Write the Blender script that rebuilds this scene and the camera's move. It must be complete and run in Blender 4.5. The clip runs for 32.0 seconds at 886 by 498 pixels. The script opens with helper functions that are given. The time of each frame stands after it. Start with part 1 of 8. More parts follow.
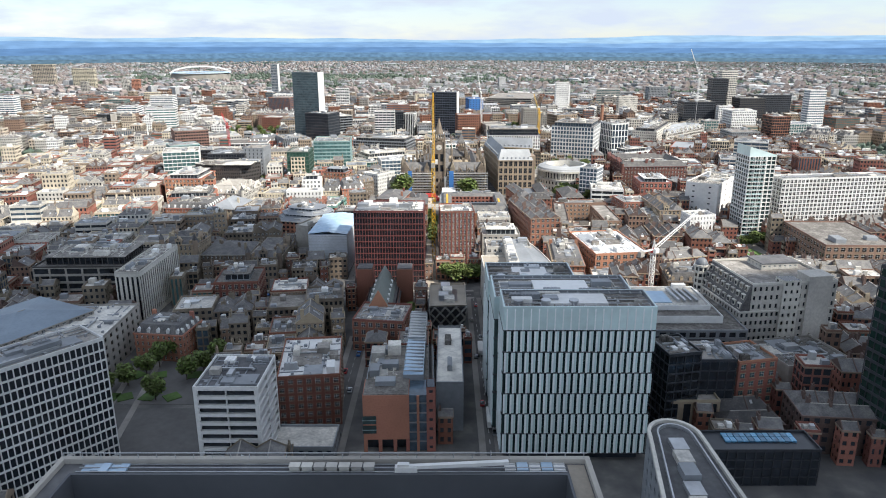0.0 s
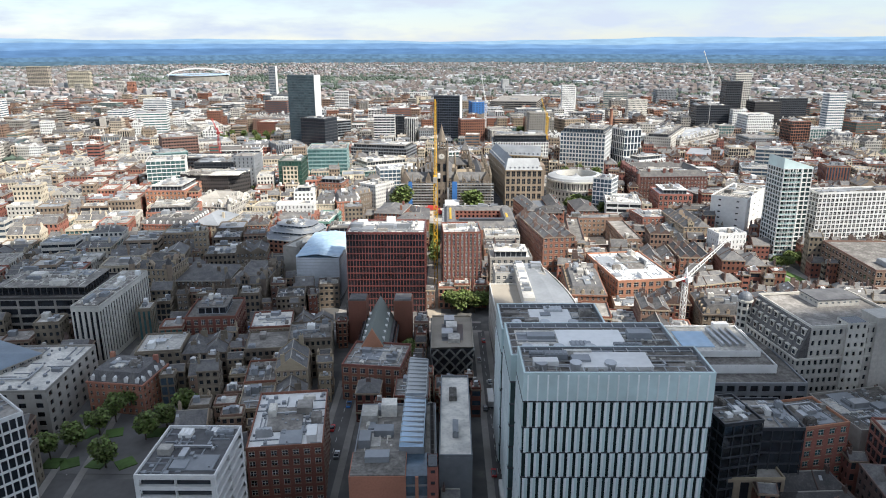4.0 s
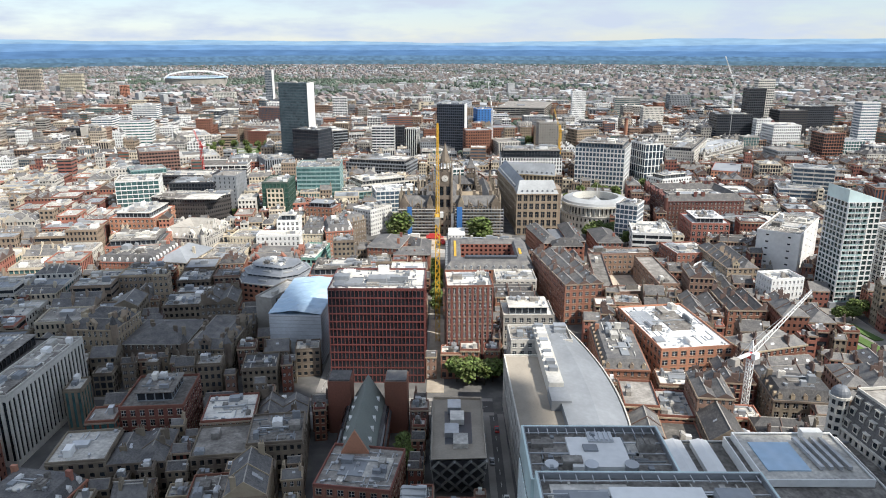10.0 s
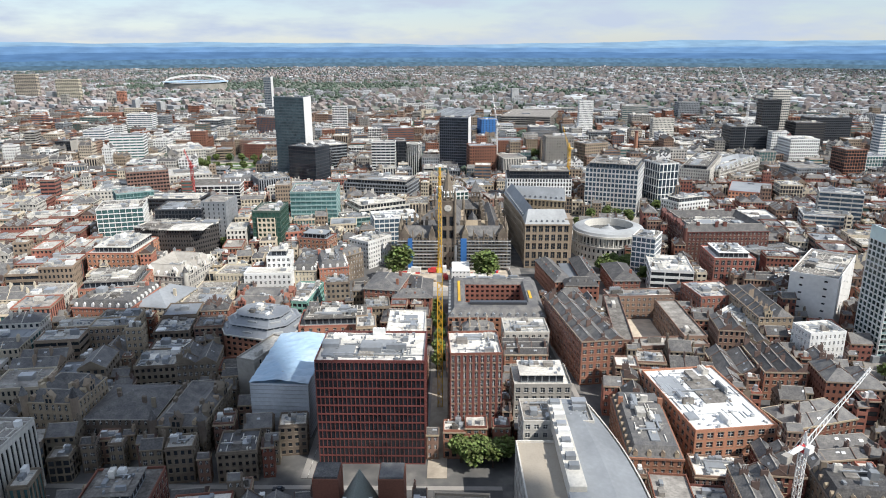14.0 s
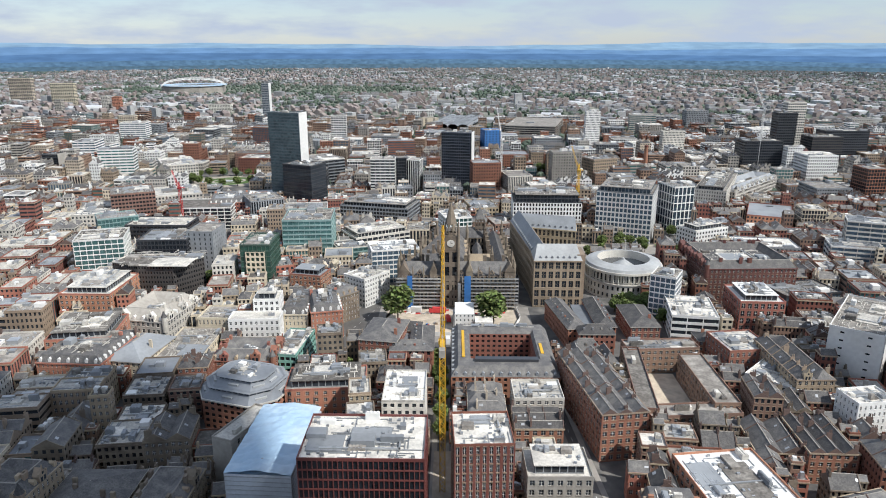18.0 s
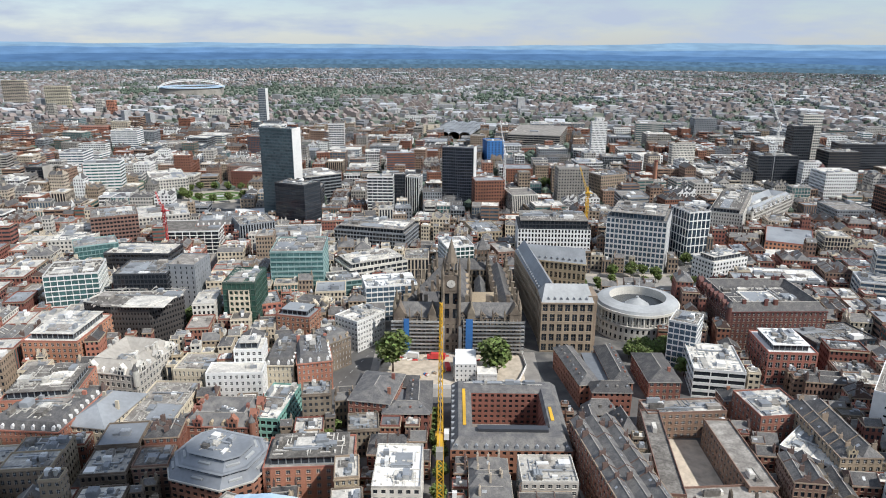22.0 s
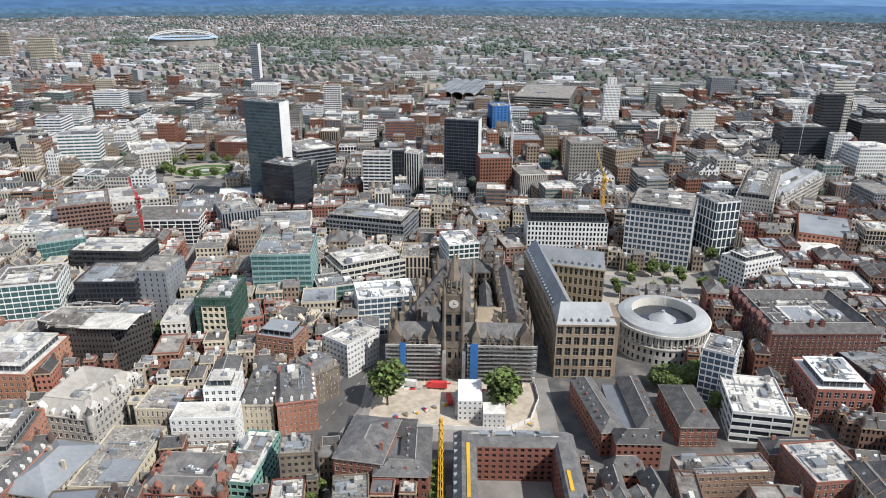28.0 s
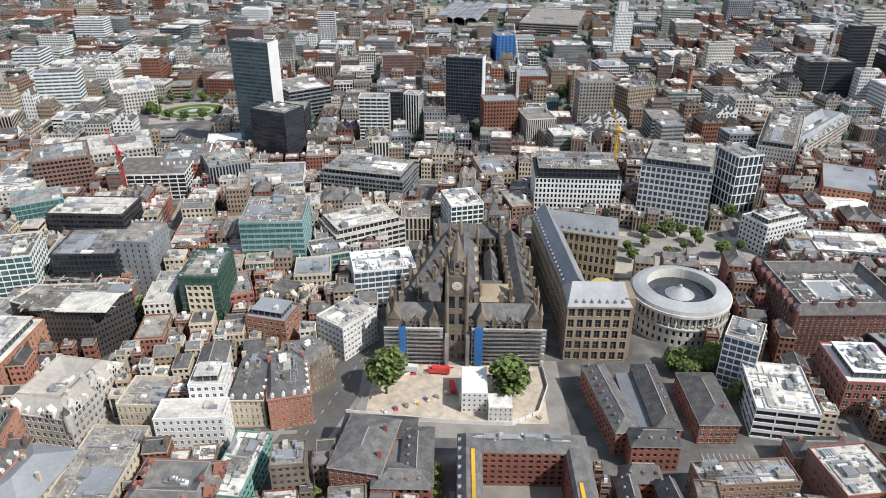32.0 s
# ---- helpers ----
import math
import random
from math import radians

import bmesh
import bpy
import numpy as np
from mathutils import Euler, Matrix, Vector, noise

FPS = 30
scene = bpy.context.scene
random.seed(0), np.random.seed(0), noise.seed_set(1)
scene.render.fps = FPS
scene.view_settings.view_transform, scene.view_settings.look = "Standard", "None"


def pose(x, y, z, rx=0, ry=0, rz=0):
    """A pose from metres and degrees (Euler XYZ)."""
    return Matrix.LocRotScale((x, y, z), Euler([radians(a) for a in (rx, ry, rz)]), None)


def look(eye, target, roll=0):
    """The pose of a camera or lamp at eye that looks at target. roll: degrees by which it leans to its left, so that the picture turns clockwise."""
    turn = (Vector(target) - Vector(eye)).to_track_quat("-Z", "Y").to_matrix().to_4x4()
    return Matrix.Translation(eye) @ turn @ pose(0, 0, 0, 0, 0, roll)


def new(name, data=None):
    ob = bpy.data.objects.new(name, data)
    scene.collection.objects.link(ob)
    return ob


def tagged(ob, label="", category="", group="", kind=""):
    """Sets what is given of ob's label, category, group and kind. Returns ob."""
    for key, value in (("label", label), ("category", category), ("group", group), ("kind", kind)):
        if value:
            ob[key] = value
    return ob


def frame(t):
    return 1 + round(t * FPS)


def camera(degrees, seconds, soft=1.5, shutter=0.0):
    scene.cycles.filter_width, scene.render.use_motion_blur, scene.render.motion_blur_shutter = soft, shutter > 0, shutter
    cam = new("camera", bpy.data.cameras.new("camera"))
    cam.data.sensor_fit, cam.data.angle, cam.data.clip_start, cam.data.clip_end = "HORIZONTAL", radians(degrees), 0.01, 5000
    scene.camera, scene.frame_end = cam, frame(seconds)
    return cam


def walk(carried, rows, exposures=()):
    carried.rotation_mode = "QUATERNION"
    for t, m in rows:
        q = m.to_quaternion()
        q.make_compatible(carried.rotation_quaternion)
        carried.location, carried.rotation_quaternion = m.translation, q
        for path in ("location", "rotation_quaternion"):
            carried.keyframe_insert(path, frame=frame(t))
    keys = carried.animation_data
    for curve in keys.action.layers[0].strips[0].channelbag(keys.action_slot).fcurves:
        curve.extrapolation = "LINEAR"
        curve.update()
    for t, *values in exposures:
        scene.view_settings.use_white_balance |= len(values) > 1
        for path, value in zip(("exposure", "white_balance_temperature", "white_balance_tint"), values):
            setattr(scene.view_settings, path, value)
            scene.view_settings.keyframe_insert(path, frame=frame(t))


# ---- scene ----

# ------------------------------------------------------------------ camera
cam = camera(64.6, 32.0, soft=1.0)
PATH = [
    (0, (-0.66, -663.15, 137.91), (-1.08, -471.41, 81.03), -0.07),
    (1, (-0.46, -651.88, 137.50), (-1.11, -460.03, 81.00), -0.11),
    (2, (-1.08, -640.53, 137.71), (-1.77, -448.68, 81.21), -0.11),
    (3, (-1.42, -628.71, 137.75), (-2.24, -436.89, 81.15), -0.12),
    (6, (-1.72, -593.43, 136.69), (-2.91, -401.47, 80.55), -0.05),
    (7, (-1.92, -582.05, 137.57), (-3.24, -390.12, 81.35), -0.03),
    (8, (-2.06, -570.08, 138.89), (-3.55, -378.16, 82.61), -0.03),
    (9, (-2.04, -557.62, 140.49), (-3.70, -365.72, 84.17), -0.04),
    (10, (-2.13, -545.64, 142.65), (-3.91, -353.75, 86.32), -0.04),
    (11, (-2.27, -534.49, 145.54), (-4.21, -342.60, 89.20), -0.03),
    (12, (-2.64, -524.11, 148.78), (-4.76, -332.22, 92.45), 0.00),
    (13, (-3.11, -514.21, 152.21), (-5.38, -322.29, 95.95), 0.01),
    (14, (-2.52, -503.93, 156.11), (-5.12, -312.07, 99.70), -0.10),
    (16.5, (-3.33, -477.47, 165.09), (-6.29, -285.67, 108.51), -0.15),
    (17, (-3.52, -472.08, 166.81), (-6.48, -280.29, 110.21), -0.10),
    (18, (-3.90, -461.36, 170.28), (-6.83, -269.57, 113.63), 0.04),
    (19, (-3.86, -450.79, 173.42), (-6.89, -258.98, 116.84), 0.14),
    (20, (-3.46, -440.04, 176.47), (-6.66, -248.23, 119.91), 0.19),
    (21, (-3.68, -429.26, 180.66), (-6.86, -237.58, 123.65), 0.24),
    (22, (-3.79, -418.51, 184.43), (-7.02, -226.90, 127.20), 0.25),
    (23, (-3.92, -407.33, 187.75), (-7.21, -215.72, 130.52), 0.26),
    (24, (-3.88, -396.12, 190.67), (-7.26, -204.55, 133.31), 0.33),
    (25, (-2.89, -385.91, 192.23), (-6.70, -194.50, 134.37), 0.40),
    (28, (-4.74, -355.71, 202.11), (-8.43, -168.86, 130.88), 0.36),
    (29, (-5.61, -345.43, 205.19), (-9.10, -160.44, 129.25), 0.36),
    (30, (-5.67, -335.39, 208.85), (-9.30, -152.68, 127.60), 0.28),
    (31, (-6.14, -326.21, 212.56), (-9.69, -145.89, 126.11), 0.27),
    (32, (-6.41, -316.25, 216.93), (-10.04, -138.81, 124.72), 0.26),
]
walk(cam, [(t, look(eye, target, roll)) for t, eye, target, roll in PATH],
     exposures=[(0, 0.66, 6330, 10), (6, 0.60, 6330, 10), (13, 0.40, 6200, 10), (20, 0.18, 6080, 10), (27, 0.18, 6070, 11), (32, 0.18, 6120, 11)])

# ------------------------------------------------------------------ world and sun
SUN_ELEV, SUN_AZ = 47.0, 122.0          # degrees; azimuth clockwise from +y
world = bpy.data.worlds.new("sky")
scene.world = world
world.use_nodes = True
wn, wl = world.node_tree.nodes, world.node_tree.links
sky = wn.new("ShaderNodeTexSky")
sky.sky_type, sky.sun_disc = "NISHITA", False
sky.sun_elevation, sky.sun_rotation = radians(SUN_ELEV), radians(SUN_AZ)
sky.altitude, sky.air_density, sky.dust_density, sky.ozone_density = 200, 1.0, 0.25, 3.0
tc = wn.new("ShaderNodeTexCoord")
stretch = wn.new("ShaderNodeMapping")
stretch.inputs["Scale"].default_value = (3.4, 3.4, 15.0)
puffs = wn.new("ShaderNodeTexNoise")
puffs.inputs["Scale"].default_value, puffs.inputs["Detail"].default_value = 2.2, 6.0
puffs.inputs["Roughness"].default_value = 0.55
cover = wn.new("ShaderNodeValToRGB")
cover.color_ramp.elements[0].position, cover.color_ramp.elements[1].position = 0.40, 0.60
cover.color_ramp.elements[0].color = (0.45, 0.45, 0.45, 1)
mixed = wn.new("ShaderNodeMixRGB")
mixed.inputs["Color2"].default_value = (4.5, 5.0, 5.8, 1)
backs = wn["Background"]
backs.inputs["Strength"].default_value = 0.103
wl.new(tc.outputs["Generated"], stretch.inputs["Vector"])
wl.new(stretch.outputs["Vector"], puffs.inputs["Vector"])
wl.new(puffs.outputs["Fac"], cover.inputs["Fac"])
wl.new(cover.outputs["Color"], mixed.inputs["Fac"])
wl.new(sky.outputs["Color"], mixed.inputs["Color1"])
wl.new(mixed.outputs["Color"], backs.inputs["Color"])

sun_way = Vector((math.sin(radians(SUN_AZ)) * math.cos(radians(SUN_ELEV)),
                  math.cos(radians(SUN_AZ)) * math.cos(radians(SUN_ELEV)), math.sin(radians(SUN_ELEV))))
sun = new("sun", bpy.data.lights.new("sun", "SUN"))
sun.data.energy, sun.data.angle, sun.data.color = 4.5, radians(0.53), (1.0, 0.94, 0.84)
sun.matrix_world = look(sun_way * 1500, (0, 0, 0))

# ------------------------------------------------------------------ materials
def material(name, col, rough=0.8, metal=0.0, vary=0.18, grain=0.5, stain=0.05, bump=0.0, tint=0.0, island=False, col2=None):
    """Procedural surface: a base colour with per-object variation, large stains and fine grain, all in metres."""
    m = bpy.data.materials.new(name)
    m.use_nodes = True
    n, l = m.node_tree.nodes, m.node_tree.links
    b = n["Principled BSDF"]
    b.inputs["Roughness"].default_value, b.inputs["Metallic"].default_value = rough, metal
    tc = n.new("ShaderNodeTexCoord")
    big, fine = n.new("ShaderNodeTexNoise"), n.new("ShaderNodeTexNoise")
    big.inputs["Scale"].default_value, big.inputs["Detail"].default_value = stain, 4
    fine.inputs["Scale"].default_value, fine.inputs["Detail"].default_value = grain, 5
    l.new(tc.outputs["Object"], big.inputs["Vector"])
    l.new(tc.outputs["Object"], fine.inputs["Vector"])
    if island:
        rnd = n.new("ShaderNodeNewGeometry").outputs["Random Per Island"]
    else:
        rnd = n.new("ShaderNodeObjectInfo").outputs["Random"]
    base = n.new("ShaderNodeMixRGB")
    base.inputs["Color1"].default_value = (*col, 1)
    base.inputs["Color2"].default_value = (*(col2 or [c * 0.6 for c in col]), 1)
    ramp = n.new("ShaderNodeValToRGB")
    ramp.color_ramp.elements[0].position, ramp.color_ramp.elements[1].position = 0.4, 0.68
    l.new(big.outputs["Fac"], ramp.inputs["Fac"])
    k = n.new("ShaderNodeMath")
    k.operation = "MULTIPLY"
    k.inputs[1].default_value = 0.75
    l.new(ramp.outputs["Color"], k.inputs[0])
    l.new(k.outputs[0], base.inputs["Fac"])
    hsv = n.new("ShaderNodeHueSaturation")
    val = n.new("ShaderNodeMapRange")
    val.inputs["To Min"].default_value, val.inputs["To Max"].default_value = 1 - vary, 1 + vary
    add = n.new("ShaderNodeMath")
    add.operation = "ADD"
    half = n.new("ShaderNodeMath")
    half.operation = "MULTIPLY_ADD"
    half.inputs[1].default_value, half.inputs[2].default_value = 1.7, -0.85
    l.new(fine.outputs["Fac"], half.inputs[0])
    l.new(rnd, add.inputs[0])
    l.new(half.outputs[0], add.inputs[1])
    l.new(add.outputs[0], val.inputs["Value"])
    l.new(val.outputs["Result"], hsv.inputs["Value"])
    if tint:
        hue = n.new("ShaderNodeMapRange")
        hue.inputs["To Min"].default_value, hue.inputs["To Max"].default_value = 0.5 - tint, 0.5 + tint
        l.new(rnd, hue.inputs["Value"])
        l.new(hue.outputs["Result"], hsv.inputs["Hue"])
    l.new(base.outputs["Color"], hsv.inputs["Color"])
    l.new(hsv.outputs["Color"], b.inputs["Base Color"])
    if bump:
        bp = n.new("ShaderNodeBump")
        bp.inputs["Strength"].default_value, bp.inputs["Distance"].default_value = bump, 0.1
        l.new(fine.outputs["Fac"], bp.inputs["Height"])
        l.new(bp.outputs["Normal"], b.inputs["Normal"])
    return m


def glass(name, col, rough=0.07, vary=0.5):
    m = material(name, col, rough, 0.0, vary, 0.35, 0.2)
    m.node_tree.nodes["Principled BSDF"].inputs["IOR"].default_value = 1.55
    return m


RED = material("red_brick", (0.30, 0.132, 0.09), 0.85, tint=0.012, grain=1.5, bump=0.3)
DARKRED = material("dark_red_brick", (0.215, 0.085, 0.058), 0.85, tint=0.01, grain=1.5, bump=0.3)
ORANGE = material("orange_brick", (0.43, 0.185, 0.125), 0.85, tint=0.012, grain=1.5, bump=0.3)
BROWN = material("brown_brick", (0.25, 0.155, 0.115), 0.85, tint=0.012, grain=1.5, bump=0.3)
STONE = material("sandstone", (0.37, 0.295, 0.21), 0.9, tint=0.01, grain=0.8, bump=0.3)
SOOTY = material("sooty_sandstone", (0.22, 0.18, 0.135), 0.9, tint=0.01, grain=0.8, stain=0.12, bump=0.4, col2=(0.09, 0.07, 0.055))
PORTLAND = material("pale_limestone", (0.60, 0.57, 0.51), 0.85, tint=0.008, grain=0.8, bump=0.2)
WHITE = material("white_paint", (0.74, 0.735, 0.71), 0.6, vary=0.1, col2=(0.60, 0.585, 0.56))
CREAM = material("cream_render", (0.60, 0.52, 0.40), 0.8, vary=0.14, tint=0.01)
CONC = material("weathered_concrete", (0.37, 0.345, 0.305), 0.9, bump=0.2)
GREYPANEL = material("grey_panel", (0.25, 0.265, 0.28), 0.5, vary=0.15)
BLACKPANEL = material("black_panel", (0.045, 0.048, 0.055), 0.35, vary=0.2)
SLATE = material("grey_slate", (0.085, 0.082, 0.082), 0.7, vary=0.5, grain=1.6, stain=0.3, bump=0.5, col2=(0.165, 0.155, 0.142), tint=0.02)
DARKROOF = material("dark_roof_deck", (0.10, 0.10, 0.105), 0.9, vary=0.25, grain=0.6, stain=0.2, col2=(0.16, 0.16, 0.16))
LEAD = material("pale_lead_roof", (0.275, 0.29, 0.305), 0.6, vary=0.12, grain=0.6)
FELT = material("flat_roof_felt", (0.15, 0.137, 0.122), 0.95, vary=0.5, grain=0.9, stain=0.2, bump=0.2, col2=(0.31, 0.29, 0.26))
PALEROOF = material("pale_roof_membrane", (0.60, 0.57, 0.51), 0.8, vary=0.32, stain=0.16, grain=0.9, col2=(0.30, 0.29, 0.27))
COPPER = material("green_copper", (0.22, 0.42, 0.36), 0.6)
STEEL = material("galvanised_steel", (0.50, 0.51, 0.52), 0.4, 0.6, vary=0.15)
YELLOW = material("yellow_paint", (0.72, 0.42, 0.03), 0.5, vary=0.08)
CRANERED = material("red_crane_paint", (0.55, 0.05, 0.05), 0.5)
BLUE = material("blue_sheet", (0.05, 0.19, 0.50), 0.6)
WRAP = material("white_scaffold_wrap", (0.66, 0.69, 0.72), 0.55, vary=0.1, grain=0.9, bump=0.6)
TIN = material("blue_grey_tin_roof", (0.36, 0.50, 0.64), 0.5, vary=0.1, grain=0.4, col2=(0.55, 0.6, 0.64))
GLASS = glass("dark_window_glass", (0.028, 0.034, 0.042))
TEAL = glass("teal_glass", (0.06, 0.125, 0.125))
BLUEGLASS = glass("blue_grey_glass", (0.07, 0.105, 0.14))
SKYGLASS = glass("rooflight_glass", (0.12, 0.30, 0.46), 0.15)
LEAF = material("leaf_green", (0.125, 0.165, 0.04), 0.7, vary=0.6, tint=0.02, island=True)
# Greyer and bluer than near leaves: haze is put into this colour.
HAZELEAF = material("hazed_leaf_green", (0.075, 0.105, 0.075), 0.8, vary=0.5, tint=0.02, island=True)
BARK = material("bark", (0.08, 0.06, 0.045), 0.9)
ASPHALT = material("asphalt", (0.125, 0.12, 0.115), 0.9, vary=0.15, grain=0.4, stain=0.06, bump=0.2)
PAVING = material("stone_paving", (0.29, 0.27, 0.245), 0.85, vary=0.12, grain=0.6, stain=0.08)
SAND = material("bare_earth", (0.50, 0.43, 0.34), 0.95, vary=0.2, grain=0.4, stain=0.15)
GRASS = material("mown_grass", (0.085, 0.15, 0.035), 0.9, vary=0.3, grain=0.6)
DARKPANEL = material("dark_grey_panel", (0.062, 0.056, 0.053), 0.5, vary=0.15)
REDSTEEL = material("dark_red_steel", (0.17, 0.055, 0.048), 0.5, vary=0.1)
FINWHITE = material("white_glass_fin", (0.86, 0.9, 0.89), 0.3, vary=0.08)
BLUEROOF = material("blue_grey_sheet_roof", (0.17, 0.215, 0.26), 0.5, vary=0.2, grain=0.8)
DARKBRICK = material("blackened_brick", (0.14, 0.095, 0.08), 0.85, vary=0.2, grain=1.5)
LEADPALE = material("paler_lead_sheet", (0.40, 0.41, 0.41), 0.6, vary=0.12, grain=0.6)
PLAZA = material("tan_plaza_paving", (0.40, 0.36, 0.30), 0.85, vary=0.14, grain=0.5, stain=0.06)
TERRACOTTA = material("red_terracotta", (0.135, 0.052, 0.042), 0.7, tint=0.01, grain=1.0, bump=0.3)
COPPERDARK = material("dark_green_roof", (0.055, 0.095, 0.075), 0.6)
TEALFRAME = material("teal_frame", (0.26, 0.38, 0.37), 0.4)
TOWERDARK = material("dark_bronze_panel", (0.115, 0.155, 0.175), 0.25, vary=0.15)
TOWERGLASS = glass("grey_green_glass", (0.07, 0.105, 0.12), 0.08)
NAVY = material("navy_panel", (0.075, 0.085, 0.115), 0.4, vary=0.1)
GREENGLASS = glass("dark_green_glass", (0.03, 0.075, 0.058))
LEADDARK = material("dark_lead_roof", (0.20, 0.215, 0.235), 0.5, vary=0.15)
YELLOWSTONE = material("yellow_tile_roof", (0.5, 0.42, 0.16), 0.8)
FINGLASS = glass("pale_green_glass", (0.30, 0.41, 0.40), 0.15)
FINDARK = glass("dark_green_grey_glass", (0.035, 0.06, 0.06), 0.1)
COURTBRICK = material("terracotta_brick", (0.37, 0.15, 0.105), 0.85, tint=0.01, grain=1.5, bump=0.3)
PALETEAL = material("pale_teal_panel", (0.60, 0.73, 0.72), 0.35, vary=0.06)
LATTICE = material("grey_timber_lattice", (0.27, 0.27, 0.25), 0.8, vary=0.25)
GRAVEL = material("tan_gravel", (0.33, 0.29, 0.235), 0.95, vary=0.12, grain=1.5)
GREENSLATE = material("green_grey_slate", (0.17, 0.19, 0.17), 0.7, vary=0.2, grain=2.0, bump=0.3)
SCREEN = material("dark_grey_screen", (0.085, 0.09, 0.10), 0.6, vary=0.05)

# ------------------------------------------------------------------ ground and distance
CX, CY = 0.0, -490.0


def terrain(x, y):
    r = math.hypot(x - CX, y - CY)
    s = max(0.0, (r - 1900) / 2500)
    z = 14 * s ** 1.6
    return z


def ground_sheet():
    rings = [0.5, 200, 400, 600, 900, 1200, 1500, 1800] + [1900 + 100 * i for i in range(1, 24)] + [4300, 4400, 4500, 4620]
    n = 220
    v, f = [], []
    for r in rings:
        for i in range(n):
            a = 2 * math.pi * i / n
            x, y = CX + r * math.sin(a), CY + r * math.cos(a)
            v.append((x, y, terrain(x, y)))
    for k in range(len(rings) - 1):
        for i in range(n):
            j = (i + 1) % n
            f.append((k * n + i, k * n + j, (k + 1) * n + j, (k + 1) * n + i)[::-1])
    f.append(tuple(range(n))[::-1])
    me = bpy.data.meshes.new("ground")
    me.from_pydata(v, [], f)
    for p in me.polygons:
        p.use_smooth = True
    return me


def ground_material():
    m = bpy.data.materials.new("city_ground")
    m.use_nodes = True
    n, l = m.node_tree.nodes, m.node_tree.links
    b = n["Principled BSDF"]
    b.inputs["Roughness"].default_value = 0.95
    tc = n.new("ShaderNodeTexCoord")
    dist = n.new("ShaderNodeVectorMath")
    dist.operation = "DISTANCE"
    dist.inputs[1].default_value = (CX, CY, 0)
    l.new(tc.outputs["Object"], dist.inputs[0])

    def noise_(scale, detail=5):
        t = n.new("ShaderNodeTexNoise")
        t.inputs["Scale"].default_value, t.inputs["Detail"].default_value = scale, detail
        l.new(tc.outputs["Object"], t.inputs["Vector"])
        return t.outputs["Fac"]

    def ramp(fac, stops):
        r = n.new("ShaderNodeValToRGB")
        e = r.color_ramp.elements
        e[0].position, e[0].color = stops[0][0], (*stops[0][1], 1)
        e[1].position, e[1].color = stops[-1][0], (*stops[-1][1], 1)
        for p, c in stops[1:-1]:
            e.new(p).color = (*c, 1)
        l.new(fac, r.inputs["Fac"])
        return r.outputs["Color"]

    town = ramp(noise_(0.09), [(0.35, (0.075, 0.074, 0.074)), (0.55, (0.125, 0.12, 0.113)), (0.72, (0.22, 0.205, 0.185))])
    # Haze is painted in: land is greyed, then turns blue-green with distance.
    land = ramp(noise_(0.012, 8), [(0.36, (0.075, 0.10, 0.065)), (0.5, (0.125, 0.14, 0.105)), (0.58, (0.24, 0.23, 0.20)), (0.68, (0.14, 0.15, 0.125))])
    haze_land = ramp(noise_(0.006, 8), [(0.35, (0.03, 0.055, 0.06)), (0.6, (0.055, 0.085, 0.085)), (0.7, (0.13, 0.14, 0.13))])
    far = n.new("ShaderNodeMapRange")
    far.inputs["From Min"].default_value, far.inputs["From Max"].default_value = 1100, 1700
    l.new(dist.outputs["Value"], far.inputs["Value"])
    haze_far = n.new("ShaderNodeMapRange")
    haze_far.inputs["From Min"].default_value, haze_far.inputs["From Max"].default_value = 3300, 4200
    l.new(dist.outputs["Value"], haze_far.inputs["Value"])
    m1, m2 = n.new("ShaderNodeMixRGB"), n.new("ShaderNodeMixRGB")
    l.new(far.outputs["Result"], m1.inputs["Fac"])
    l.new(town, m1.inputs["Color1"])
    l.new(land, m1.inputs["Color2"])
    l.new(haze_far.outputs["Result"], m2.inputs["Fac"])
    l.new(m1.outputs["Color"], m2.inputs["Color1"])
    l.new(haze_land, m2.inputs["Color2"])
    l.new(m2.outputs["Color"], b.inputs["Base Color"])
    return m


gm = ground_sheet()
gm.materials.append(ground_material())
tagged(new("ground", gm), "grey city ground running out to green fields and haze-tinted land", "ground", kind="structure")


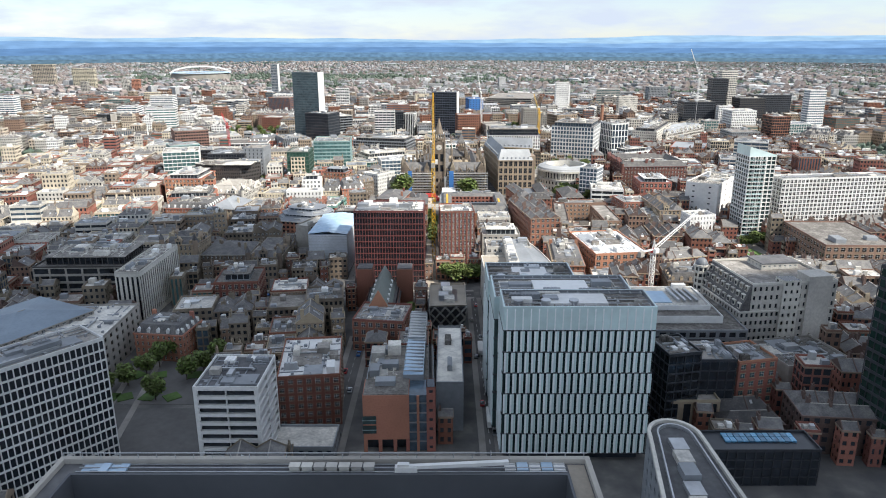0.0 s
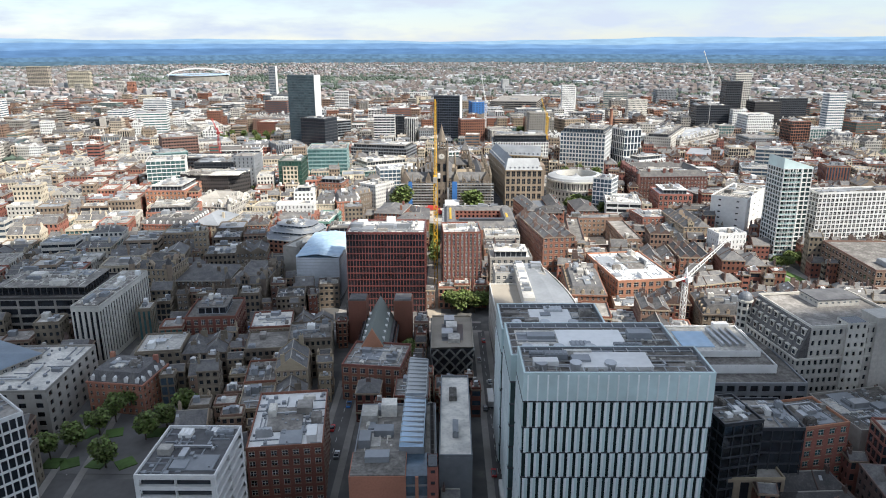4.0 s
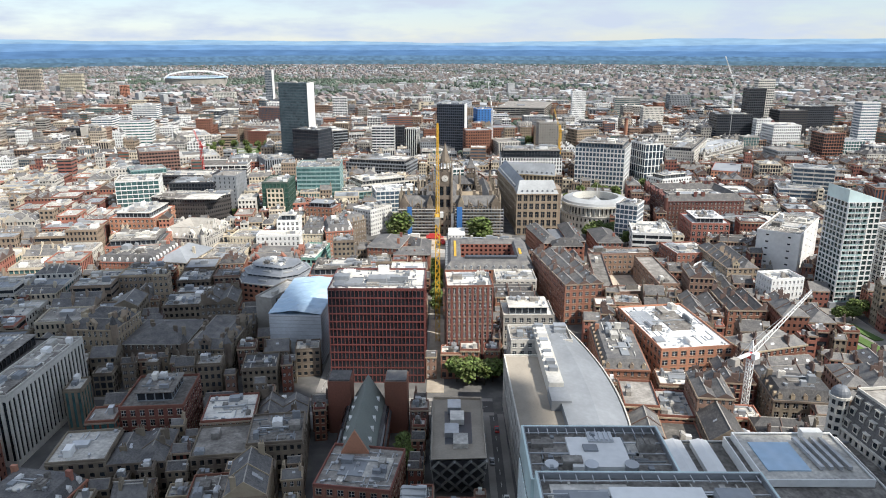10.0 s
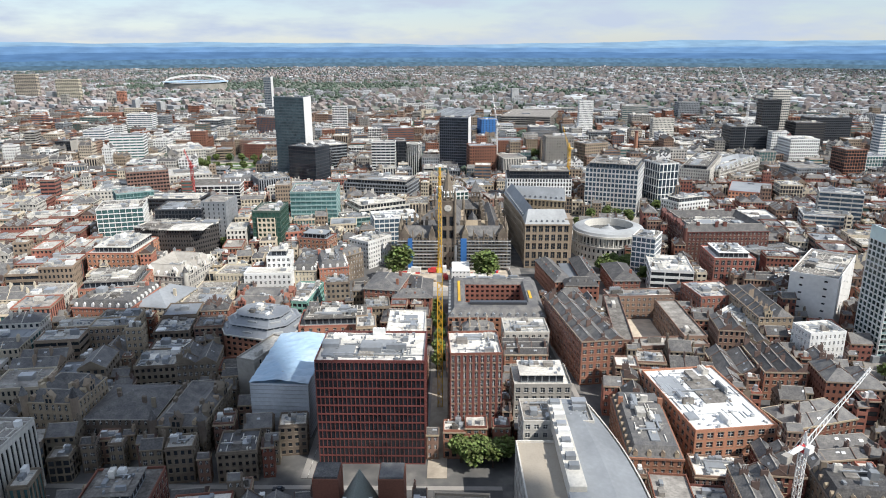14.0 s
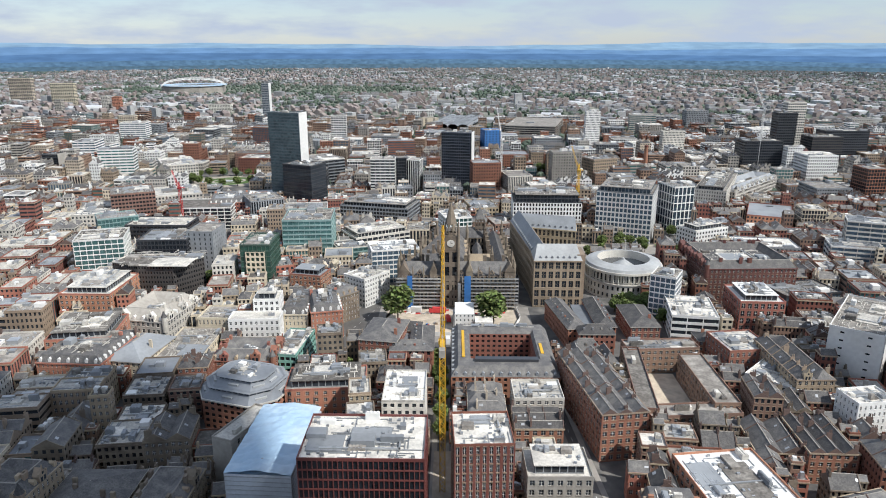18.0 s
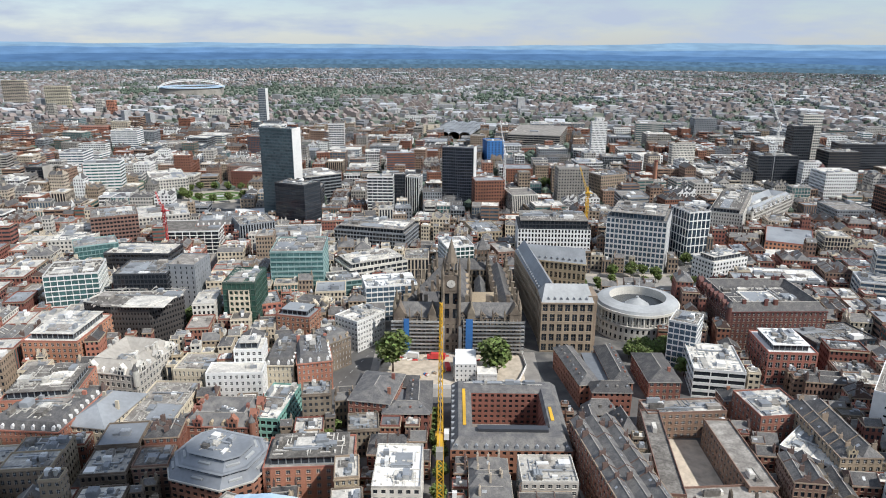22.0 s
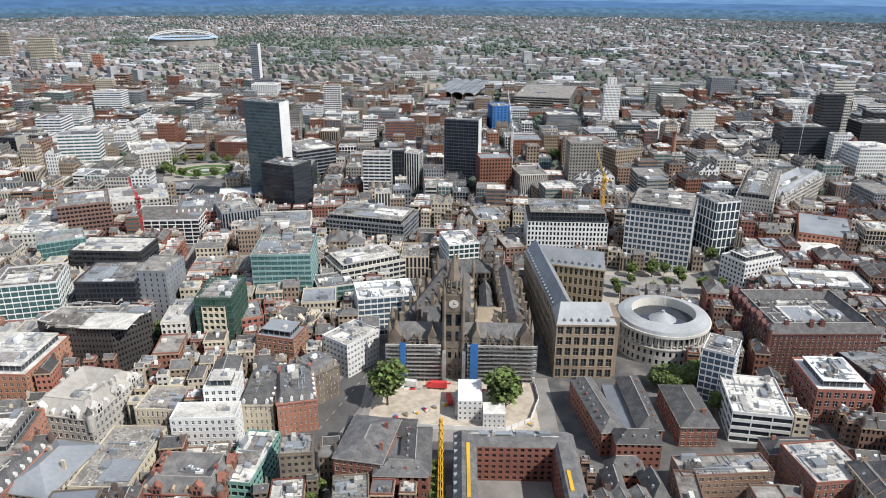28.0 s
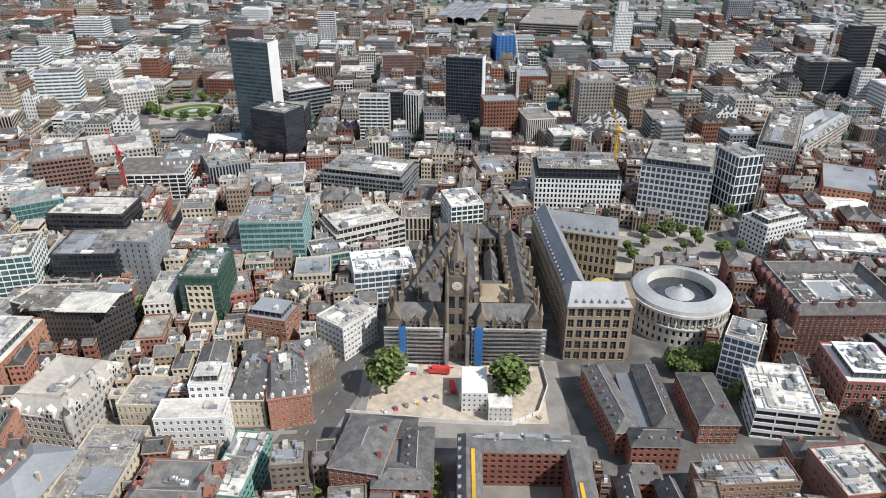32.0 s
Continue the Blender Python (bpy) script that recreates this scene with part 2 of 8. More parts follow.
def hills():
    """Ridges far beyond the plain, one behind another; their glowing blue is painted haze."""
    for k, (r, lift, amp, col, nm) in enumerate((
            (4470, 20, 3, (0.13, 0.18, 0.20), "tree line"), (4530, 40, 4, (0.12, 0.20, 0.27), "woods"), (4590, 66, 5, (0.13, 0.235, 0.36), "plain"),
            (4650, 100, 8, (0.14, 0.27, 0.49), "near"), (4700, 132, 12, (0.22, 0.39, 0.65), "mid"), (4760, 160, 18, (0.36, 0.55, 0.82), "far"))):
        v, f = [], []
        n = 900 if r < 4600 else 360
        for i in range(n):
            a = -1.15 + 2.3 * i / (n - 1)
            crest = lift + amp * (.5 * math.sin(a * 5.3 + k) + .3 * math.sin(a * 11.7 + 2.1 * k) + .16 * math.sin(a * 29.0 + k) + .08 * math.sin(a * 71.0))
            x, y = CX + r * math.sin(a), CY + r * math.cos(a)
            v += [(x, y, 0 if r < 4600 else 20), (x, y, crest + (2.5 * noise.noise(Vector((a * 260, k, 0))) if r < 4600 else 0))]
            if i:
                f.append((2 * i - 2, 2 * i, 2 * i + 1, 2 * i - 1))
        me = bpy.data.meshes.new("backdrop")
        me.from_pydata(v, [], f)
        m = bpy.data.materials.new("hazy_blue_" + nm.replace(" ", "_"))
        m.use_nodes = True
        nn, ll = m.node_tree.nodes, m.node_tree.links
        # Emission in place of lit colour stands for haze over the distance.
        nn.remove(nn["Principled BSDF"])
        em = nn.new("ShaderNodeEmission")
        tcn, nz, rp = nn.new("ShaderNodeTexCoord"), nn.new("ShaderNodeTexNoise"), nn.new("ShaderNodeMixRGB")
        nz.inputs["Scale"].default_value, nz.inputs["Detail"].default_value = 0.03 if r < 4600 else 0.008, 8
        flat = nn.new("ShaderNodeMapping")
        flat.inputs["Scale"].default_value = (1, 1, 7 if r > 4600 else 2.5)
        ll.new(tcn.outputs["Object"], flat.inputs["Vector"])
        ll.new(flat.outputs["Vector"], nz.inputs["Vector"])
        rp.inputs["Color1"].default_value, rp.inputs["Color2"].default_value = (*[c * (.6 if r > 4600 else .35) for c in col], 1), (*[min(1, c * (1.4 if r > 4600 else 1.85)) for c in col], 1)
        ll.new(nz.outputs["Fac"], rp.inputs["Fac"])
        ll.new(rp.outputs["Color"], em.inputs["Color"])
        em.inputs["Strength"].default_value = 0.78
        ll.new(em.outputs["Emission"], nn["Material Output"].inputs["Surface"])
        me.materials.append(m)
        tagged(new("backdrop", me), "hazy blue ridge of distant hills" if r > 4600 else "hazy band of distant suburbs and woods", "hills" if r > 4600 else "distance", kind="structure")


hills()


def cloud():
    """The broken cloud behind the viewer that keeps the near town in shade."""
    H = 900.0
    k = H / sun_way.z
    edge = [(-614, -225), (-276, -185), (-200, -160), (-157, -148), (-117, -156), (-99, -207), (-69, -266), (-40, -295), (11, -300), (15, -375), (69, -386), (98, -383), (105, -367), (119, -366), (185, -356), (399, -350), (449, -498), (290, -750), (5, -889), (-301, -869), (-608, -713), (-688, -440)]
    pts = []
    for i, (ax, ay) in enumerate(edge):
        bx, by = edge[(i + 1) % len(edge)]
        m = max(1, int(math.hypot(bx - ax, by - ay) / 22))
        for j in range(m):
            px, py = ax + (bx - ax) * j / m, ay + (by - ay) * j / m
            pts.append((px + 9 * noise.noise(Vector((px * .03, py * .03, 0))) + sun_way.x * k, py + 9 * noise.noise(Vector((px * .03, py * .03, 5))) + sun_way.y * k))
    n = len(pts)
    cx, cy = sum(p[0] for p in pts) / n, sum(p[1] for p in pts) / n
    v, f = [], []
    prof = [(1.0, 0), (.99, 26), (.93, 62), (.8, 95), (.55, 120), (.25, 128)]
    for q, z in prof:
        for px, py in pts:
            wob = 30 * noise.noise(Vector((px * .012, py * .012, q * 3))) * (z > 0)
            v.append((cx + (px - cx) * q, cy + (py - cy) * q, H + z + wob))
    for j in range(len(prof) - 1):
        f += [(j * n + i, j * n + (i + 1) % n, (j + 1) * n + (i + 1) % n, (j + 1) * n + i) for i in range(n)]
    f += [tuple(range(n))[::-1], tuple(range((len(prof) - 1) * n, len(prof) * n))]
    me = bpy.data.meshes.new("cloud")
    me.from_pydata(v, [], f)
    m = bpy.data.materials.new("cloud_white")
    m.use_nodes = True
    b = m.node_tree.nodes["Principled BSDF"]
    b.inputs["Base Color"].default_value, b.inputs["Roughness"].default_value = (0.9, 0.9, 0.92, 1), 1.0
    me.materials.append(m)
    tagged(new("cloud", me), "broad low white cumulus cloud over the town", "cloud", kind="structure")


cloud()

# ------------------------------------------------------------------ building kit
class Acc:
    """Collects boxes, prisms and roofs for one mesh."""

    def __init__(self):
        self.v, self.f = [], []

    def box(self, x0, y0, z0, x1, y1, z1):
        o = len(self.v)
        self.v += [(x0, y0, z0), (x1, y0, z0), (x1, y1, z0), (x0, y1, z0), (x0, y0, z1), (x1, y0, z1), (x1, y1, z1), (x0, y1, z1)]
        self.f += [(o, o + 3, o + 2, o + 1), (o + 4, o + 5, o + 6, o + 7), (o, o + 1, o + 5, o + 4), (o + 1, o + 2, o + 6, o + 5),
                   (o + 2, o + 3, o + 7, o + 6), (o + 3, o, o + 4, o + 7)]
        return self

    def tilted(self, m, sx, sy, sz):
        """A box of that size centred on the pose m."""
        o = len(self.v)
        for z in (-0.5, 0.5):
            for x, y in ((-0.5, -0.5), (0.5, -0.5), (0.5, 0.5), (-0.5, 0.5)):
                self.v.append(tuple(m @ Vector((x * sx, y * sy, z * sz))))
        self.f += [(o, o + 3, o + 2, o + 1), (o + 4, o + 5, o + 6, o + 7), (o, o + 1, o + 5, o + 4), (o + 1, o + 2, o + 6, o + 5),
                   (o + 2, o + 3, o + 7, o + 6), (o + 3, o, o + 4, o + 7)]
        return self

    def bar(self, a, b, r):
        """A square bar from a to b."""
        a, b = Vector(a), Vector(b)
        m = Matrix.Translation((a + b) / 2) @ (b - a).to_track_quat("Z", "Y").to_matrix().to_4x4()
        return self.tilted(m, 2 * r, 2 * r, (b - a).length)

    def prism(self, poly, z0, z1, inset=0.0):
        """An upright prism over a polygon that runs anticlockwise; its top may draw in."""
        o, n = len(self.v), len(poly)
        cx, cy = sum(p[0] for p in poly) / n, sum(p[1] for p in poly) / n
        self.v += [(x, y, z0) for x, y in poly]
        for x, y in poly:
            r = max(math.hypot(x - cx, y - cy), 0.01)
            k = max(0.0, 1 - inset / r)
            self.v.append((cx + (x - cx) * k, cy + (y - cy) * k, z1))
        self.f += [tuple(range(o + n - 1, o - 1, -1)), tuple(range(o + n, o + 2 * n))]
        self.f += [(o + i, o + (i + 1) % n, o + n + (i + 1) % n, o + n + i) for i in range(n)]
        return self

    def hip(self, x0, y0, x1, y1, z, rise, inset=None):
        """A pitched roof on a rectangle. inset 0: gables; None: full hips; a number: that hip run."""
        o = len(self.v)
        w, d = x1 - x0, y1 - y0
        if w >= d:
            k = d / 2 if inset is None else inset
            c = (y0 + y1) / 2
            a, b = (x0 + k, c, z + rise), (x1 - k, c, z + rise)
            self.v += [(x0, y0, z), (x1, y0, z), (x1, y1, z), (x0, y1, z), a, b]
            self.f += [(o, o + 1, o + 5, o + 4), (o + 1, o + 2, o + 5), (o + 2, o + 3, o + 4, o + 5), (o + 3, o, o + 4), (o, o + 3, o + 2, o + 1)]
        else:
            k = w / 2 if inset is None else inset
            c = (x0 + x1) / 2
            a, b = (c, y0 + k, z + rise), (c, y1 - k, z + rise)
            self.v += [(x0, y0, z), (x1, y0, z), (x1, y1, z), (x0, y1, z), a, b]
            self.f += [(o, o + 1, o + 4), (o + 1, o + 2, o + 5, o + 4), (o + 2, o + 3, o + 5), (o + 3, o, o + 4, o + 5), (o, o + 3, o + 2, o + 1)]
        return self

    def tube(self, x, y, z0, z1, r0, r1=None, n=12):
        r1 = r0 if r1 is None else r1
        o = len(self.v)
        for z, r in ((z0, r0), (z1, r1)):
            self.v += [(x + r * math.cos(2 * math.pi * i / n), y + r * math.sin(2 * math.pi * i / n), z) for i in range(n)]
        self.f += [tuple(range(o + n - 1, o - 1, -1)), tuple(range(o + n, o + 2 * n))]
        self.f += [(o + i, o + (i + 1) % n, o + n + (i + 1) % n, o + n + i) for i in range(n)]
        return self

    def dome(self, x, y, z, r, h, n=16, rings=5):
        rr = [(r * math.cos(i / rings * math.pi / 2), z + h * math.sin(i / rings * math.pi / 2)) for i in range(rings + 1)]
        for (ra, za), (rb, zb) in zip(rr, rr[1:]):
            self.tube(x, y, za, zb, ra, max(rb, 0.02), n)
        return self

    def mesh(self, name):
        me = bpy.data.meshes.new(name)
        me.from_pydata(self.v, [], self.f)
        return me


def part(name, acc, mat, parent, label=""):
    me = acc.mesh(name) if isinstance(acc, Acc) else acc
    if not me.materials:
        me.materials.append(mat)
    ob = new(name, me)
    ob.parent = parent
    if label:
        tagged(ob, label)
    return ob


def base(name, x, y, rot, label, category, group="", z=0.0, kind=""):
    ob = new(name)
    ob.matrix_world = pose(x, y, z, 0, 0, rot)
    return tagged(ob, label, category, group, kind)


OCC = []          # ground that is taken: centre, half sizes, turn


def site(x, y):
    """From the old street plan's grid to metres on the ground."""
    return -5.58 + 0.9545 * x - 0.0137 * y, -24.25 + 0.0087 * x + 1.1382 * y


def seat(ob, sx, sy, sz, tx, ty):
    """Sets a building drawn on the plan's grid on its site, at its true size."""
    ob.matrix_world = Matrix.Translation((tx, ty, 0)) @ Matrix.Diagonal((sx, sy, sz, 1)) @ ob.matrix_world
    return ob


def taken_plan(x, y, w, d, rot=0.0):
    taken(*site(x, y), w * .97, d * 1.13, rot)


def taken(x, y, w, d, rot=0.0):
    OCC.append((x, y, w / 2, d / 2, math.cos(radians(rot)), math.sin(radians(rot)), math.hypot(w, d) / 2))


def is_free(x, y, w, d, rot, gap=0.5):
    """Whether a rectangle keeps clear of all that is taken (separating axes)."""
    c, s, r = math.cos(radians(rot)), math.sin(radians(rot)), math.hypot(w, d) / 2
    for ox, oy, ow, od, oc, os_, orr in OCC:
        dx, dy = x - ox, y - oy
        if dx * dx + dy * dy > (r + orr + gap) ** 2:
            continue
        cc, ss = abs(c * oc + s * os_), abs(s * oc - c * os_)
        hw, hd = w / 2, d / 2
        if (abs(dx * oc + dy * os_) < ow + hw * cc + hd * ss + gap and abs(-dx * os_ + dy * oc) < od + hw * ss + hd * cc + gap
                and abs(dx * c + dy * s) < hw + ow * cc + od * ss + gap and abs(-dx * s + dy * c) < hd + ow * ss + od * cc + gap):
            return False
    return True


def inset_poly(poly, k):
    """The polygon with every side moved to its left by k."""
    n, out = len(poly), []
    for i in range(n):
        (ax, ay), (bx, by), (cx, cy) = poly[i - 1], poly[i], poly[(i + 1) % n]
        l1, l2 = math.hypot(bx - ax, by - ay), math.hypot(cx - bx, cy - by)
        n1, n2 = (-(by - ay) / l1, (bx - ax) / l1), (-(cy - by) / l2, (cx - bx) / l2)
        den = 1 + n1[0] * n2[0] + n1[1] * n2[1]
        out.append((bx + k * (n1[0] + n2[0]) / max(den, 0.3), by + k * (n1[1] + n2[1]) / max(den, 0.3)))
    return out


def rect(w, d, ox=0.0, oy=0.0):
    return [(ox - w / 2, oy - d / 2), (ox + w / 2, oy - d / 2), (ox + w / 2, oy + d / 2), (ox - w / 2, oy + d / 2)]


def facade(poly, z0, z1, bay, storey, pier, spandrel, depth, acc=None, reveals=True, rear=True):
    """One connected wall round a polygon, with window openings cut into it and their reveals."""
    acc = acc or Acc()
    n = len(poly)
    m = max(1, round((z1 - z0) / storey))
    lift = (z1 - z0) / m
    sp = min(spandrel, lift * 0.8)
    zs = [z0]
    for j in range(m):
        zs += [z0 + j * lift + sp * 0.55, z0 + (j + 1) * lift - sp * 0.45]
    zs.append(z1)
    cols = []                                   # x, y, inward normal, starts an opening
    for i in range(n):
        (ax, ay), (bx, by) = poly[i], poly[(i + 1) % n]
        L = math.hypot(bx - ax, by - ay)
        ux, uy = (bx - ax) / L, (by - ay) / L
        nb = max(1, round(L / bay)) if L > pier * 1.6 and (rear or ux > -.3) else 0
        cols.append((ax, ay, -uy, ux, False))
        if nb:
            st = L / nb
            p = min(pier, st * 0.85)
            for k in range(nb):
                a, b = k * st + p / 2, (k + 1) * st - p / 2
                cols.append((ax + ux * a, ay + uy * a, -uy, ux, True))
                cols.append((ax + ux * b, ay + uy * b, -uy, ux, False))
    o, nz, nc = len(acc.v), len(zs), len(cols)
    for x, y, *_ in cols:
        acc.v += [(x, y, z) for z in zs]
    for i in range(nc):
        j = (i + 1) % nc
        x0, y0, nx, ny, op = cols[i]
        x1, y1 = cols[j][:2]
        for k in range(nz - 1):
            a, b, c, d = o + i * nz + k, o + j * nz + k, o + j * nz + k + 1, o + i * nz + k + 1
            if not (op and k % 2 == 1):
                acc.f.append((a, b, c, d))
            elif reveals:
                q = len(acc.v)
                acc.v += [(x0 + nx * depth, y0 + ny * depth, zs[k]), (x1 + nx * depth, y1 + ny * depth, zs[k]),
                          (x1 + nx * depth, y1 + ny * depth, zs[k + 1]), (x0 + nx * depth, y0 + ny * depth, zs[k + 1])]
                acc.f += [(a, b, q + 1, q), (b, c, q + 2, q + 1), (c, d, q + 3, q + 2), (d, a, q, q + 3)]
    return acc


def strips(poly, z0, z1, bay, storey, pier, spandrel):
    """A far wall of upright piers and level bands that stand before the glass."""
    acc = Acc()
    n = len(poly)
    m = max(1, round((z1 - z0) / storey))
    lift = (z1 - z0) / m
    sp = min(spandrel, lift * .8)

    def sheet(ax, ay, bx, by, za, zb):
        o = len(acc.v)
        acc.v += [(ax, ay, za), (bx, by, za), (bx, by, zb), (ax, ay, zb)]
        acc.f.append((o, o + 1, o + 2, o + 3))
    for i in range(n):
        (ax, ay), (bx, by) = poly[i], poly[(i + 1) % n]
        L = math.hypot(bx - ax, by - ay)
        ux, uy = (bx - ax) / L, (by - ay) / L
        nb = max(1, round(L / bay)) if ux > -.3 else 0
        if not nb:
            sheet(ax, ay, bx, by, z0, z1)
            continue
        st = L / nb
        p = min(pier, st * .85)
        for k in range(nb + 1):
            a, b = max(0, k * st - p / 2), min(L, k * st + p / 2)
            sheet(ax + ux * a, ay + uy * a, ax + ux * b, ay + uy * b, z0, z1)
        for j in range(m + 1):
            sheet(ax + uy * .02, ay - ux * .02, bx + uy * .02, by - ux * .02, max(z0, z0 + j * lift - sp * .45), min(z1, z0 + j * lift + sp * .55))
    return acc


def dressings(poly, z0, z1, bay, storey, pier, spandrel, depth, frames=None, sills=None):
    """Glazing bars set back in the openings, and the sills and lintels that stand proud of the wall."""
    frames, sills = frames or Acc(), sills or Acc()
    m = max(1, round((z1 - z0) / storey))
    lift = (z1 - z0) / m
    sp = min(spandrel, lift * 0.8)
    n = len(poly)
    for i in range(n):
        (ax, ay), (bx, by) = poly[i], poly[(i + 1) % n]
        L = math.hypot(bx - ax, by - ay)
        ux, uy = (bx - ax) / L, (by - ay) / L
        nx, ny = -uy, ux
        nb = max(1, round(L / bay)) if L > pier * 1.6 else 0
        if not nb or (ny < -.3):                 # the far side is never seen
            continue
        st = L / nb
        p = min(pier, st * 0.85)

        def at(s, t, z):
            return (ax + ux * s + nx * t, ay + uy * s + ny * t, z)

        def quad(acc, s0, s1, t, za, zb):
            o = len(acc.v)
            acc.v += [at(s0, t, za), at(s1, t, za), at(s1, t, zb), at(s0, t, zb)]
            acc.f.append((o, o + 1, o + 2, o + 3))

        def ledge(acc, s0, s1, za, zb, out):
            o = len(acc.v)
            acc.v += [at(s0, .02, za), at(s1, .02, za), at(s1, -out, za), at(s0, -out, za), at(s0, .02, zb), at(s1, .02, zb), at(s1, -out, zb), at(s0, -out, zb)]
            acc.f += [(o + 3, o + 2, o + 6, o + 7), (o + 7, o + 6, o + 5, o + 4), (o + 2, o + 1, o + 5, o + 6), (o, o + 3, o + 7, o + 4), (o, o + 1, o + 2, o + 3)]

        wide = st - p
        bars = max(1, round(wide / 1.3))
        for j in range(m):
            za, zb = z0 + j * lift + sp * .55, z0 + (j + 1) * lift - sp * .45
            for k in range(nb):
                a, b = k * st + p / 2, (k + 1) * st - p / 2
                for q in range(1, bars + (bars == 1)):
                    c = a + (b - a) * (q / bars if bars > 1 else .5)
                    quad(frames, c - .06, c + .06, depth - .1, za, zb)
                quad(frames, a, b, depth - .1, (za + zb) / 2 - .06, (za + zb) / 2 + .06)
                quad(frames, a, a + .09, depth - .1, za, zb)
                quad(frames, b - .09, b, depth - .1, za, zb)
                quad(frames, a, b, depth - .1, zb - .1, zb)
                ledge(sills, a - .12, b + .12, za - .22, za, .14)
                ledge(sills, a - .15, b + .15, zb, zb + .28, .06)
    return frames, sills


def shell(poly, z0, z1, acc=None, top=True):
    """Upright sides of a polygon, closed above."""
    acc = acc or Acc()
    o, n = len(acc.v), len(poly)
    acc.v += [(x, y, z0) for x, y in poly] + [(x, y, z1) for x, y in poly]
    acc.f += [(o + i, o + (i + 1) % n, o + n + (i + 1) % n, o + n + i) for i in range(n)]
    if top:
        acc.f.append(tuple(range(o + n, o + 2 * n)))
    return acc


def ring(poly, t, z0, z1, acc=None):
    """A rim of thickness t that stands on a polygon."""
    acc = acc or Acc()
    o, n = len(acc.v), len(poly)
    inner = inset_poly(poly, t)
    acc.v += [(x, y, z0) for x, y in poly] + [(x, y, z1) for x, y in poly] + [(x, y, z1) for x, y in inner] + [(x, y, z0) for x, y in inner]
    for i in range(n):
        j = (i + 1) % n
        for k in range(4):
            a, b = o + k * n, o + ((k + 1) % 4) * n
            acc.f.append((a + i, a + j, b + j, b + i))
    return acc


def dormer_mesh():
    a = Acc()
    a.v = [(-.75, -.2, 0), (.75, -.2, 0), (.75, 1.9, 0), (-.75, 1.9, 0), (-.75, -.2, 1.6), (.75, -.2, 1.6), (.75, 1.9, 1.6), (-.75, 1.9, 1.6), (0, -.35, 2.3), (0, 2.1, 2.3)]
    a.f = [(0, 1, 5, 4), (1, 2, 6, 5), (2, 3, 7, 6), (3, 0, 4, 7), (4, 5, 8), (5, 6, 9, 8), (6, 7, 9), (7, 4, 8, 9)]
    return a.mesh("dormer")


DORMERS = {}


def dormer(parent, x, y, z, rot, mat):
    key = mat.name
    if key not in DORMERS:
        DORMERS[key] = dormer_mesh()
        DORMERS[key].materials.append(mat)
    ob = part("dormer", DORMERS[key], mat, parent)
    ob.matrix_local = pose(x, y, z, 0, 0, rot)
    return ob


def roof_bits(rng, w, d, z, ox=0.0, oy=0.0, acc=None, per=11.0):
    """Small vents, hatches, cable trays and upstands, too small to count."""
    acc = acc or Acc()
    if w < 3 or d < 3:
        return acc
    for i in range(min(90, int(w * d / per))):
        x, y = ox + rng.uniform(-.47, .47) * w, oy + rng.uniform(-.47, .47) * d
        k = rng.random()
        if k < .5:
            a, b, c = rng.uniform(.2, .7), rng.uniform(.2, .7), rng.uniform(.3, 1.1)
        elif k < .75:
            a, b, c = min(rng.uniform(1.5, 5), w * .2), .15, .35
        else:
            a, b, c = .15, min(rng.uniform(1.5, 5), d * .2), .35
        x, y = max(ox - w / 2 + a, min(ox + w / 2 - a, x)), max(oy - d / 2 + b, min(oy + d / 2 - b, y))
        acc.box(x - a, y - b, z, x + a, y + b, z + c)
    return acc


def clutter(thing, rng, w, d, z, much, mat=None, ox=0.0, oy=0.0):
    """Rooftop plant: raised roof areas, boxes, ducts and rooflights, each its own part."""
    if w < 4 or d < 4:
        return
    if much > 2:
        much = min(7, much + int(w * d / 220))
        tagged(part("roof_ventilation", roof_bits(rng, w - 1, d - 1, z, ox, oy), rng.choice((STEEL, GREYPANEL, PALEROOF)), thing), kind="stuff")
        for i in range(1 + int(w * d > 500)):
            a, b = rng.uniform(.25, .5) * w, rng.uniform(.25, .5) * d
            x, y = ox + rng.uniform(-.5, .5) * (w - a - 2), oy + rng.uniform(-.5, .5) * (d - b - 2)
            part("roof_deck", Acc().box(x - a / 2, y - b / 2, z, x + a / 2, y + b / 2, z + rng.uniform(.25, .6)), rng.choice((PALEROOF, FELT, LEAD)), thing)
    for i in range(much):
        a, b, c = rng.uniform(1.2, 0.16 * w + 1.4), rng.uniform(1.2, 0.15 * d + 1.4), rng.uniform(0.8, 2.8)
        a, b = min(a, w * .8), min(b, d * .8)
        x, y = ox + rng.uniform(-.5, .5) * max(0, w - a - 1.5), oy + rng.uniform(-.5, .5) * max(0, d - b - 1.5)
        acc = Acc().box(x - a / 2, y - b / 2, z, x + a / 2, y + b / 2, z + c)
        if rng.random() < 0.5:
            for k in range(int(a // 1.2)):
                acc.box(x - a / 2 + 0.3 + k * 1.2, y - b / 2 + 0.2, z + c, x - a / 2 + 1.1 + k * 1.2, y + b / 2 - 0.2, z + c + 0.25)
        part("plant_unit", acc, mat or rng.choice((STEEL, PALEROOF, GREYPANEL, FELT, GREYPANEL, LEAD, WHITE)), thing)
    if much > 3:
        acc = Acc()
        y = oy + rng.uniform(-0.3, 0.3) * d
        acc.box(ox - 0.35 * w, y, z + 0.4, ox + 0.3 * w, y + 0.6, z + 1.0)
        acc.box(ox + 0.3 * w - 0.6, min(y, oy), z + 0.4, ox + 0.3 * w, max(y, oy) + 0.6, z + 1.0)
        part("duct", acc, STEEL, thing)


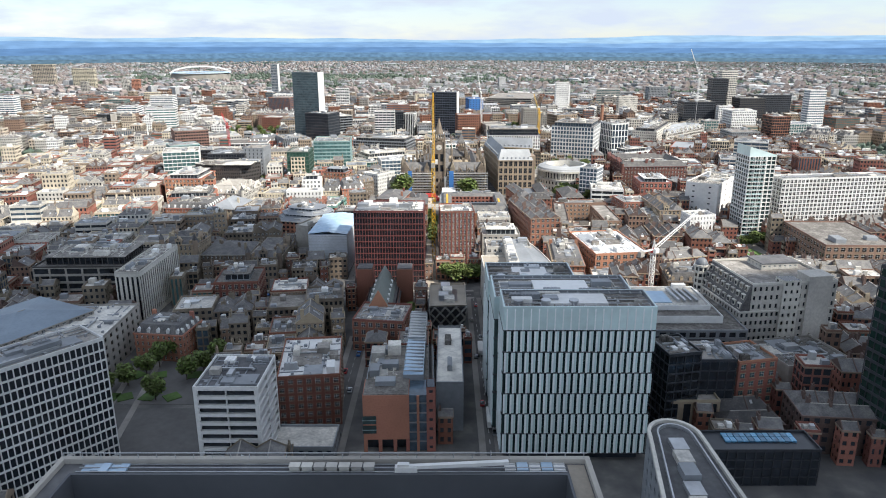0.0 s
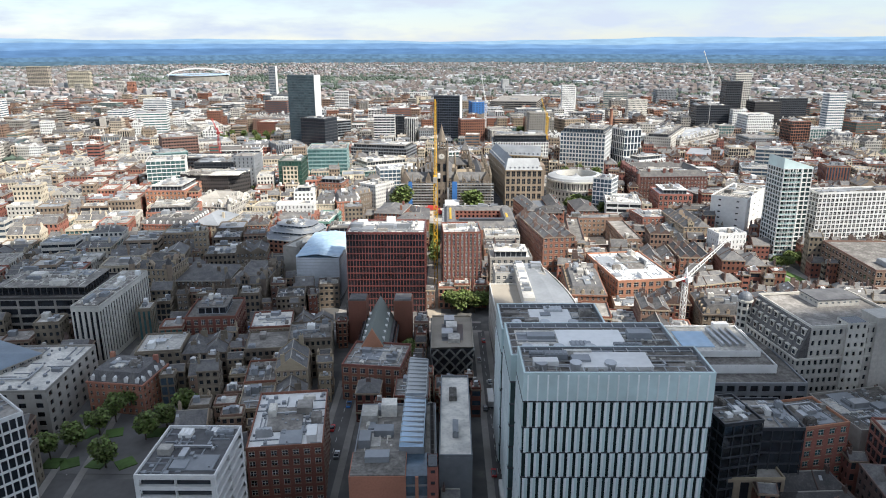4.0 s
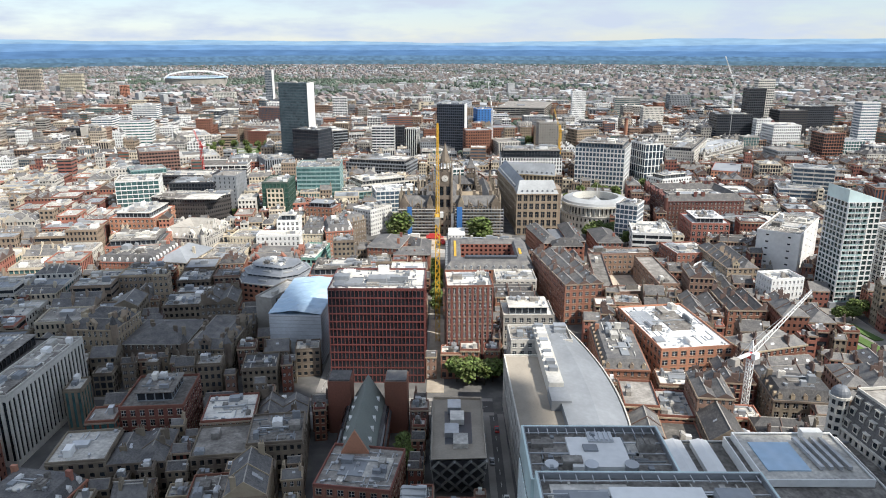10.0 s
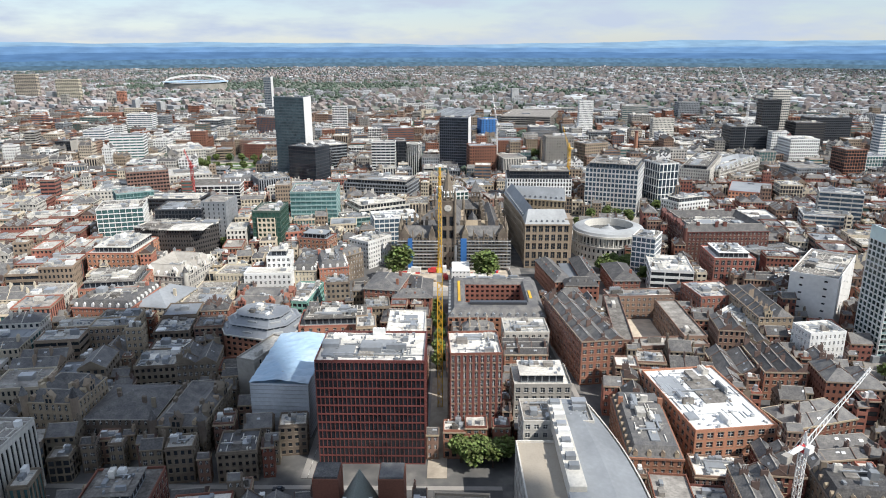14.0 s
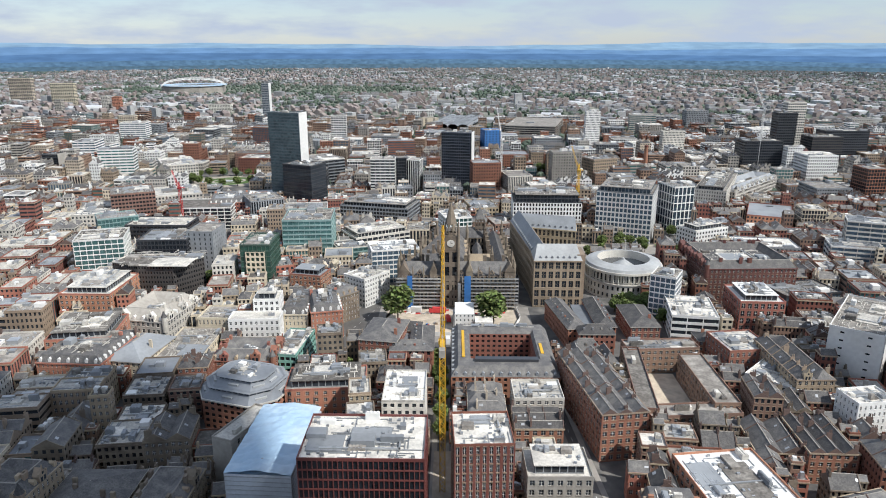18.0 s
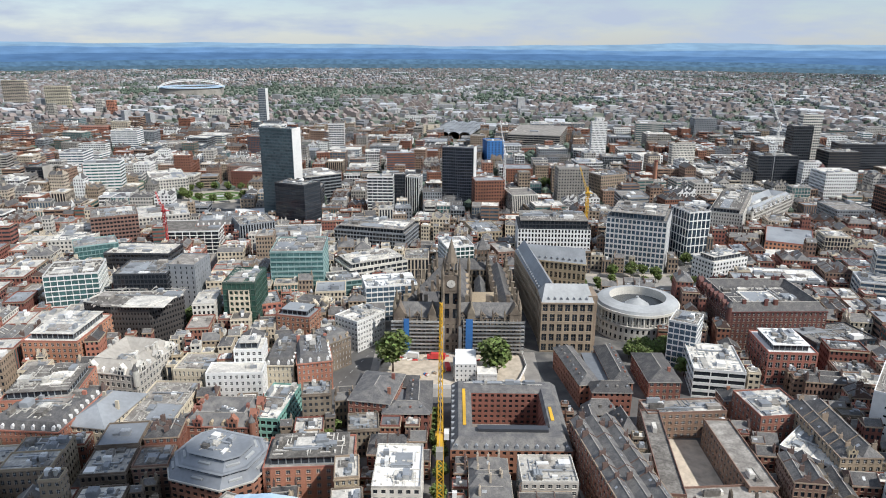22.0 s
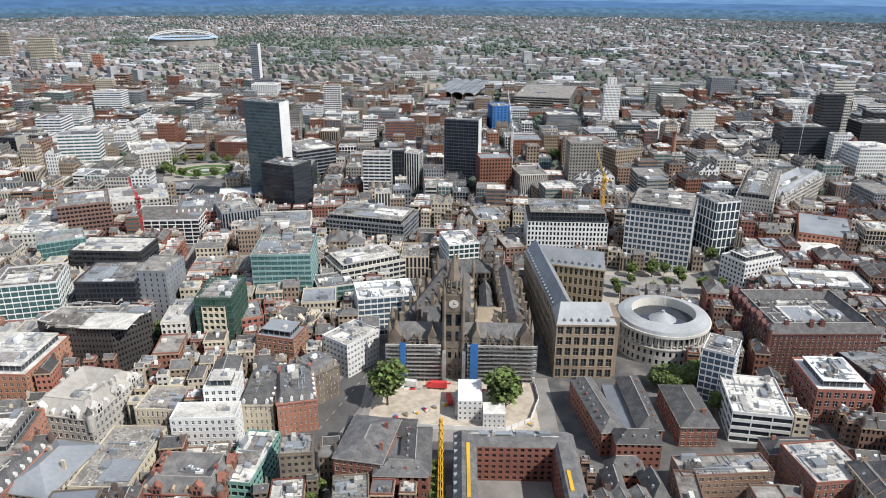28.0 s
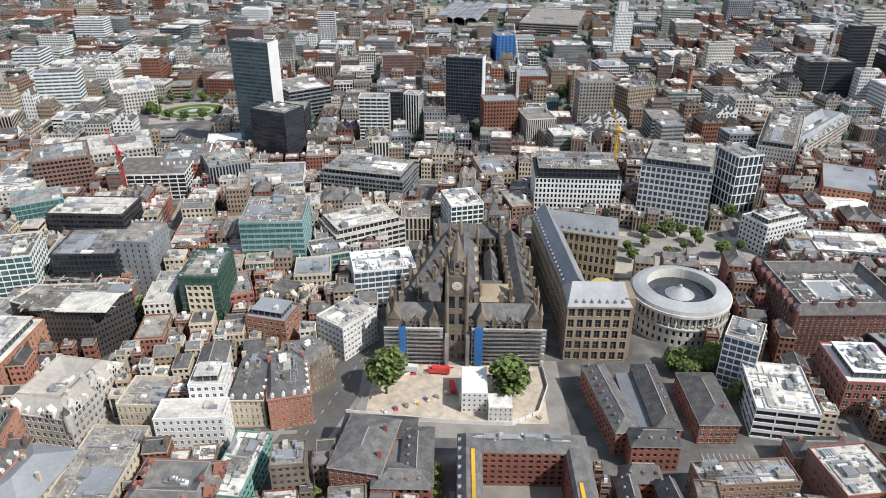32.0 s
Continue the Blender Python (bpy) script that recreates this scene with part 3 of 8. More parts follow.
def slates(rng, w, d, h, hipped=False):
    """A slate roof of one or more ridges: slopes, ridge tiles, gable ends with chimneys, rooflights."""
    roof, cap, stack, light = Acc(), Acc(), Acc(), Acc()
    turned = d > w
    L, S = (d, w) if turned else (w, d)
    at = (lambda q: (-q[1], q[0], q[2])) if turned else (lambda q: q)

    def add(acc, vs, fs):
        o = len(acc.v)
        acc.v += [at(q) for q in vs]
        acc.f += [tuple(o + i for i in g) for g in fs]

    def bx(acc, x0, y0, z0, x1, y1, z1):
        add(acc, [(x0, y0, z0), (x1, y0, z0), (x1, y1, z0), (x0, y1, z0), (x0, y0, z1), (x1, y0, z1), (x1, y1, z1), (x0, y1, z1)],
            [(0, 1, 5, 4), (1, 2, 6, 5), (2, 3, 7, 6), (3, 0, 4, 7), (4, 5, 6, 7)])

    n = max(1, round(S / rng.uniform(7.0, 9.5)))
    s = S / n
    h = h + .004
    for k in range(n):
        yc = -S / 2 + (k + .5) * s
        r = s * rng.uniform(.27, .4)
        e0 = s * .45 if hipped and L > s * 1.1 else 0.0
        x0, x1 = -L / 2 - .12, L / 2 + .12
        vs = [(x0, yc - s / 2, h), (x1, yc - s / 2, h), (x1, yc + s / 2, h), (x0, yc + s / 2, h), (x0 + e0, yc, h + r), (x1 - e0, yc, h + r)]
        add(roof, vs, [(0, 1, 5, 4), (2, 3, 4, 5)])
        add(roof if e0 else stack, vs, [(1, 2, 5), (3, 0, 4)])
        bx(cap, x0 + e0, yc - .17, h + r - .1, x1 - e0, yc + .17, h + r + .13)
        m = max(1, round(L / rng.uniform(6.5, 9.5)))
        for i in range(m + 1):
            x = -L / 2 + e0 + (L - 2 * e0) * i / m
            if rng.random() < .55 and not (e0 and i in (0, m)):
                q = .16
                ends = [(yc - s / 2, h), (yc, h + r), (yc + s / 2, h)]
                pv = [(x + sx * q, y, z + up) for sx in (-1, 1) for up in (0, .4) for y, z in ends]
                add(stack, pv, [(3, 4, 1, 0), (4, 5, 2, 1), (6, 7, 10, 9), (7, 8, 11, 10), (3, 9, 10, 4), (4, 10, 11, 5)])
            if rng.random() < .5:
                y = yc + rng.choice((-.25, 0, .25)) * s
                b = rng.uniform(.7, 1.5)
                xx = min(max(x, -L / 2 + .6), L / 2 - .6)
                bx(stack, xx - .4, y - b, h + r * .3, xx + .4, y + b, h + r + rng.uniform(.9, 1.9))
                zt = h + r + .9
                for p in range(int(b * 2.2)):
                    yy = y - b + .35 + p * .75
                    bx(stack, xx - .16, yy - .16, zt, xx + .16, yy + .16, zt + 1.6)
        for i in range(int(L / 4)):
            if rng.random() < .4:
                x, a = rng.uniform(-.45, .45) * (L - 2 * e0), rng.uniform(.4, .9)
                sg = rng.choice((-1, 1))
                f0 = rng.uniform(.2, .5)
                f1 = f0 + rng.uniform(.12, .3)
                zs = [h + r * (1 - f) + .12 for f in (f0, f1)]
                ys = [yc + sg * f * s / 2 for f in (f0, f1)]
                vq = [(x - a, ys[0], zs[0]), (x + a, ys[0], zs[0]), (x + a, ys[1], zs[1]), (x - a, ys[1], zs[1])]
                add(light, vq + [(p[0], p[1], p[2] - .2) for p in vq], [(0, 1, 2, 3), (0, 4, 5, 1), (1, 5, 6, 2), (2, 6, 7, 3), (3, 7, 4, 0)])
    return roof, cap, stack, light


GABLES = {}


def gable_front(parent, x, y, z, rot, mat, big=1.0):
    """A stone-dressed gable that stands up out of the wall, with its paired window."""
    if mat.name not in GABLES:
        a = Acc().box(-2.1, -.3, -.6, 2.1, 2.6, 3.0)
        o = len(a.v)
        a.v += [(-2.4, -.35, 3.0), (2.4, -.35, 3.0), (0, -.35, 6.0), (-2.4, 2.8, 3.0), (2.4, 2.8, 3.0), (0, 2.8, 6.0)]
        a.f += [tuple(o + i for i in g) for g in ((0, 1, 2), (5, 4, 3), (1, 4, 5, 2), (3, 0, 2, 5), (0, 3, 4, 1))]
        a.box(-.22, -.4, 5.6, .22, .1, 7.2).box(-2.5, -.45, 2.2, -1.9, .2, 4.4).box(1.9, -.45, 2.2, 2.5, .2, 4.4)
        me = a.mesh("gable")
        me.materials.append(mat)
        win = Acc().box(-1.5, -.36, .3, -.3, -.28, 2.3).box(.3, -.36, .3, 1.5, -.28, 2.3).box(-.5, -.41, 3.3, .5, -.33, 4.4).mesh("gable_window")
        win.materials.append(GLASS)
        GABLES[mat.name] = me, win
    g = part("gable", GABLES[mat.name][0], mat, parent)
    g.matrix_local = pose(x, y, z, 0, 0, rot) @ Matrix.Diagonal((big, big, big, 1))
    tagged(part("gable_glazing", GABLES[mat.name][1], GLASS, g), kind="stuff")
    return g


def ring_roof(poly, h, k, r, low=0.8):
    """Pitched ranges round a light well: eaves, a ridge all round, and an inner flat."""
    o = Acc()
    n = len(poly)
    loops = [(poly, h + .004), (inset_poly(poly, k), h + r), (inset_poly(poly, 2 * k), h + low)]
    for q, z in loops:
        o.v += [(x, y, z) for x, y in q]
    for j in range(2):
        o.f += [(j * n + i, j * n + (i + 1) % n, j * n + n + (i + 1) % n, j * n + n + i) for i in range(n)]
    o.f.append(tuple(range(2 * n, 3 * n)))
    return o


def flat_top(b, poly, h, roofmat, rimmat, parapet):
    part("roof", shell(inset_poly(poly, 0.3), h - 0.4, h + 0.06), roofmat, b)
    if parapet:
        part("parapet", ring(poly, 0.35, h + 0.004, h + parapet), rimmat, b)


MASONRY = (RED, DARKRED, ORANGE, BROWN, STONE, SOOTY, CREAM, PORTLAND, WHITE, TERRACOTTA, CONC)


def block(label, x, y, w, d, h, rot, wall=RED, glz=GLASS, roof="flat", roofmat=None, bay=3.2, storey=3.6, pier=1.5, spandrel=1.6,
          name="office_building", plant=3, rise=None, trim=None, depth=0.35, parapet=0.9, category="building", group="", setback=0.0, z=0.0, skirt=6.5,
          poly=None, dorm=True, take=True, endwall="", endmat=None, attic=3.4):
    """A building: one wall with window openings round a glazed core, a roof, and what stands on it."""
    rng = random.Random(int(x * 7 + y * 13 + h))
    b = base(name, x, y, rot, label, category, group, z)
    if take:
        taken(x, y, w, d, rot)
    hw, hd = w / 2, d / 2
    poly = poly or rect(w, d)
    part("wall", facade(poly, 0, h, bay, storey, pier, spandrel, depth, reveals=y < 230, rear=y < 230), wall, b)
    part("glazing", shell(inset_poly(poly, depth - 0.02), 0.05, h - 0.3), glz, b)
    if -520 < y < 20 and depth >= .3 and bay <= 5 and storey <= 6 and pier >= .8 and wall in MASONRY:
        fr, si = dressings(poly, 0, h, bay, storey, pier, spandrel, depth)
        if fr.v:
            tagged(part("window_joinery", fr, WHITE, b), kind="stuff")
            tagged(part("window_stonework", si, STONE if wall in (RED, DARKRED, ORANGE, BROWN, TERRACOTTA) else wall, b), kind="stuff")
    for e in endwall:
        sx = hw if e == "e" else -hw
        part("end_wall", Acc().box(sx - .05, -hd - .3, 0, sx + .45, hd + .3, h + 1.2) if e == "e" else Acc().box(sx - .45, -hd - .3, 0, sx + .05, hd + .3, h + 1.2), endmat or WHITE, b)
    if roof == "mansard" and min(w, d) > 19 and wall is not ORANGE:
        roof = "ring"
    if roof == "ring":
        k = min(min(w, d) * .21, skirt)
        r = rise or k * .85
        part("roof", ring_roof(poly, h, k, r), roofmat or SLATE, b)
        part("cornice", ring(inset_poly(poly, -0.3), 0.6, h - 0.4, h + 0.2), trim or wall, b)
        part("ridge", ring(inset_poly(poly, k - .2), .4, h + r - .1, h + r + .2), CONC, b)
        m = max(1, int(w / (12 if skirt > 5 else 6.5)))
        for i in range(m):
            gable_front(b, -hw + (i + 0.5) * w / m + rng.uniform(-1, 1), -hd, h, 0, wall, rng.uniform(.75, 1.1))
        sd = 1 if x < 0 else -1
        m = max(1, int(d / (12 if skirt > 5 else 6.5)))
        for i in range(m):
            gable_front(b, sd * hw, -hd + (i + 0.5) * d / m + rng.uniform(-1, 1), h, 90 * sd, wall, rng.uniform(.75, 1.1))
        for cxx in (-hw, hw):
            tr = part("corner_turret", Acc().tube(cxx * .97, -hd * .97, h - 6, h + 3.2, 1.5, 1.5, 10), wall, b)
            part("turret_cap", Acc().tube(cxx * .97, -hd * .97, h + 3.2, h + 7, 1.75, .1, 10), SLATE, tr)
        dm = WHITE if wall in (PORTLAND, WHITE, CREAM) else STONE
        m = max(2, int(w / 5.5))
        for i in range(m):
            dormer(b, -hw + (i + 0.5) * w / m, -hd + 0.7, h + 0.5, 0, dm)
        sgn = 1 if x < 0 else -1
        m = max(2, int(d / 5.5))
        for i in range(m):
            dormer(b, sgn * (hw - 0.7), -hd + (i + 0.5) * d / m, h + 0.5, 90 * sgn, dm)
        if w - 4 * k > 4 and d - 4 * k > 4:
            clutter(b, rng, w - 4 * k, d - 4 * k, h + .8, max(3, plant))
        for i in range(9):
            cx, cy = rng.choice((-1, 1)) * (hw - k * rng.uniform(.6, 1.2)), rng.uniform(-.85, .85) * (hd - k)
            part("chimney", Acc().box(cx - .6, cy - 1.1, h, cx + .6, cy + 1.1, h + r + 1.6), wall, b)
    if roof == "flat":
        flat_top(b, poly, h, roofmat or FELT, trim or wall, parapet)
        if setback:
            inner = inset_poly(poly, setback)
            part("penthouse", facade(inner, h + 0.06, h + attic, 3.0, 3.3, 0.4, 0.7, 0.15), trim or GREYPANEL, b)
            part("penthouse_glazing", shell(inset_poly(inner, 0.14), h + 0.1, h + attic - .1), glz, b)
            part("penthouse_roof", shell(inset_poly(poly, setback - 0.6), h + attic, h + attic + .35), roofmat or FELT, b)
            clutter(b, rng, w - 2 * setback, d - 2 * setback, h + attic + .35, plant)
        else:
            clutter(b, rng, w, d, h + 0.06, plant)
    elif roof in ("hip", "gable") and roofmat is None and rise is None:
        rf, cap, stack, light = slates(rng, w, d, h, roof == "hip")
        part("roof", rf, SLATE, b)
        tagged(part("ridge_tiling", cap, CONC, b), kind="stuff")
        tagged(part("roof_masonry", stack, DARKBRICK if wall in (RED, DARKRED, ORANGE, BROWN) else wall, b), kind="stuff")
        if light.v:
            tagged(part("roof_glazing", light, STEEL, b), kind="stuff")
        part("cornice", ring(inset_poly(poly, -0.3), 0.6, h - 0.6, h + 0.1), trim or (STONE if wall in (RED, DARKRED, BROWN, ORANGE) else wall), b)
        if roof == "hip" and w > 14 and wall in (SOOTY, RED, STONE):
            gable_front(b, rng.uniform(-.3, .3) * w, -hd, h, 0, wall, .8)
    elif roof in ("hip", "gable"):
        r = rise or min(w, d) * 0.28
        part("roof", Acc().hip(-hw - 0.3, -hd - 0.3, hw + 0.3, hd + 0.3, h + 0.004, r, None if roof == "hip" else 0.0), roofmat or SLATE, b)
        part("eave_board", ring(inset_poly(poly, -0.45), 0.6, h - 0.5, h - .05), trim or CONC, b)
        e = min(w, d) / 2 if roof == "hip" else 0
        if w > d:
            part("ridge", Acc().box(-hw + e, -.2, h + r - .1, hw - e, .2, h + r + .15), CONC, b)
        else:
            part("ridge", Acc().box(-.2, -hd + e, h + r - .1, .2, hd - e, h + r + .15), CONC, b)
        for i in range(plant):
            cx, cy = rng.choice((-1, 1)) * hw * rng.uniform(0.3, 0.85), rng.choice((-1, 1)) * hd * rng.uniform(0.0, 0.6)
            part("chimney", Acc().box(cx - 0.8, cy - 0.5, h, cx + 0.8, cy + 0.5, h + r * 0.7 + 1.8), wall, b)
    elif roof == "mansard":
        r = rise or 4.0
        k = 0.55 * r
        o = Acc()
        n = len(poly)
        top = inset_poly(poly, k)
        o.v = [(a, c, h + 0.004) for a, c in poly] + [(a, c, h + r) for a, c in top]
        o.f = [(i, (i + 1) % n, n + (i + 1) % n, n + i) for i in range(n)] + [tuple(range(n, 2 * n))]
        part("mansard_roof", o, roofmat or SLATE, b)
        part("cornice", ring(inset_poly(poly, -0.35), 0.7, h - 0.5, h + 0.25), trim or wall, b)
        if dorm:
            dm = WHITE if wall in (PORTLAND, WHITE, CREAM, ORANGE) else STONE
            for i in range(max(2, int(w / 4.2))):
                dormer(b, -hw + (i + 0.5) * w / max(2, int(w / 4.2)), -hd + 0.5, h + 0.6, 0, dm)
            s = 1 if x < 0 else -1
            for i in range(max(2, int(d / 4.2))):
                dormer(b, s * (hw - 0.5), -hd + (i + 0.5) * d / max(2, int(d / 4.2)), h + 0.6, 90 * s, dm)
        clutter(b, rng, w - 7, d - 7, h + r, plant)
        for i in range(2):
            part("chimney", Acc().box((i - 0.5) * w * 0.8 - 0.9, hd * 0.5, h, (i - 0.5) * w * 0.8 + 0.9, hd * 0.5 + 1.2, h + r + 2), wall, b)
    return b

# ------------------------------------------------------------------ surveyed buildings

# western foreground
block('tall white office slab with black window grid', -132.3, -476.1, 56.2, 16.4, 47.8, 50.7, wall=WHITE, bay=1.75, storey=3.3, pier=0.3, spandrel=0.6, plant=4, roofmat=FELT, name='office_tower')
block('white office block with stacked balcony bands', -69.1, -454.4, 20.3, 23.6, 33.8, -0.3, wall=WHITE, trim=WHITE, bay=12, storey=3.0, pier=0.2, spandrel=1.05, depth=1.2, plant=9, roofmat=DARKROOF)
block('dark red brick block with white roof plant', -52.5, -413.5, 23.0, 34.9, 20.0, 6.8, wall=DARKRED, roofmat=WHITE, plant=10)
block('low brick annexe with a pale flat roof', -49.2, -448.1, 21.9, 14.6, 5.8, -0.2, wall=GREYPANEL, roofmat=PALEROOF, plant=0, name='annexe')
courthouse = base('courthouse', -16.8, -426.8, 1.5, 'orange brick courthouse with a glazed entrance and roof plant', 'courthouse')
block('grey metal clad hall with a flat roof', 1.4, -408.0, 10.0, 52.2, 19.0, -0.3, wall=GREYPANEL, bay=12, pier=9, spandrel=3, plant=2, roofmat=PALEROOF)
block('pink and grey rooftop block beside the chapel', -29.7, -354.1, 23.9, 22.8, 14.8, -7.9, wall=RED, plant=10, roofmat=FELT)
block('orange brick hotel with white dormers', -127.0, -366.0, 23.0, 18.5, 12.8, -8.0, wall=ORANGE, roof='mansard', bay=2.6, plant=4)
block('dark red brick offices with a grey flat roof', -108.3, -313.3, 22.3, 24.3, 19.4, 5.3, wall=DARKRED, setback=5, plant=4)
block('white fluted stone store building', -158.5, -307.5, 12.5, 50.2, 27.1, -0.8, wall=PORTLAND, bay=2.5, pier=1.3, storey=30, spandrel=4, plant=5)
block('concrete offices with dark window bands', -191.0, -297.0, 51.0, 36.0, 24.5, 1.6, wall=CONC, trim=DARKPANEL, bay=9, pier=0.9, spandrel=1.15, storey=4, depth=0.6, plant=5, setback=5, attic=4.2, roofmat=FELT)
block('pale concrete store with broad flat roof', -173.0, -372.7, 55.3, 39.9, 17.8, 2.1, wall=CONC, bay=6, pier=3.5, plant=7, roofmat=PALEROOF)
block('sooty stone Victorian warehouse with hipped slate roof', -132.9, -247.0, 27.8, 28.2, 15.2, 0.4, wall=SOOTY, roof='hip', rise=5, bay=2.6, storey=4, plant=4, name='warehouse')
block('sooty stone Victorian offices with slate mansard', -107.3, -249.5, 19.4, 35.1, 15.2, -1.4, wall=SOOTY, roof='mansard', bay=2.6, storey=4, plant=3)
block('pale stone corner block with mansard roof', -159.5, -248.2, 21.3, 23.0, 21.0, -4.1, wall=STONE, roof='mansard', bay=2.6, storey=4, plant=4)
wrapped = block('building wrapped in white scaffold sheeting', -71.3, -225.5, 24.0, 46.0, 23.7, -3.0, wall=WRAP, glz=WRAP, bay=40, pier=40, spandrel=0.3, storey=2, roofmat=TIN, plant=1, parapet=0.3)
block('dark red steel framed office with deep window grid', -33.0, -253.9, 40.8, 27.8, 42.9, -0.2, wall=REDSTEEL, bay=1.6, storey=3.7, pier=0.28, spandrel=0.5, plant=6, roofmat=PALEROOF, name='office_tower')
block('slim red brick office tower with paired windows', 6.6, -241.3, 20.8, 22.1, 38.9, 2.9, wall=DARKRED, bay=2.3, storey=3.6, pier=1.15, spandrel=0.6, plant=4, roofmat=PALEROOF, name='office_tower')
block('red brick hotel with broad white oversailing roof', 99.2, -248.4, 32.1, 50.1, 19.1, 8.0, wall=ORANGE, bay=4, plant=9, roofmat=WHITE)
block('white stepped apartment slab', 283.0, -152.0, 84.0, 16.0, 42.0, 8.0, wall=WHITE, bay=3, storey=3, pier=0.8, spandrel=0.9, plant=5, roofmat=PALEROOF, name='apartment_block')
block('long red brick goods warehouse with grey roof', 247.4, -235.1, 58.5, 41.4, 20.9, -91.8, wall=BROWN, bay=4, storey=4, plant=2, roofmat=FELT, name='warehouse')
block('dark glass and steel office wing', 98.7, -422.6, 13.0, 18.5, 26.8, 0.2, wall=BLACKPANEL, glz=GLASS, bay=3, pier=0.3, spandrel=0.5, plant=6)
block('stone portico below the dark glass office', 89.1, -433.3, 18.7, 7.9, 13.4, 0.1, wall=STONE, bay=5, pier=2, storey=12, plant=0)
block('dark glass and steel office with roof plant', 82.8, -428.9, 12.7, 16.3, 31.7, 11.8, wall=BLACKPANEL, glz=GLASS, bay=3, pier=0.3, spandrel=0.5, plant=8)
block('orange clad office with steel roof canopies', 116.3, -412.7, 16.4, 17.1, 21.5, 12.7, wall=ORANGE, glz=TEAL, bay=4, pier=2, plant=7)
block('grey concrete theatre block with blank walls', 144.7, -400.1, 29.1, 25.3, 16.1, 11.1, wall=CONC, bay=20, pier=17, spandrel=4, plant=3)
block('dark brick warehouse with slate roof', 136.8, -440.7, 18.3, 27.1, 14.4, -96.3, wall=DARKBRICK, roof='hip', plant=2)
block('black glazed pavilion with blue rooflights', 101.4, -461.9, 35.8, 11.7, 12.6, 0.2, wall=BLACKPANEL, glz=GLASS, bay=3, pier=0.3, spandrel=0.4, plant=0, roofmat=BLACKPANEL)
block('slated brick hall with hipped roof', 107.5, -435.6, 22.3, 18.9, 8.6, 2.6, wall=DARKBRICK, roof='hip', plant=1)
block('broad market hall with blue-grey tin roof', -188.7, -373.0, 42.4, 38.8, 19.8, 62.7, wall=CONC, roof='hip', roofmat=BLUEROOF, rise=3.5, plant=0, name='market_hall')

taken(-16.8, -426.8, 25, 42.6, 1.5)
part("front_block", Acc().box(-12.5, -21.3, 5, 3.4, -9, 22).box(-12.5, -9.6, 0, 3.4, -9, 5), COURTBRICK, courthouse)
for px in (-12.5, -7.4, -2.2, 2.2):
    part("arcade_pier", Acc().box(px, -21.3, 0, px + 1.2, -19.9, 5), COURTBRICK, courthouse)
part("arcade_glazing", Acc().box(-12.2, -18, 0, 3.2, -17.8, 5), GLASS, courthouse)
for pz in (7.5, 11.2):
    bay_window = part("corner_window", Acc().box(-12.7, -21.5, pz, -8, -15, pz + 3), FINDARK, courthouse)
    part("window_rail", Acc().box(-12.85, -21.62, pz + 1.3, -7.9, -14.9, pz + 1.5), FINGLASS, bay_window)
part("stair_glazing", Acc().box(3.4, -20.4, 0, 9.4, -9, 21.5), BLUEGLASS, courthouse)
for pz in range(1, 6):
    part("floor_edge", Acc().box(3.4, -20.7, pz * 3.7 - .25, 9.4, -20.35, pz * 3.7 + .25), GREYPANEL, courthouse)
part("column", Acc().box(6, -21.2, 0, 6.9, -20.5, 21.5), COURTBRICK, courthouse)
part("stair_tower", facade([(9.4, -21.5), (12.5, -21.5), (12.5, -15), (9.4, -15)], 0, 25, 3.1, 3.6, 1.9, 2.4, .3), COURTBRICK, courthouse)
part("stair_tower_core", Acc().box(9.7, -21.2, 0, 12.2, -15.3, 25), GLASS, courthouse)
part("body_wall", facade(rect(24.4, 30, 0, 6.1), 0, 20.5, 4, 3.6, 2.2, 1.7, .3), GREYPANEL, courthouse)
part("body_glazing", shell(inset_poly(rect(24.4, 30, 0, 6.1), .28), 0, 20.3), GLASS, courthouse)
part("body_roof", shell(inset_poly(rect(24.4, 30, 0, 6.1), .3), 20.1, 20.6), FELT, courthouse)
part("body_parapet", ring(rect(24.4, 30, 0, 6.1), .35, 20.504, 21.3), GREYPANEL, courthouse)
for k in range(12):
    part("gantry_frame", Acc().box(10.2, -13 + k * 2.8, 20.6, 11.6, -12.8 + k * 2.8, 23.2), DARKPANEL, courthouse)
part("gantry_rail", Acc().box(10.2, -13, 23.0, 10.4, 18, 23.2).box(11.4, -13, 23.0, 11.6, 18, 23.2), DARKPANEL, courthouse)
part("roof_terrace", Acc().box(-12.2, -21, 22, 3.2, -9.2, 22.3), FELT, courthouse)
for px, py, pw, pd, ph in ((-9, 12, 5, 7, 3.4), (-4, 3, 6, 4, 2.4), (-9.5, -2, 3.5, 6, 2.8), (-3, 16, 5, 5, 4.2), (-5, -13, 7, 4, 1.8)):
    part("plant_room", Acc().box(px - pw / 2, py - pd / 2, 20.6 if py > -9 else 22.3, px + pw / 2, py + pd / 2, 20.6 + ph + (1.7 if py < -9 else 0)), GREYPANEL if ph < 3 else PALEROOF, courthouse)
clutter(courthouse, random.Random(8), 11, 26, 20.6, 8, None, -6, 6)

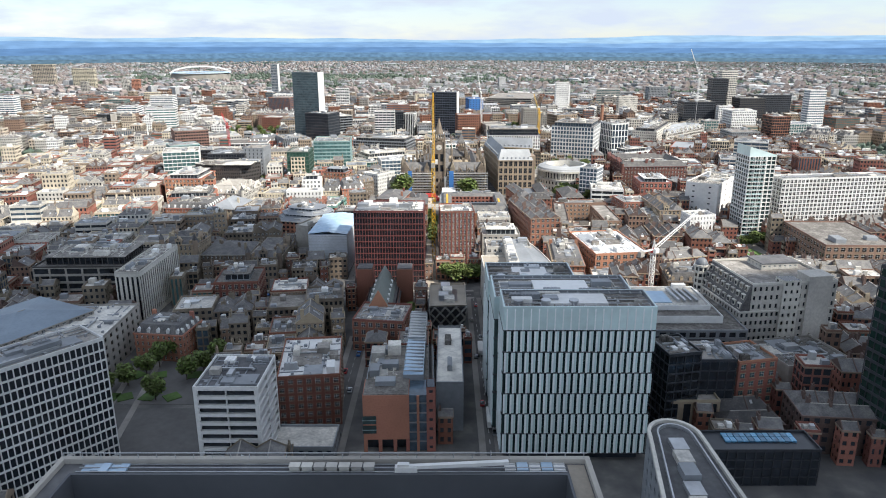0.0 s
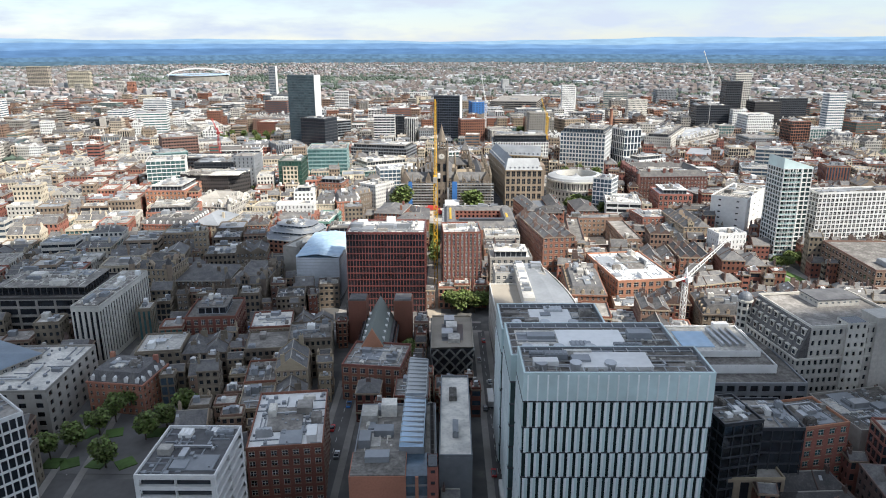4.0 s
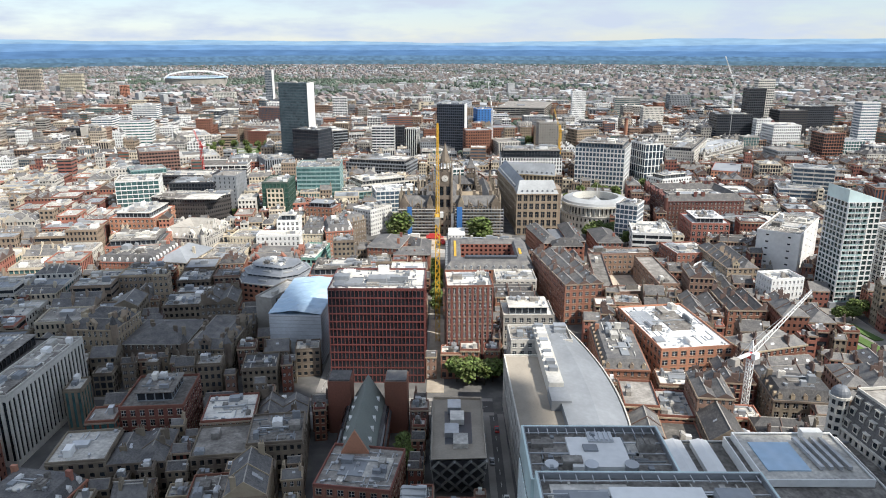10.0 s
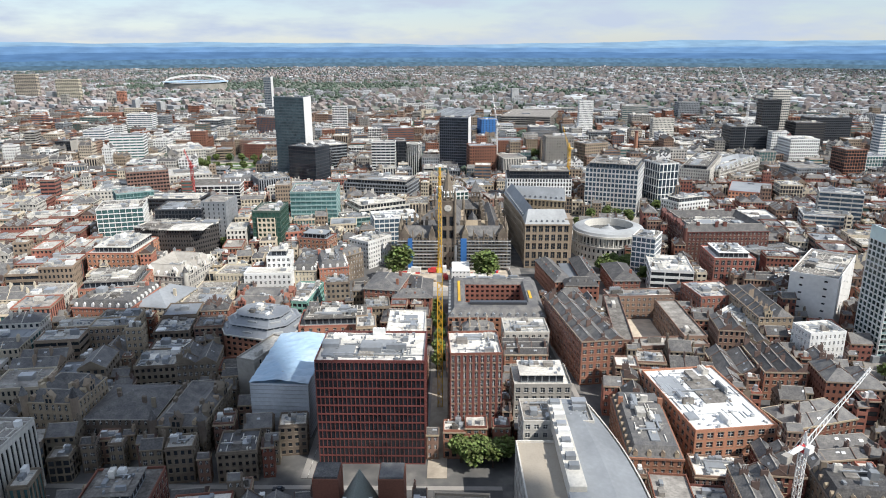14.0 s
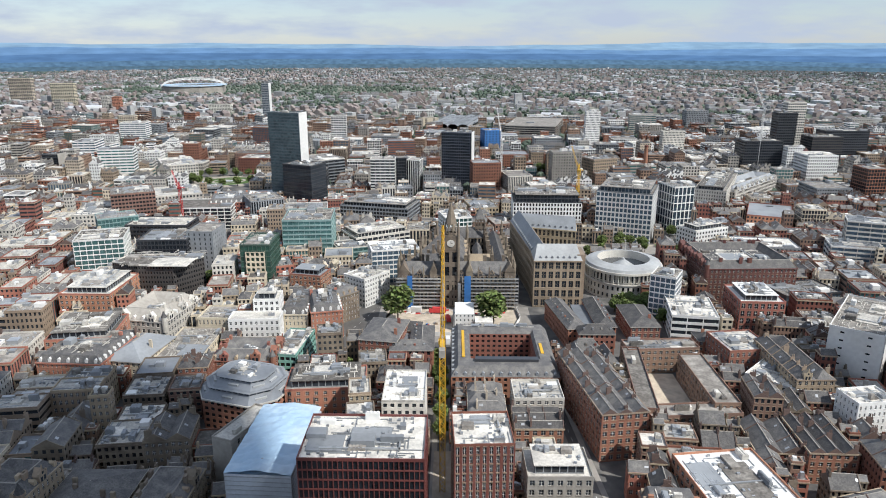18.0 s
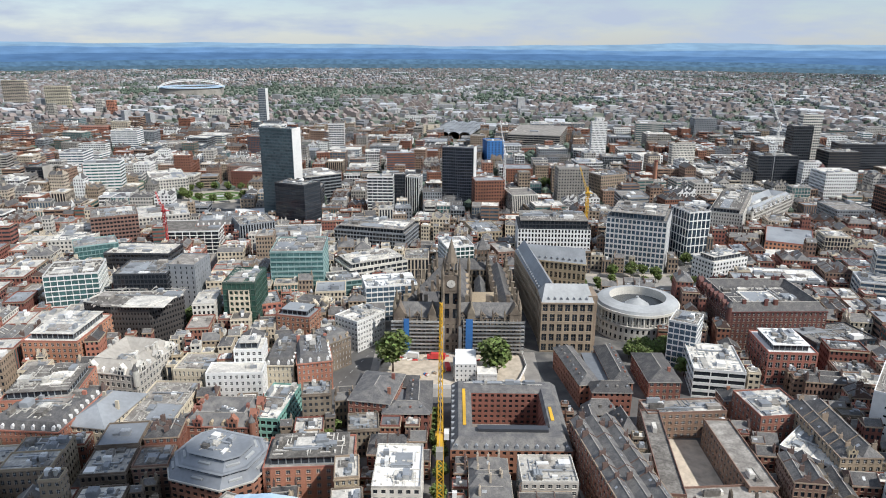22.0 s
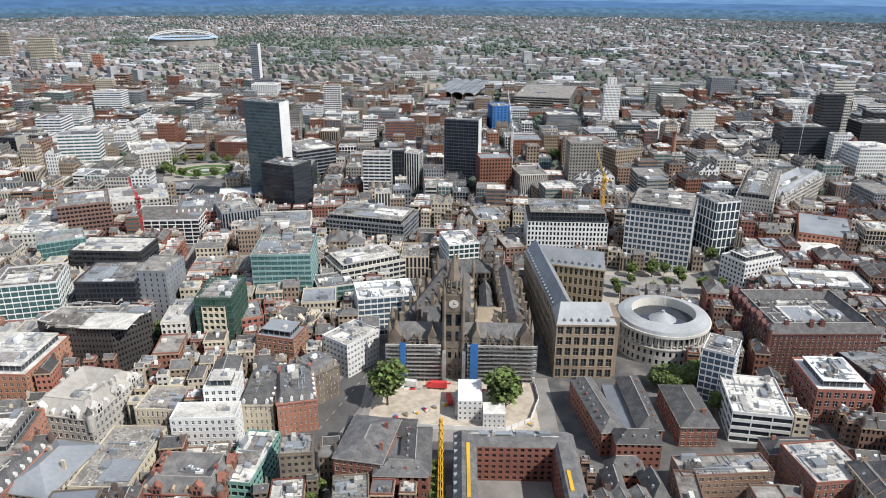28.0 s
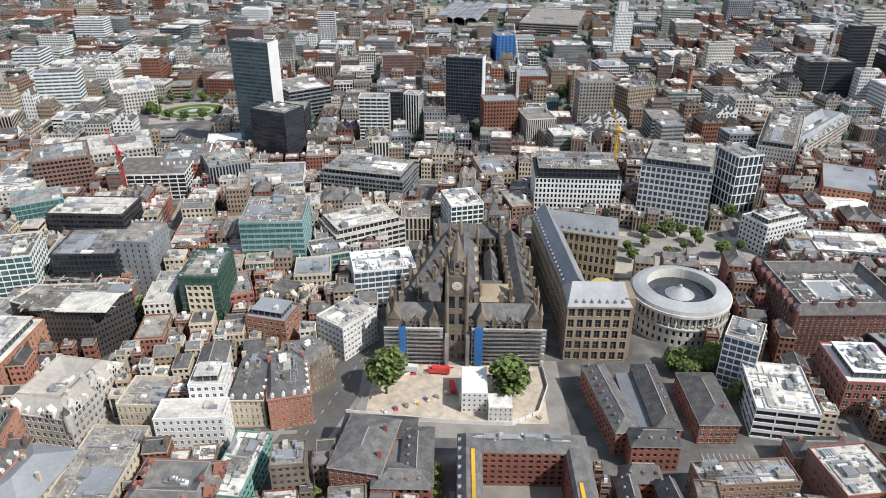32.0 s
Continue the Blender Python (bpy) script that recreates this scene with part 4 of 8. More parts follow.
# pale stone building with a steep dormered street front and tall plain ends
deco = base("stone_offices", 149.0, -360.4, -82.6, "pale stone offices with steep dormered front and stepped blank ends", "building")
deco.matrix_world = pose(146.3, -360.1, 0, 0, 0, -82.6) @ Matrix.Diagonal((1, .89, 1, 1))
taken(149.0, -360.4, 36, 50, -82.6)
lower, upper = rect(35.5, 49.4), [(-17.75, -19.5), (17.75, -19.5), (17.75, 24.7), (-17.75, 24.7)]
part("wall", facade(lower, 0, 25.5, 2.6, 3.7, 1.3, 1.8, .35), PORTLAND, deco)
part("glazing", shell(inset_poly(lower, .33), 0, 25.3), GLASS, deco)
part("upper_wall", facade(upper, 25.5, 37.5, 2.9, 3.7, 1.7, 2.0, .35), PORTLAND, deco)
part("upper_glazing", shell(inset_poly(upper, .33), 25.5, 37.2), GLASS, deco)
part("cornice", ring(inset_poly(lower, -.35), .8, 25.1, 25.7), PORTLAND, deco)
part("roof", shell(inset_poly(upper, .5), 36.9, 37.3), FELT, deco)
part("parapet", ring(upper, .45, 37.504, 38.4), PORTLAND, deco)
slope = Acc()
slope.v = [(-17.5, -24.4, 25.6), (17.5, -24.4, 25.6), (17.5, -19.4, 37.8), (-17.5, -19.4, 37.8), (-17.5, -19.4, 25.6), (17.5, -19.4, 25.6)]
slope.f = [(0, 1, 2, 3), (1, 5, 2), (0, 3, 4)]
part("steep_roof", slope, SLATE, deco)
for row, (dy, dz) in enumerate(((-23.7, 26.4), (-22.1, 30.4), (-20.7, 34.0))):
    for k in range(8):
        px = -15.2 + k * 4.35
        dr = part("dormer", Acc().box(px - 1.05, dy - .4, dz, px + 1.05, dy + 2.4, dz + 2.3).box(px - 1.25, dy - .6, dz + 2.3, px + 1.25, dy + 2.5, dz + 2.55), PORTLAND, deco)
        part("pane", Acc().box(px - .75, dy - .43, dz + .4, px + .75, dy - .38, dz + 2.0), GLASS, dr)
part("end_tower", Acc().box(10, 9, 0, 18.6, 21, 40).box(9.6, 8.6, 40, 19, 21.4, 40.7), PORTLAND, deco)
part("end_bay", facade([(12, -4), (18.5, -4), (18.5, 5), (12, 5)], 0, 39.2, 3.0, 3.7, 1.8, 2.0, .3), PORTLAND, deco)
part("end_bay_core", Acc().box(12.3, -3.7, 0, 18.2, 4.7, 39.1), GLASS, deco)
part("attic_block", facade(rect(12, 20, -8, 8), 37.4, 40.2, 3, 2.7, 1.6, 2.0, .3), PORTLAND, deco)
part("attic_core", shell(inset_poly(rect(12, 20, -8, 8), .28), 37.4, 40.1), GREYPANEL, deco)
part("attic_roof", shell(inset_poly(rect(12, 20, -8, 8), -.3), 40.1, 40.5), DARKROOF, deco)

# middle ground, right of the axis
block('silver banded glass offices with oversailing roof', 303.7, 60.2, 36.2, 24.8, 21.6, -16.9, wall=PORTLAND, glz=BLUEGLASS, trim=WHITE, bay=9, pier=0.3, spandrel=1.3, storey=3.8, plant=4, roofmat=LEAD)
block('silver banded glass tower block behind the plaza', 321.6, 74.8, 33.1, 20.2, 36.8, -22.8, wall=PORTLAND, glz=BLUEGLASS, trim=WHITE, bay=9, pier=0.3, spandrel=1.3, storey=3.8, plant=4, roofmat=LEAD)
block('plain red brick warehouse with hipped slate roof', 108.4, -62.4, 17.2, 36.2, 11.0, 1.0, wall=RED, roof='hip', rise=4, plant=1, name='warehouse')
block('low red brick house with hipped slate roof', 146.0, -92.2, 25.0, 12.0, 10.4, 1.1, wall=RED, roof='hip', rise=3, plant=2)
block('pale offices with a flat membrane roof', 34.9, -169.6, 22.5, 18.6, 16.7, 1.0, wall=PORTLAND, plant=8, roofmat=PALEROOF)
block('brick building with grey pitched roof and red gable', 32.2, -192.7, 20.5, 19.0, 15.8, 0.7, wall=RED, roof='gable', plant=1)
block('grey stone offices with roof terraces', 34.2, -237.7, 23.3, 18.9, 22.9, 0.8, wall=CONC, plant=3, setback=3, roofmat=PALEROOF)
block('cream stone building beside the curved hall', 36.2, -269.3, 25.7, 16.6, 24.0, 0.8, wall=PORTLAND, plant=5, roofmat=FELT)
block('long brown brick block with slate gables', 63.3, -169.6, 20.6, 62.3, 22.5, 9.1, wall=RED, roof='gable', plant=4)
block('white and blue glass office tower', 132.5, -34.6, 15.9, 19.2, 28.9, -29.0, wall=WHITE, glz=BLUEGLASS, bay=3, pier=0.4, spandrel=0.8, plant=5, name='office_tower')
block('white banded office with louvres', 140.7, -60.6, 26.7, 34.8, 16.0, -9.0, wall=WHITE, trim=WHITE, bay=8, pier=0.5, spandrel=1.7, plant=6, roofmat=PALEROOF)
block('orange brick store with white glazed roof storey', 184.5, -45.5, 31.0, 27.0, 19.0, -92.0, wall=ORANGE, bay=4, storey=4.5, plant=6, setback=4, roofmat=WHITE)
block('brick and timber college with a glazed front', 226.3, -19.9, 40.7, 26.1, 13.9, 12.7, wall=BLACKPANEL, glz=BLUEGLASS, bay=2.5, pier=0.3, plant=5)
block('ornate red terracotta hotel with slate roofs', 194.2, 12.3, 52.4, 61.8, 25.3, -87.7, wall=TERRACOTTA, roof='ring', skirt=4.2, rise=5.0, bay=3, storey=3.8, plant=6, name='hotel')
block('brown brick quadrangle front range', 104.0, -178.5, 42.0, 11.0, 11.9, 5.0, wall=BROWN, plant=2)
block('brown brick quadrangle rear range', 108.0, -111.0, 39.0, 13.0, 13.5, 5.0, wall=BROWN, plant=3)
block('brown brick quadrangle side range', 120.2, -150.1, 11.9, 52.6, 13.7, 0.6, wall=BROWN, plant=2)
block('brown brick quadrangle west range', 87.0, -149.0, 9.0, 66.0, 13.8, -6.2, wall=BROWN, plant=1)
block('red brick office with white roof plant', 151.0, -110.0, 25.0, 26.0, 15.5, 8.0, wall=RED, roofmat=PALEROOF, plant=6)
block('white glazed offices with pale roof', 159.4, -143.5, 26.3, 26.8, 12.7, -44.2, wall=WHITE, trim=WHITE, bay=5, pier=0.4, spandrel=1.4, plant=4, roofmat=PALEROOF)
block('long stone warehouse with slate roof', 166.4, -136.9, 17.9, 47.9, 18.4, 1.0, wall=STONE, roof='hip', plant=3, name='warehouse')
block('tall white windowless slab', 211.5, -116.8, 24.3, 55.7, 33.7, -36.7, wall=WHITE, bay=14, pier=12, spandrel=3.2, storey=4, plant=3)
block('white terracotta corner building', 179.0, -180.3, 18.9, 14.4, 20.6, 8.9, wall=WHITE, bay=2.4, storey=3.6, plant=3, roofmat=PALEROOF)
block('red brick building with saw-tooth slate roofs', 148.5, -201.4, 19.3, 28.6, 14.0, -2.5, wall=RED, roof='gable', plant=2)
block('dark slate roofed chapel range', 131.4, -197.4, 20.8, 24.6, 10.1, -4.7, wall=DARKRED, roof='gable', plant=1)
block('red brick Gothic chambers with turreted roofs', 70.2, -268.2, 18.9, 43.2, 17.2, -4.3, wall=RED, roof='mansard', bay=2.6, plant=5)
block('dark brick courts with slate roofs', 92.7, -219.2, 22.3, 15.7, 13.1, -4.0, wall=DARKRED, plant=4)
block('sooty stone and brick hall with steep roofs', 130.5, -303.3, 22.5, 18.1, 15.5, -6.4, wall=SOOTY, roof='mansard', plant=4)
block('dark red brick terrace with chimneys', 142.8, -247.3, 31.6, 17.8, 11.3, 16.8, wall=DARKRED, roof='hip', plant=5)
block('brick terrace with slate roof', 142.1, -269.7, 33.8, 16.1, 9.5, 7.3, wall=DARKRED, roof='hip', plant=5)

# middle ground, left of the axis
block('dark faceted office with pale roof edge and ranks of small windows', -203.0, -10.0, 58.0, 40.0, 29.5, 0.0, wall=DARKPANEL, trim=PALEROOF, bay=1.9, pier=0.95, storey=3.4, spandrel=1.6, plant=5, roofmat=FELT,
      poly=[(-28, -10), (-8, -17), (15, -17), (29, 3), (21, 10), (-23, 6)])
green_tower = block('green tower with cream stone window grid', -139.0, 8.2, 20.4, 31.7, 37.8, 1.5, wall=COPPERDARK, glz=GREENGLASS, bay=3, pier=0.3, storey=3.6, spandrel=0.6, plant=4, roofmat=COPPERDARK, name='office_tower')
block('teal glass office with stepped upper floors', -117.6, 75.2, 37.4, 38.9, 39.2, 4.6, wall=TEALFRAME, glz=TEAL, bay=4, pier=0.2, storey=3.7, spandrel=1.3, plant=5, trim=TEALFRAME, name='office_tower')
block('ornate white stone bank with pilasters', -182.2, -68.6, 33.9, 40.8, 16.1, -9.1, wall=PORTLAND, roof='mansard', bay=3, storey=4.2, pier=1.4, plant=5, roofmat=CONC)
block('white stepped office with blank flanks', -118.0, -85.0, 29.0, 13.0, 18.0, 3.9, wall=WHITE, bay=3, storey=3.4, pier=1.6, spandrel=1.7, plant=2, roofmat=PALEROOF)
block('white tower stage above the stepped office', -114.0, -70.5, 15.3, 15.0, 25.0, 4.9, wall=WHITE, bay=3, pier=1.4, plant=2, setback=3, roofmat=PALEROOF)
block('cream stone Victorian block', -143.9, -67.9, 21.5, 20.5, 13.2, -1.7, wall=CREAM, bay=2.4, storey=3.8, plant=4)
block('cream stone chambers with slate mansard', -99.0, -56.7, 16.4, 36.8, 15.0, 1.8, wall=CREAM, roof='mansard', bay=2.4, storey=3.8, plant=3)
block('orange terracotta Gothic corner building', -82.6, -59.3, 18.8, 32.1, 17.0, 14.5, wall=ORANGE, roof='mansard', bay=2.4, storey=3.6, plant=4)
block('brown stone gabled building facing the square', -76.5, -42.2, 18.1, 17.4, 17.8, 47.0, wall=SOOTY, roof='mansard', bay=2.4, plant=3)
block('green tiled long building with brown roof', -91.0, -111.0, 14.5, 35.0, 13.5, -6.0, wall=COPPER, bay=3, pier=0.6, spandrel=1.4, plant=3, roofmat=PALEROOF)
block('grey roofed brick block with white plant', -111.8, -122.7, 33.6, 25.7, 13.5, -1.3, wall=RED, roof='mansard', plant=7)
block('black glazed office with brown frames', -218.4, 44.9, 36.0, 33.9, 30.8, 3.9, wall=BLACKPANEL, bay=2.6, pier=0.4, spandrel=0.9, plant=4)
block('teal glass office with terraced top', -260.4, 28.2, 33.4, 31.2, 35.2, 16.5, wall=WHITE, glz=TEAL, bay=4, pier=0.3, spandrel=0.7, plant=3)
block('grey slab wing beside the black office', -191.0, 48.8, 19.9, 26.6, 35.2, -3.0, wall=GREYPANEL, bay=4, pier=3, plant=2)
block('cream office block with long window rows', -62.6, -9.9, 19.4, 24.7, 19.6, -36.9, wall=WHITE, bay=2.6, pier=1.1, storey=3.4, plant=4, roofmat=PALEROOF)
block('octagonal cornered brick building with lead roof', -100.8, -10.8, 22.2, 17.5, 20.6, -13.1, wall=RED, setback=3, plant=1, roofmat=LEAD)
block('pink brick block with many windows', -127.8, 21.5, 13.3, 25.0, 17.5, 21.8, wall=ORANGE, plant=3)
block('curved cream stone building', -98.8, 17.8, 24.8, 19.9, 15.6, -12.9, wall=CREAM, roof='mansard', plant=3)
block('orange brick office with dark louvred roof', -63.6, -159.5, 36.9, 23.4, 16.6, 4.9, wall=ORANGE, bay=4, pier=2.4, setback=3, plant=5)
block('half built block under blue sheeting', -25.4, -174.2, 19.0, 29.7, 20.5, 0.5, wall=PALEROOF, roofmat=WHITE, plant=5)
block('brown stone slab with blank gable', -88.2, -211.0, 9.2, 27.8, 22.7, -20.9, wall=CONC, bay=10, pier=8, plant=1, roofmat=PALEROOF)
block('orange brick gabled block with copper dome', -194.6, -127.7, 33.4, 36.2, 16.4, -3.2, wall=ORANGE, roof='mansard', bay=2.4, plant=4)
block('red brick block with stepped white tower', -203.5, -108.6, 33.2, 33.6, 20.1, 8.8, wall=ORANGE, plant=4, setback=3)
block('brick and stone hotel with roof pavilions', -226.6, -46.5, 31.7, 41.0, 23.7, -0.3, wall=ORANGE, plant=3, setback=4, roofmat=PALEROOF)
block('white barrel roofed building', -169.7, -121.6, 21.4, 33.8, 14.4, -8.6, wall=CREAM, roof='hip', roofmat=LEAD, plant=2)
block('cream stone street block', -146.6, -111.0, 24.3, 41.4, 12.5, 0.2, wall=CREAM, plant=5)
block('red brick flats with slate roof', -41.5, -103.0, 20.9, 31.4, 18.2, -9.6, wall=RED, roof='hip', rise=3.5, plant=2)

# behind the square
block('long white office block with window grid', 79.8, 165.2, 60.2, 39.8, 34.0, -1.7, wall=WHITE, bay=2.7, storey=3.7, pier=1.25, spandrel=1.25, trim=BLACKPANEL, plant=6, setback=2.5, attic=6.6, name='office_tower')
block('pale steel framed office with curved flank', 153.6, 161.9, 48.0, 50.1, 44.4, -21.0, wall=WHITE, trim=GREYPANEL, glz=BLUEGLASS, bay=3.4, storey=4.3, pier=0.9, spandrel=1.3, plant=8, setback=3, attic=4.2, name='office_tower')
block('white grid office tower', 202.0, 180.6, 20.9, 28.6, 44.2, 16.6, wall=WHITE, bay=4, storey=7.5, pier=0.8, spandrel=0.9, glz=BLUEGLASS, plant=3, name='office_tower')
block('tall dark glass office tower with white end wall', -182.3, 293.3, 38.5, 15.0, 98.0, -19.0, endwall='e', wall=TOWERDARK, glz=TOWERGLASS, bay=3, storey=3.3, pier=0.25, spandrel=1.3, plant=5, name='office_tower')
block('black glass cube office before the tall tower', -160.5, 266.0, 36.0, 27.0, 48.0, -25.0, wall=BLACKPANEL, glz=GLASS, bay=3.4, storey=3.8, pier=0.25, spandrel=0.9, plant=5, roofmat=FELT, name='office_tower')
block('dark glass podium block below the tower', -172.0, 328.0, 47.0, 36.0, 31.0, 2.4, wall=BLACKPANEL, bay=3, pier=0.3, plant=2)
block('black office slab with white end wall', 0.8, 388.7, 37.0, 16.1, 66.0, -11.9, endwall='e', wall=NAVY, bay=2.6, storey=3.4, pier=0.4, spandrel=0.9, plant=4, name='office_tower')
block('white ribbed tower with balconies', -82.5, 313.4, 27.3, 15.8, 46.0, -0.0, wall=WHITE, trim=WHITE, bay=6, pier=0.4, spandrel=1.4, storey=3.3, plant=2, name='apartment_tower')
block('black glass tower with white end', -67.6, 346.6, 18.4, 15.6, 42.2, 2.7, wall=BLACKPANEL, bay=3, pier=0.3, spandrel=0.6, plant=2, name='office_tower')
block('white striped tower wing', -49.4, 352.3, 15.5, 15.5, 38.7, -14.5, wall=WHITE, bay=2.5, pier=1, spandrel=0.3, storey=40, plant=2, name='office_tower')
block('brown concrete car park grid', -306.0, 180.6, 37.8, 40.3, 37.0, 26.7, wall=BROWN, bay=3, pier=0.8, spandrel=1.6, storey=3.3, plant=4)
block('teal glass atrium offices', -290.9, 114.7, 31.6, 24.0, 28.5, 31.4, wall=TEALFRAME, glz=TEAL, bay=3, pier=0.2, spandrel=0.5, plant=3)
block('dark offices with green glass', -249.9, 109.9, 51.0, 29.5, 24.6, -0.7, wall=BLACKPANEL, glz=GLASS, bay=3, pier=0.3, plant=4, roofmat=PALEROOF)
block('white concrete frame under construction', -243.9, 197.0, 56.6, 40.8, 20.2, 5.6, wall=WHITE, bay=6, pier=0.6, storey=3.6, spandrel=0.7, plant=2, name='office_building')
block('red brick hotel with attic storey', -226.4, 221.0, 37.8, 41.3, 20.1, 12.4, wall=ORANGE, roof='mansard', plant=3)
block('grey striped glass offices', -188.1, 200.7, 31.3, 34.0, 26.0, 27.7, wall=GREYPANEL, bay=2.5, pier=1, spandrel=0.4, storey=30, plant=3)
block('white and blue banded offices', -149.3, 188.3, 49.5, 43.0, 18.4, 8.9, wall=WHITE, glz=BLUEGLASS, trim=WHITE, bay=6, pier=0.4, spandrel=1.2, plant=5)
block('long dark glass office with pale roof', -72.8, 185.7, 65.8, 39.5, 24.2, -14.2, wall=GREYPANEL, glz=GLASS, bay=3, pier=0.4, spandrel=1.1, plant=7, setback=3)
block('white stepped offices with terraces', -69.0, 103.7, 48.4, 32.3, 18.9, 30.3, wall=PORTLAND, trim=PORTLAND, bay=5, pier=0.5, spandrel=1.4, plant=5, setback=3, roofmat=PALEROOF)
block('low green glass offices with terraces', -85.7, 68.6, 23.8, 23.1, 17.2, 21.6, wall=TEALFRAME, glz=TEAL, trim=PORTLAND, bay=4, pier=0.3, spandrel=1, plant=4)
block('glazed offices behind the square', -48.6, 37.9, 35.2, 24.8, 25.1, 13.6, wall=WHITE, glz=BLUEGLASS, bay=4, pier=0.4, spandrel=0.9, plant=4, roofmat=WHITE)
block('cream stone bank with pilasters', -34.5, 127.0, 19.9, 28.0, 16.8, 2.0, wall=CREAM, bay=3, pier=1.2, spandrel=0.6, storey=10, plant=3)
block('white and teal glass hotel', -2.6, 123.0, 22.5, 28.3, 28.4, 15.3, wall=WHITE, glz=TEAL, bay=3.5, pier=0.6, spandrel=0.9, plant=3, roofmat=PALEROOF)
block('small pale stone gabled hall', -14.9, 106.6, 8.0, 27.7, 13.1, 15.4, wall=PORTLAND, plant=1)
block('stone bank with flat roof', 23.3, 218.4, 26.1, 40.1, 16.2, 11.2, wall=STONE, plant=3)
block('brown sandstone corner warehouse', 36.7, 149.4, 16.1, 31.0, 16.7, 13.8, wall=BROWN, plant=2)
block('beige concrete ribbed office slab', 67.1, 326.5, 27.9, 36.7, 27.1, 10.9, wall=PORTLAND, bay=2, pier=1, spandrel=0.4, storey=30, plant=2)
block('tan brick office block', 85.8, 307.9, 33.4, 26.1, 17.6, 12.0, wall=STONE, plant=4)
block('tall brown brick office slab', 150.2, 474.0, 37.5, 37.7, 28.1, 12.0, wall=DARKRED, bay=3, plant=2)
block('beige stone faced tower block', 178.0, 424.9, 35.0, 34.2, 30.3, 24.2, wall=STONE, plant=3)
block('white concrete university tower', 315.8, 574.4, 32.8, 12.6, 45.8, 4.8, wall=PORTLAND, bay=2, pier=1, plant=2, name='office_tower')
block('building wrapped in blue sheeting', 56.0, 684.0, 27.0, 30.0, 34.0, 12.0, wall=BLUE, glz=BLUEGLASS, bay=5, pier=3, plant=2)
block('white high rise with balconies', -204.0, 768.0, 26.0, 16.0, 47.5, 3.8, wall=WHITE, bay=4, pier=0.6, spandrel=1.2, storey=3, plant=2, name='apartment_tower')
block('long white Edwardian warehouse with attic storeys', 319.1, 316.0, 116.9, 31.7, 19.7, 46.7, wall=PORTLAND, roof='mansard', roofmat=LEAD, plant=6, name='warehouse')
block('white faience offices with roof terraces', 278.4, 284.2, 31.0, 112.6, 27.4, -26.2, wall=PORTLAND, glz=GLASS, bay=2.4, setback=4, plant=6)
block('white stepped flats with terraces', 206.5, 114.7, 35.5, 22.1, 20.8, 26.1, wall=WHITE, setback=4, plant=5, roofmat=PALEROOF)
block('red brick rounded pavilion', 228.9, 201.4, 15.9, 27.5, 12.5, 3.2, wall=RED, plant=1)
block('orange brick exchange with blue glass roof', 301.6, 203.0, 39.1, 59.3, 14.4, -24.0, wall=ORANGE, roofmat=LEAD, plant=2)
block('low brown shed with pale roof', 280.4, 167.0, 49.1, 36.0, 6.9, 3.0, wall=BROWN, roof='hip', roofmat=PALEROOF, rise=4, plant=0)
block('modern grey offices with white roofs', 248.5, 93.0, 50.1, 30.2, 13.2, -6.6, wall=GREYPANEL, glz=BLUEGLASS, plant=6, roofmat=WHITE)
block('white domed department store', -326.4, 159.5, 34.3, 57.4, 24.3, 10.8, wall=PORTLAND, bay=3, plant=4, roofmat=PALEROOF)
block('broad white store with attic storeys', -295.9, 246.7, 55.9, 49.4, 21.9, 25.8, wall=PORTLAND, plant=6, roofmat=PALEROOF)
block('white curved store by the gardens', -362.0, 436.0, 42.0, 66.0, 22.0, 27.7, wall=PORTLAND, plant=3, roofmat=PALEROOF)
block('red brick warehouse beside the gardens', -262.0, 486.0, 58.0, 40.0, 20.8, -4.4, wall=DARKRED, plant=3, name='warehouse')
block('long white pavilion roof by the gardens', -214.6, 297.1, 40.9, 29.9, 10.0, 14.1, wall=GREYPANEL, plant=1, roofmat=WHITE)
block('grey banded office slab by the tower', -173.2, 415.5, 46.5, 50.3, 30.4, 35.9, wall=GREYPANEL, trim=PORTLAND, bay=8, pier=0.3, spandrel=1.5, plant=3)
block('railway office slab with ribbon windows', 152.4, 903.4, 92.6, 151.8, 23.1, -13.6, wall=CONC, trim=CONC, bay=9, pier=0.3, spandrel=1.6, plant=2)

# further towers and slabs
block('tall black brick apartment tower', 446.3, 511.4, 25.8, 19.4, 78.7, 2.1, wall=BLACKPANEL, bay=3, pier=0.8, plant=2, name='apartment_tower')
block('pale gridded top of the black tower', 474.6, 546.6, 26.1, 15.4, 89.3, 2.5, wall=PORTLAND, bay=3, pier=0.8, plant=2, name='apartment_tower')
block('broad black brick apartment block', 407.0, 491.7, 50.5, 31.4, 44.0, 1.6, wall=BLACKPANEL, bay=3, pier=0.7, plant=3, name='apartment_block')
block('dark brown brick apartment block', 491.6, 494.1, 41.1, 31.2, 49.0, 2.0, wall=DARKPANEL, bay=3, pier=0.8, plant=3, name='apartment_block')
block('black apartment slab with flat roof', 557.7, 566.5, 63.9, 26.8, 48.7, 2.2, wall=BLACKPANEL, bay=3, pier=0.8, plant=3, name='apartment_block')
block('red terracotta clock tower with dome', 452.0, 452.8, 10.2, 9.6, 30.4, 1.7, wall=TERRACOTTA, roof='hip', roofmat=TERRACOTTA, rise=9, bay=3, plant=0, name='clock_tower')
block('white mathematics tower of the university', 220.0, 688.2, 23.5, 11.6, 62.8, 1.4, wall=WHITE, bay=2, pier=1, plant=2, name='office_tower')
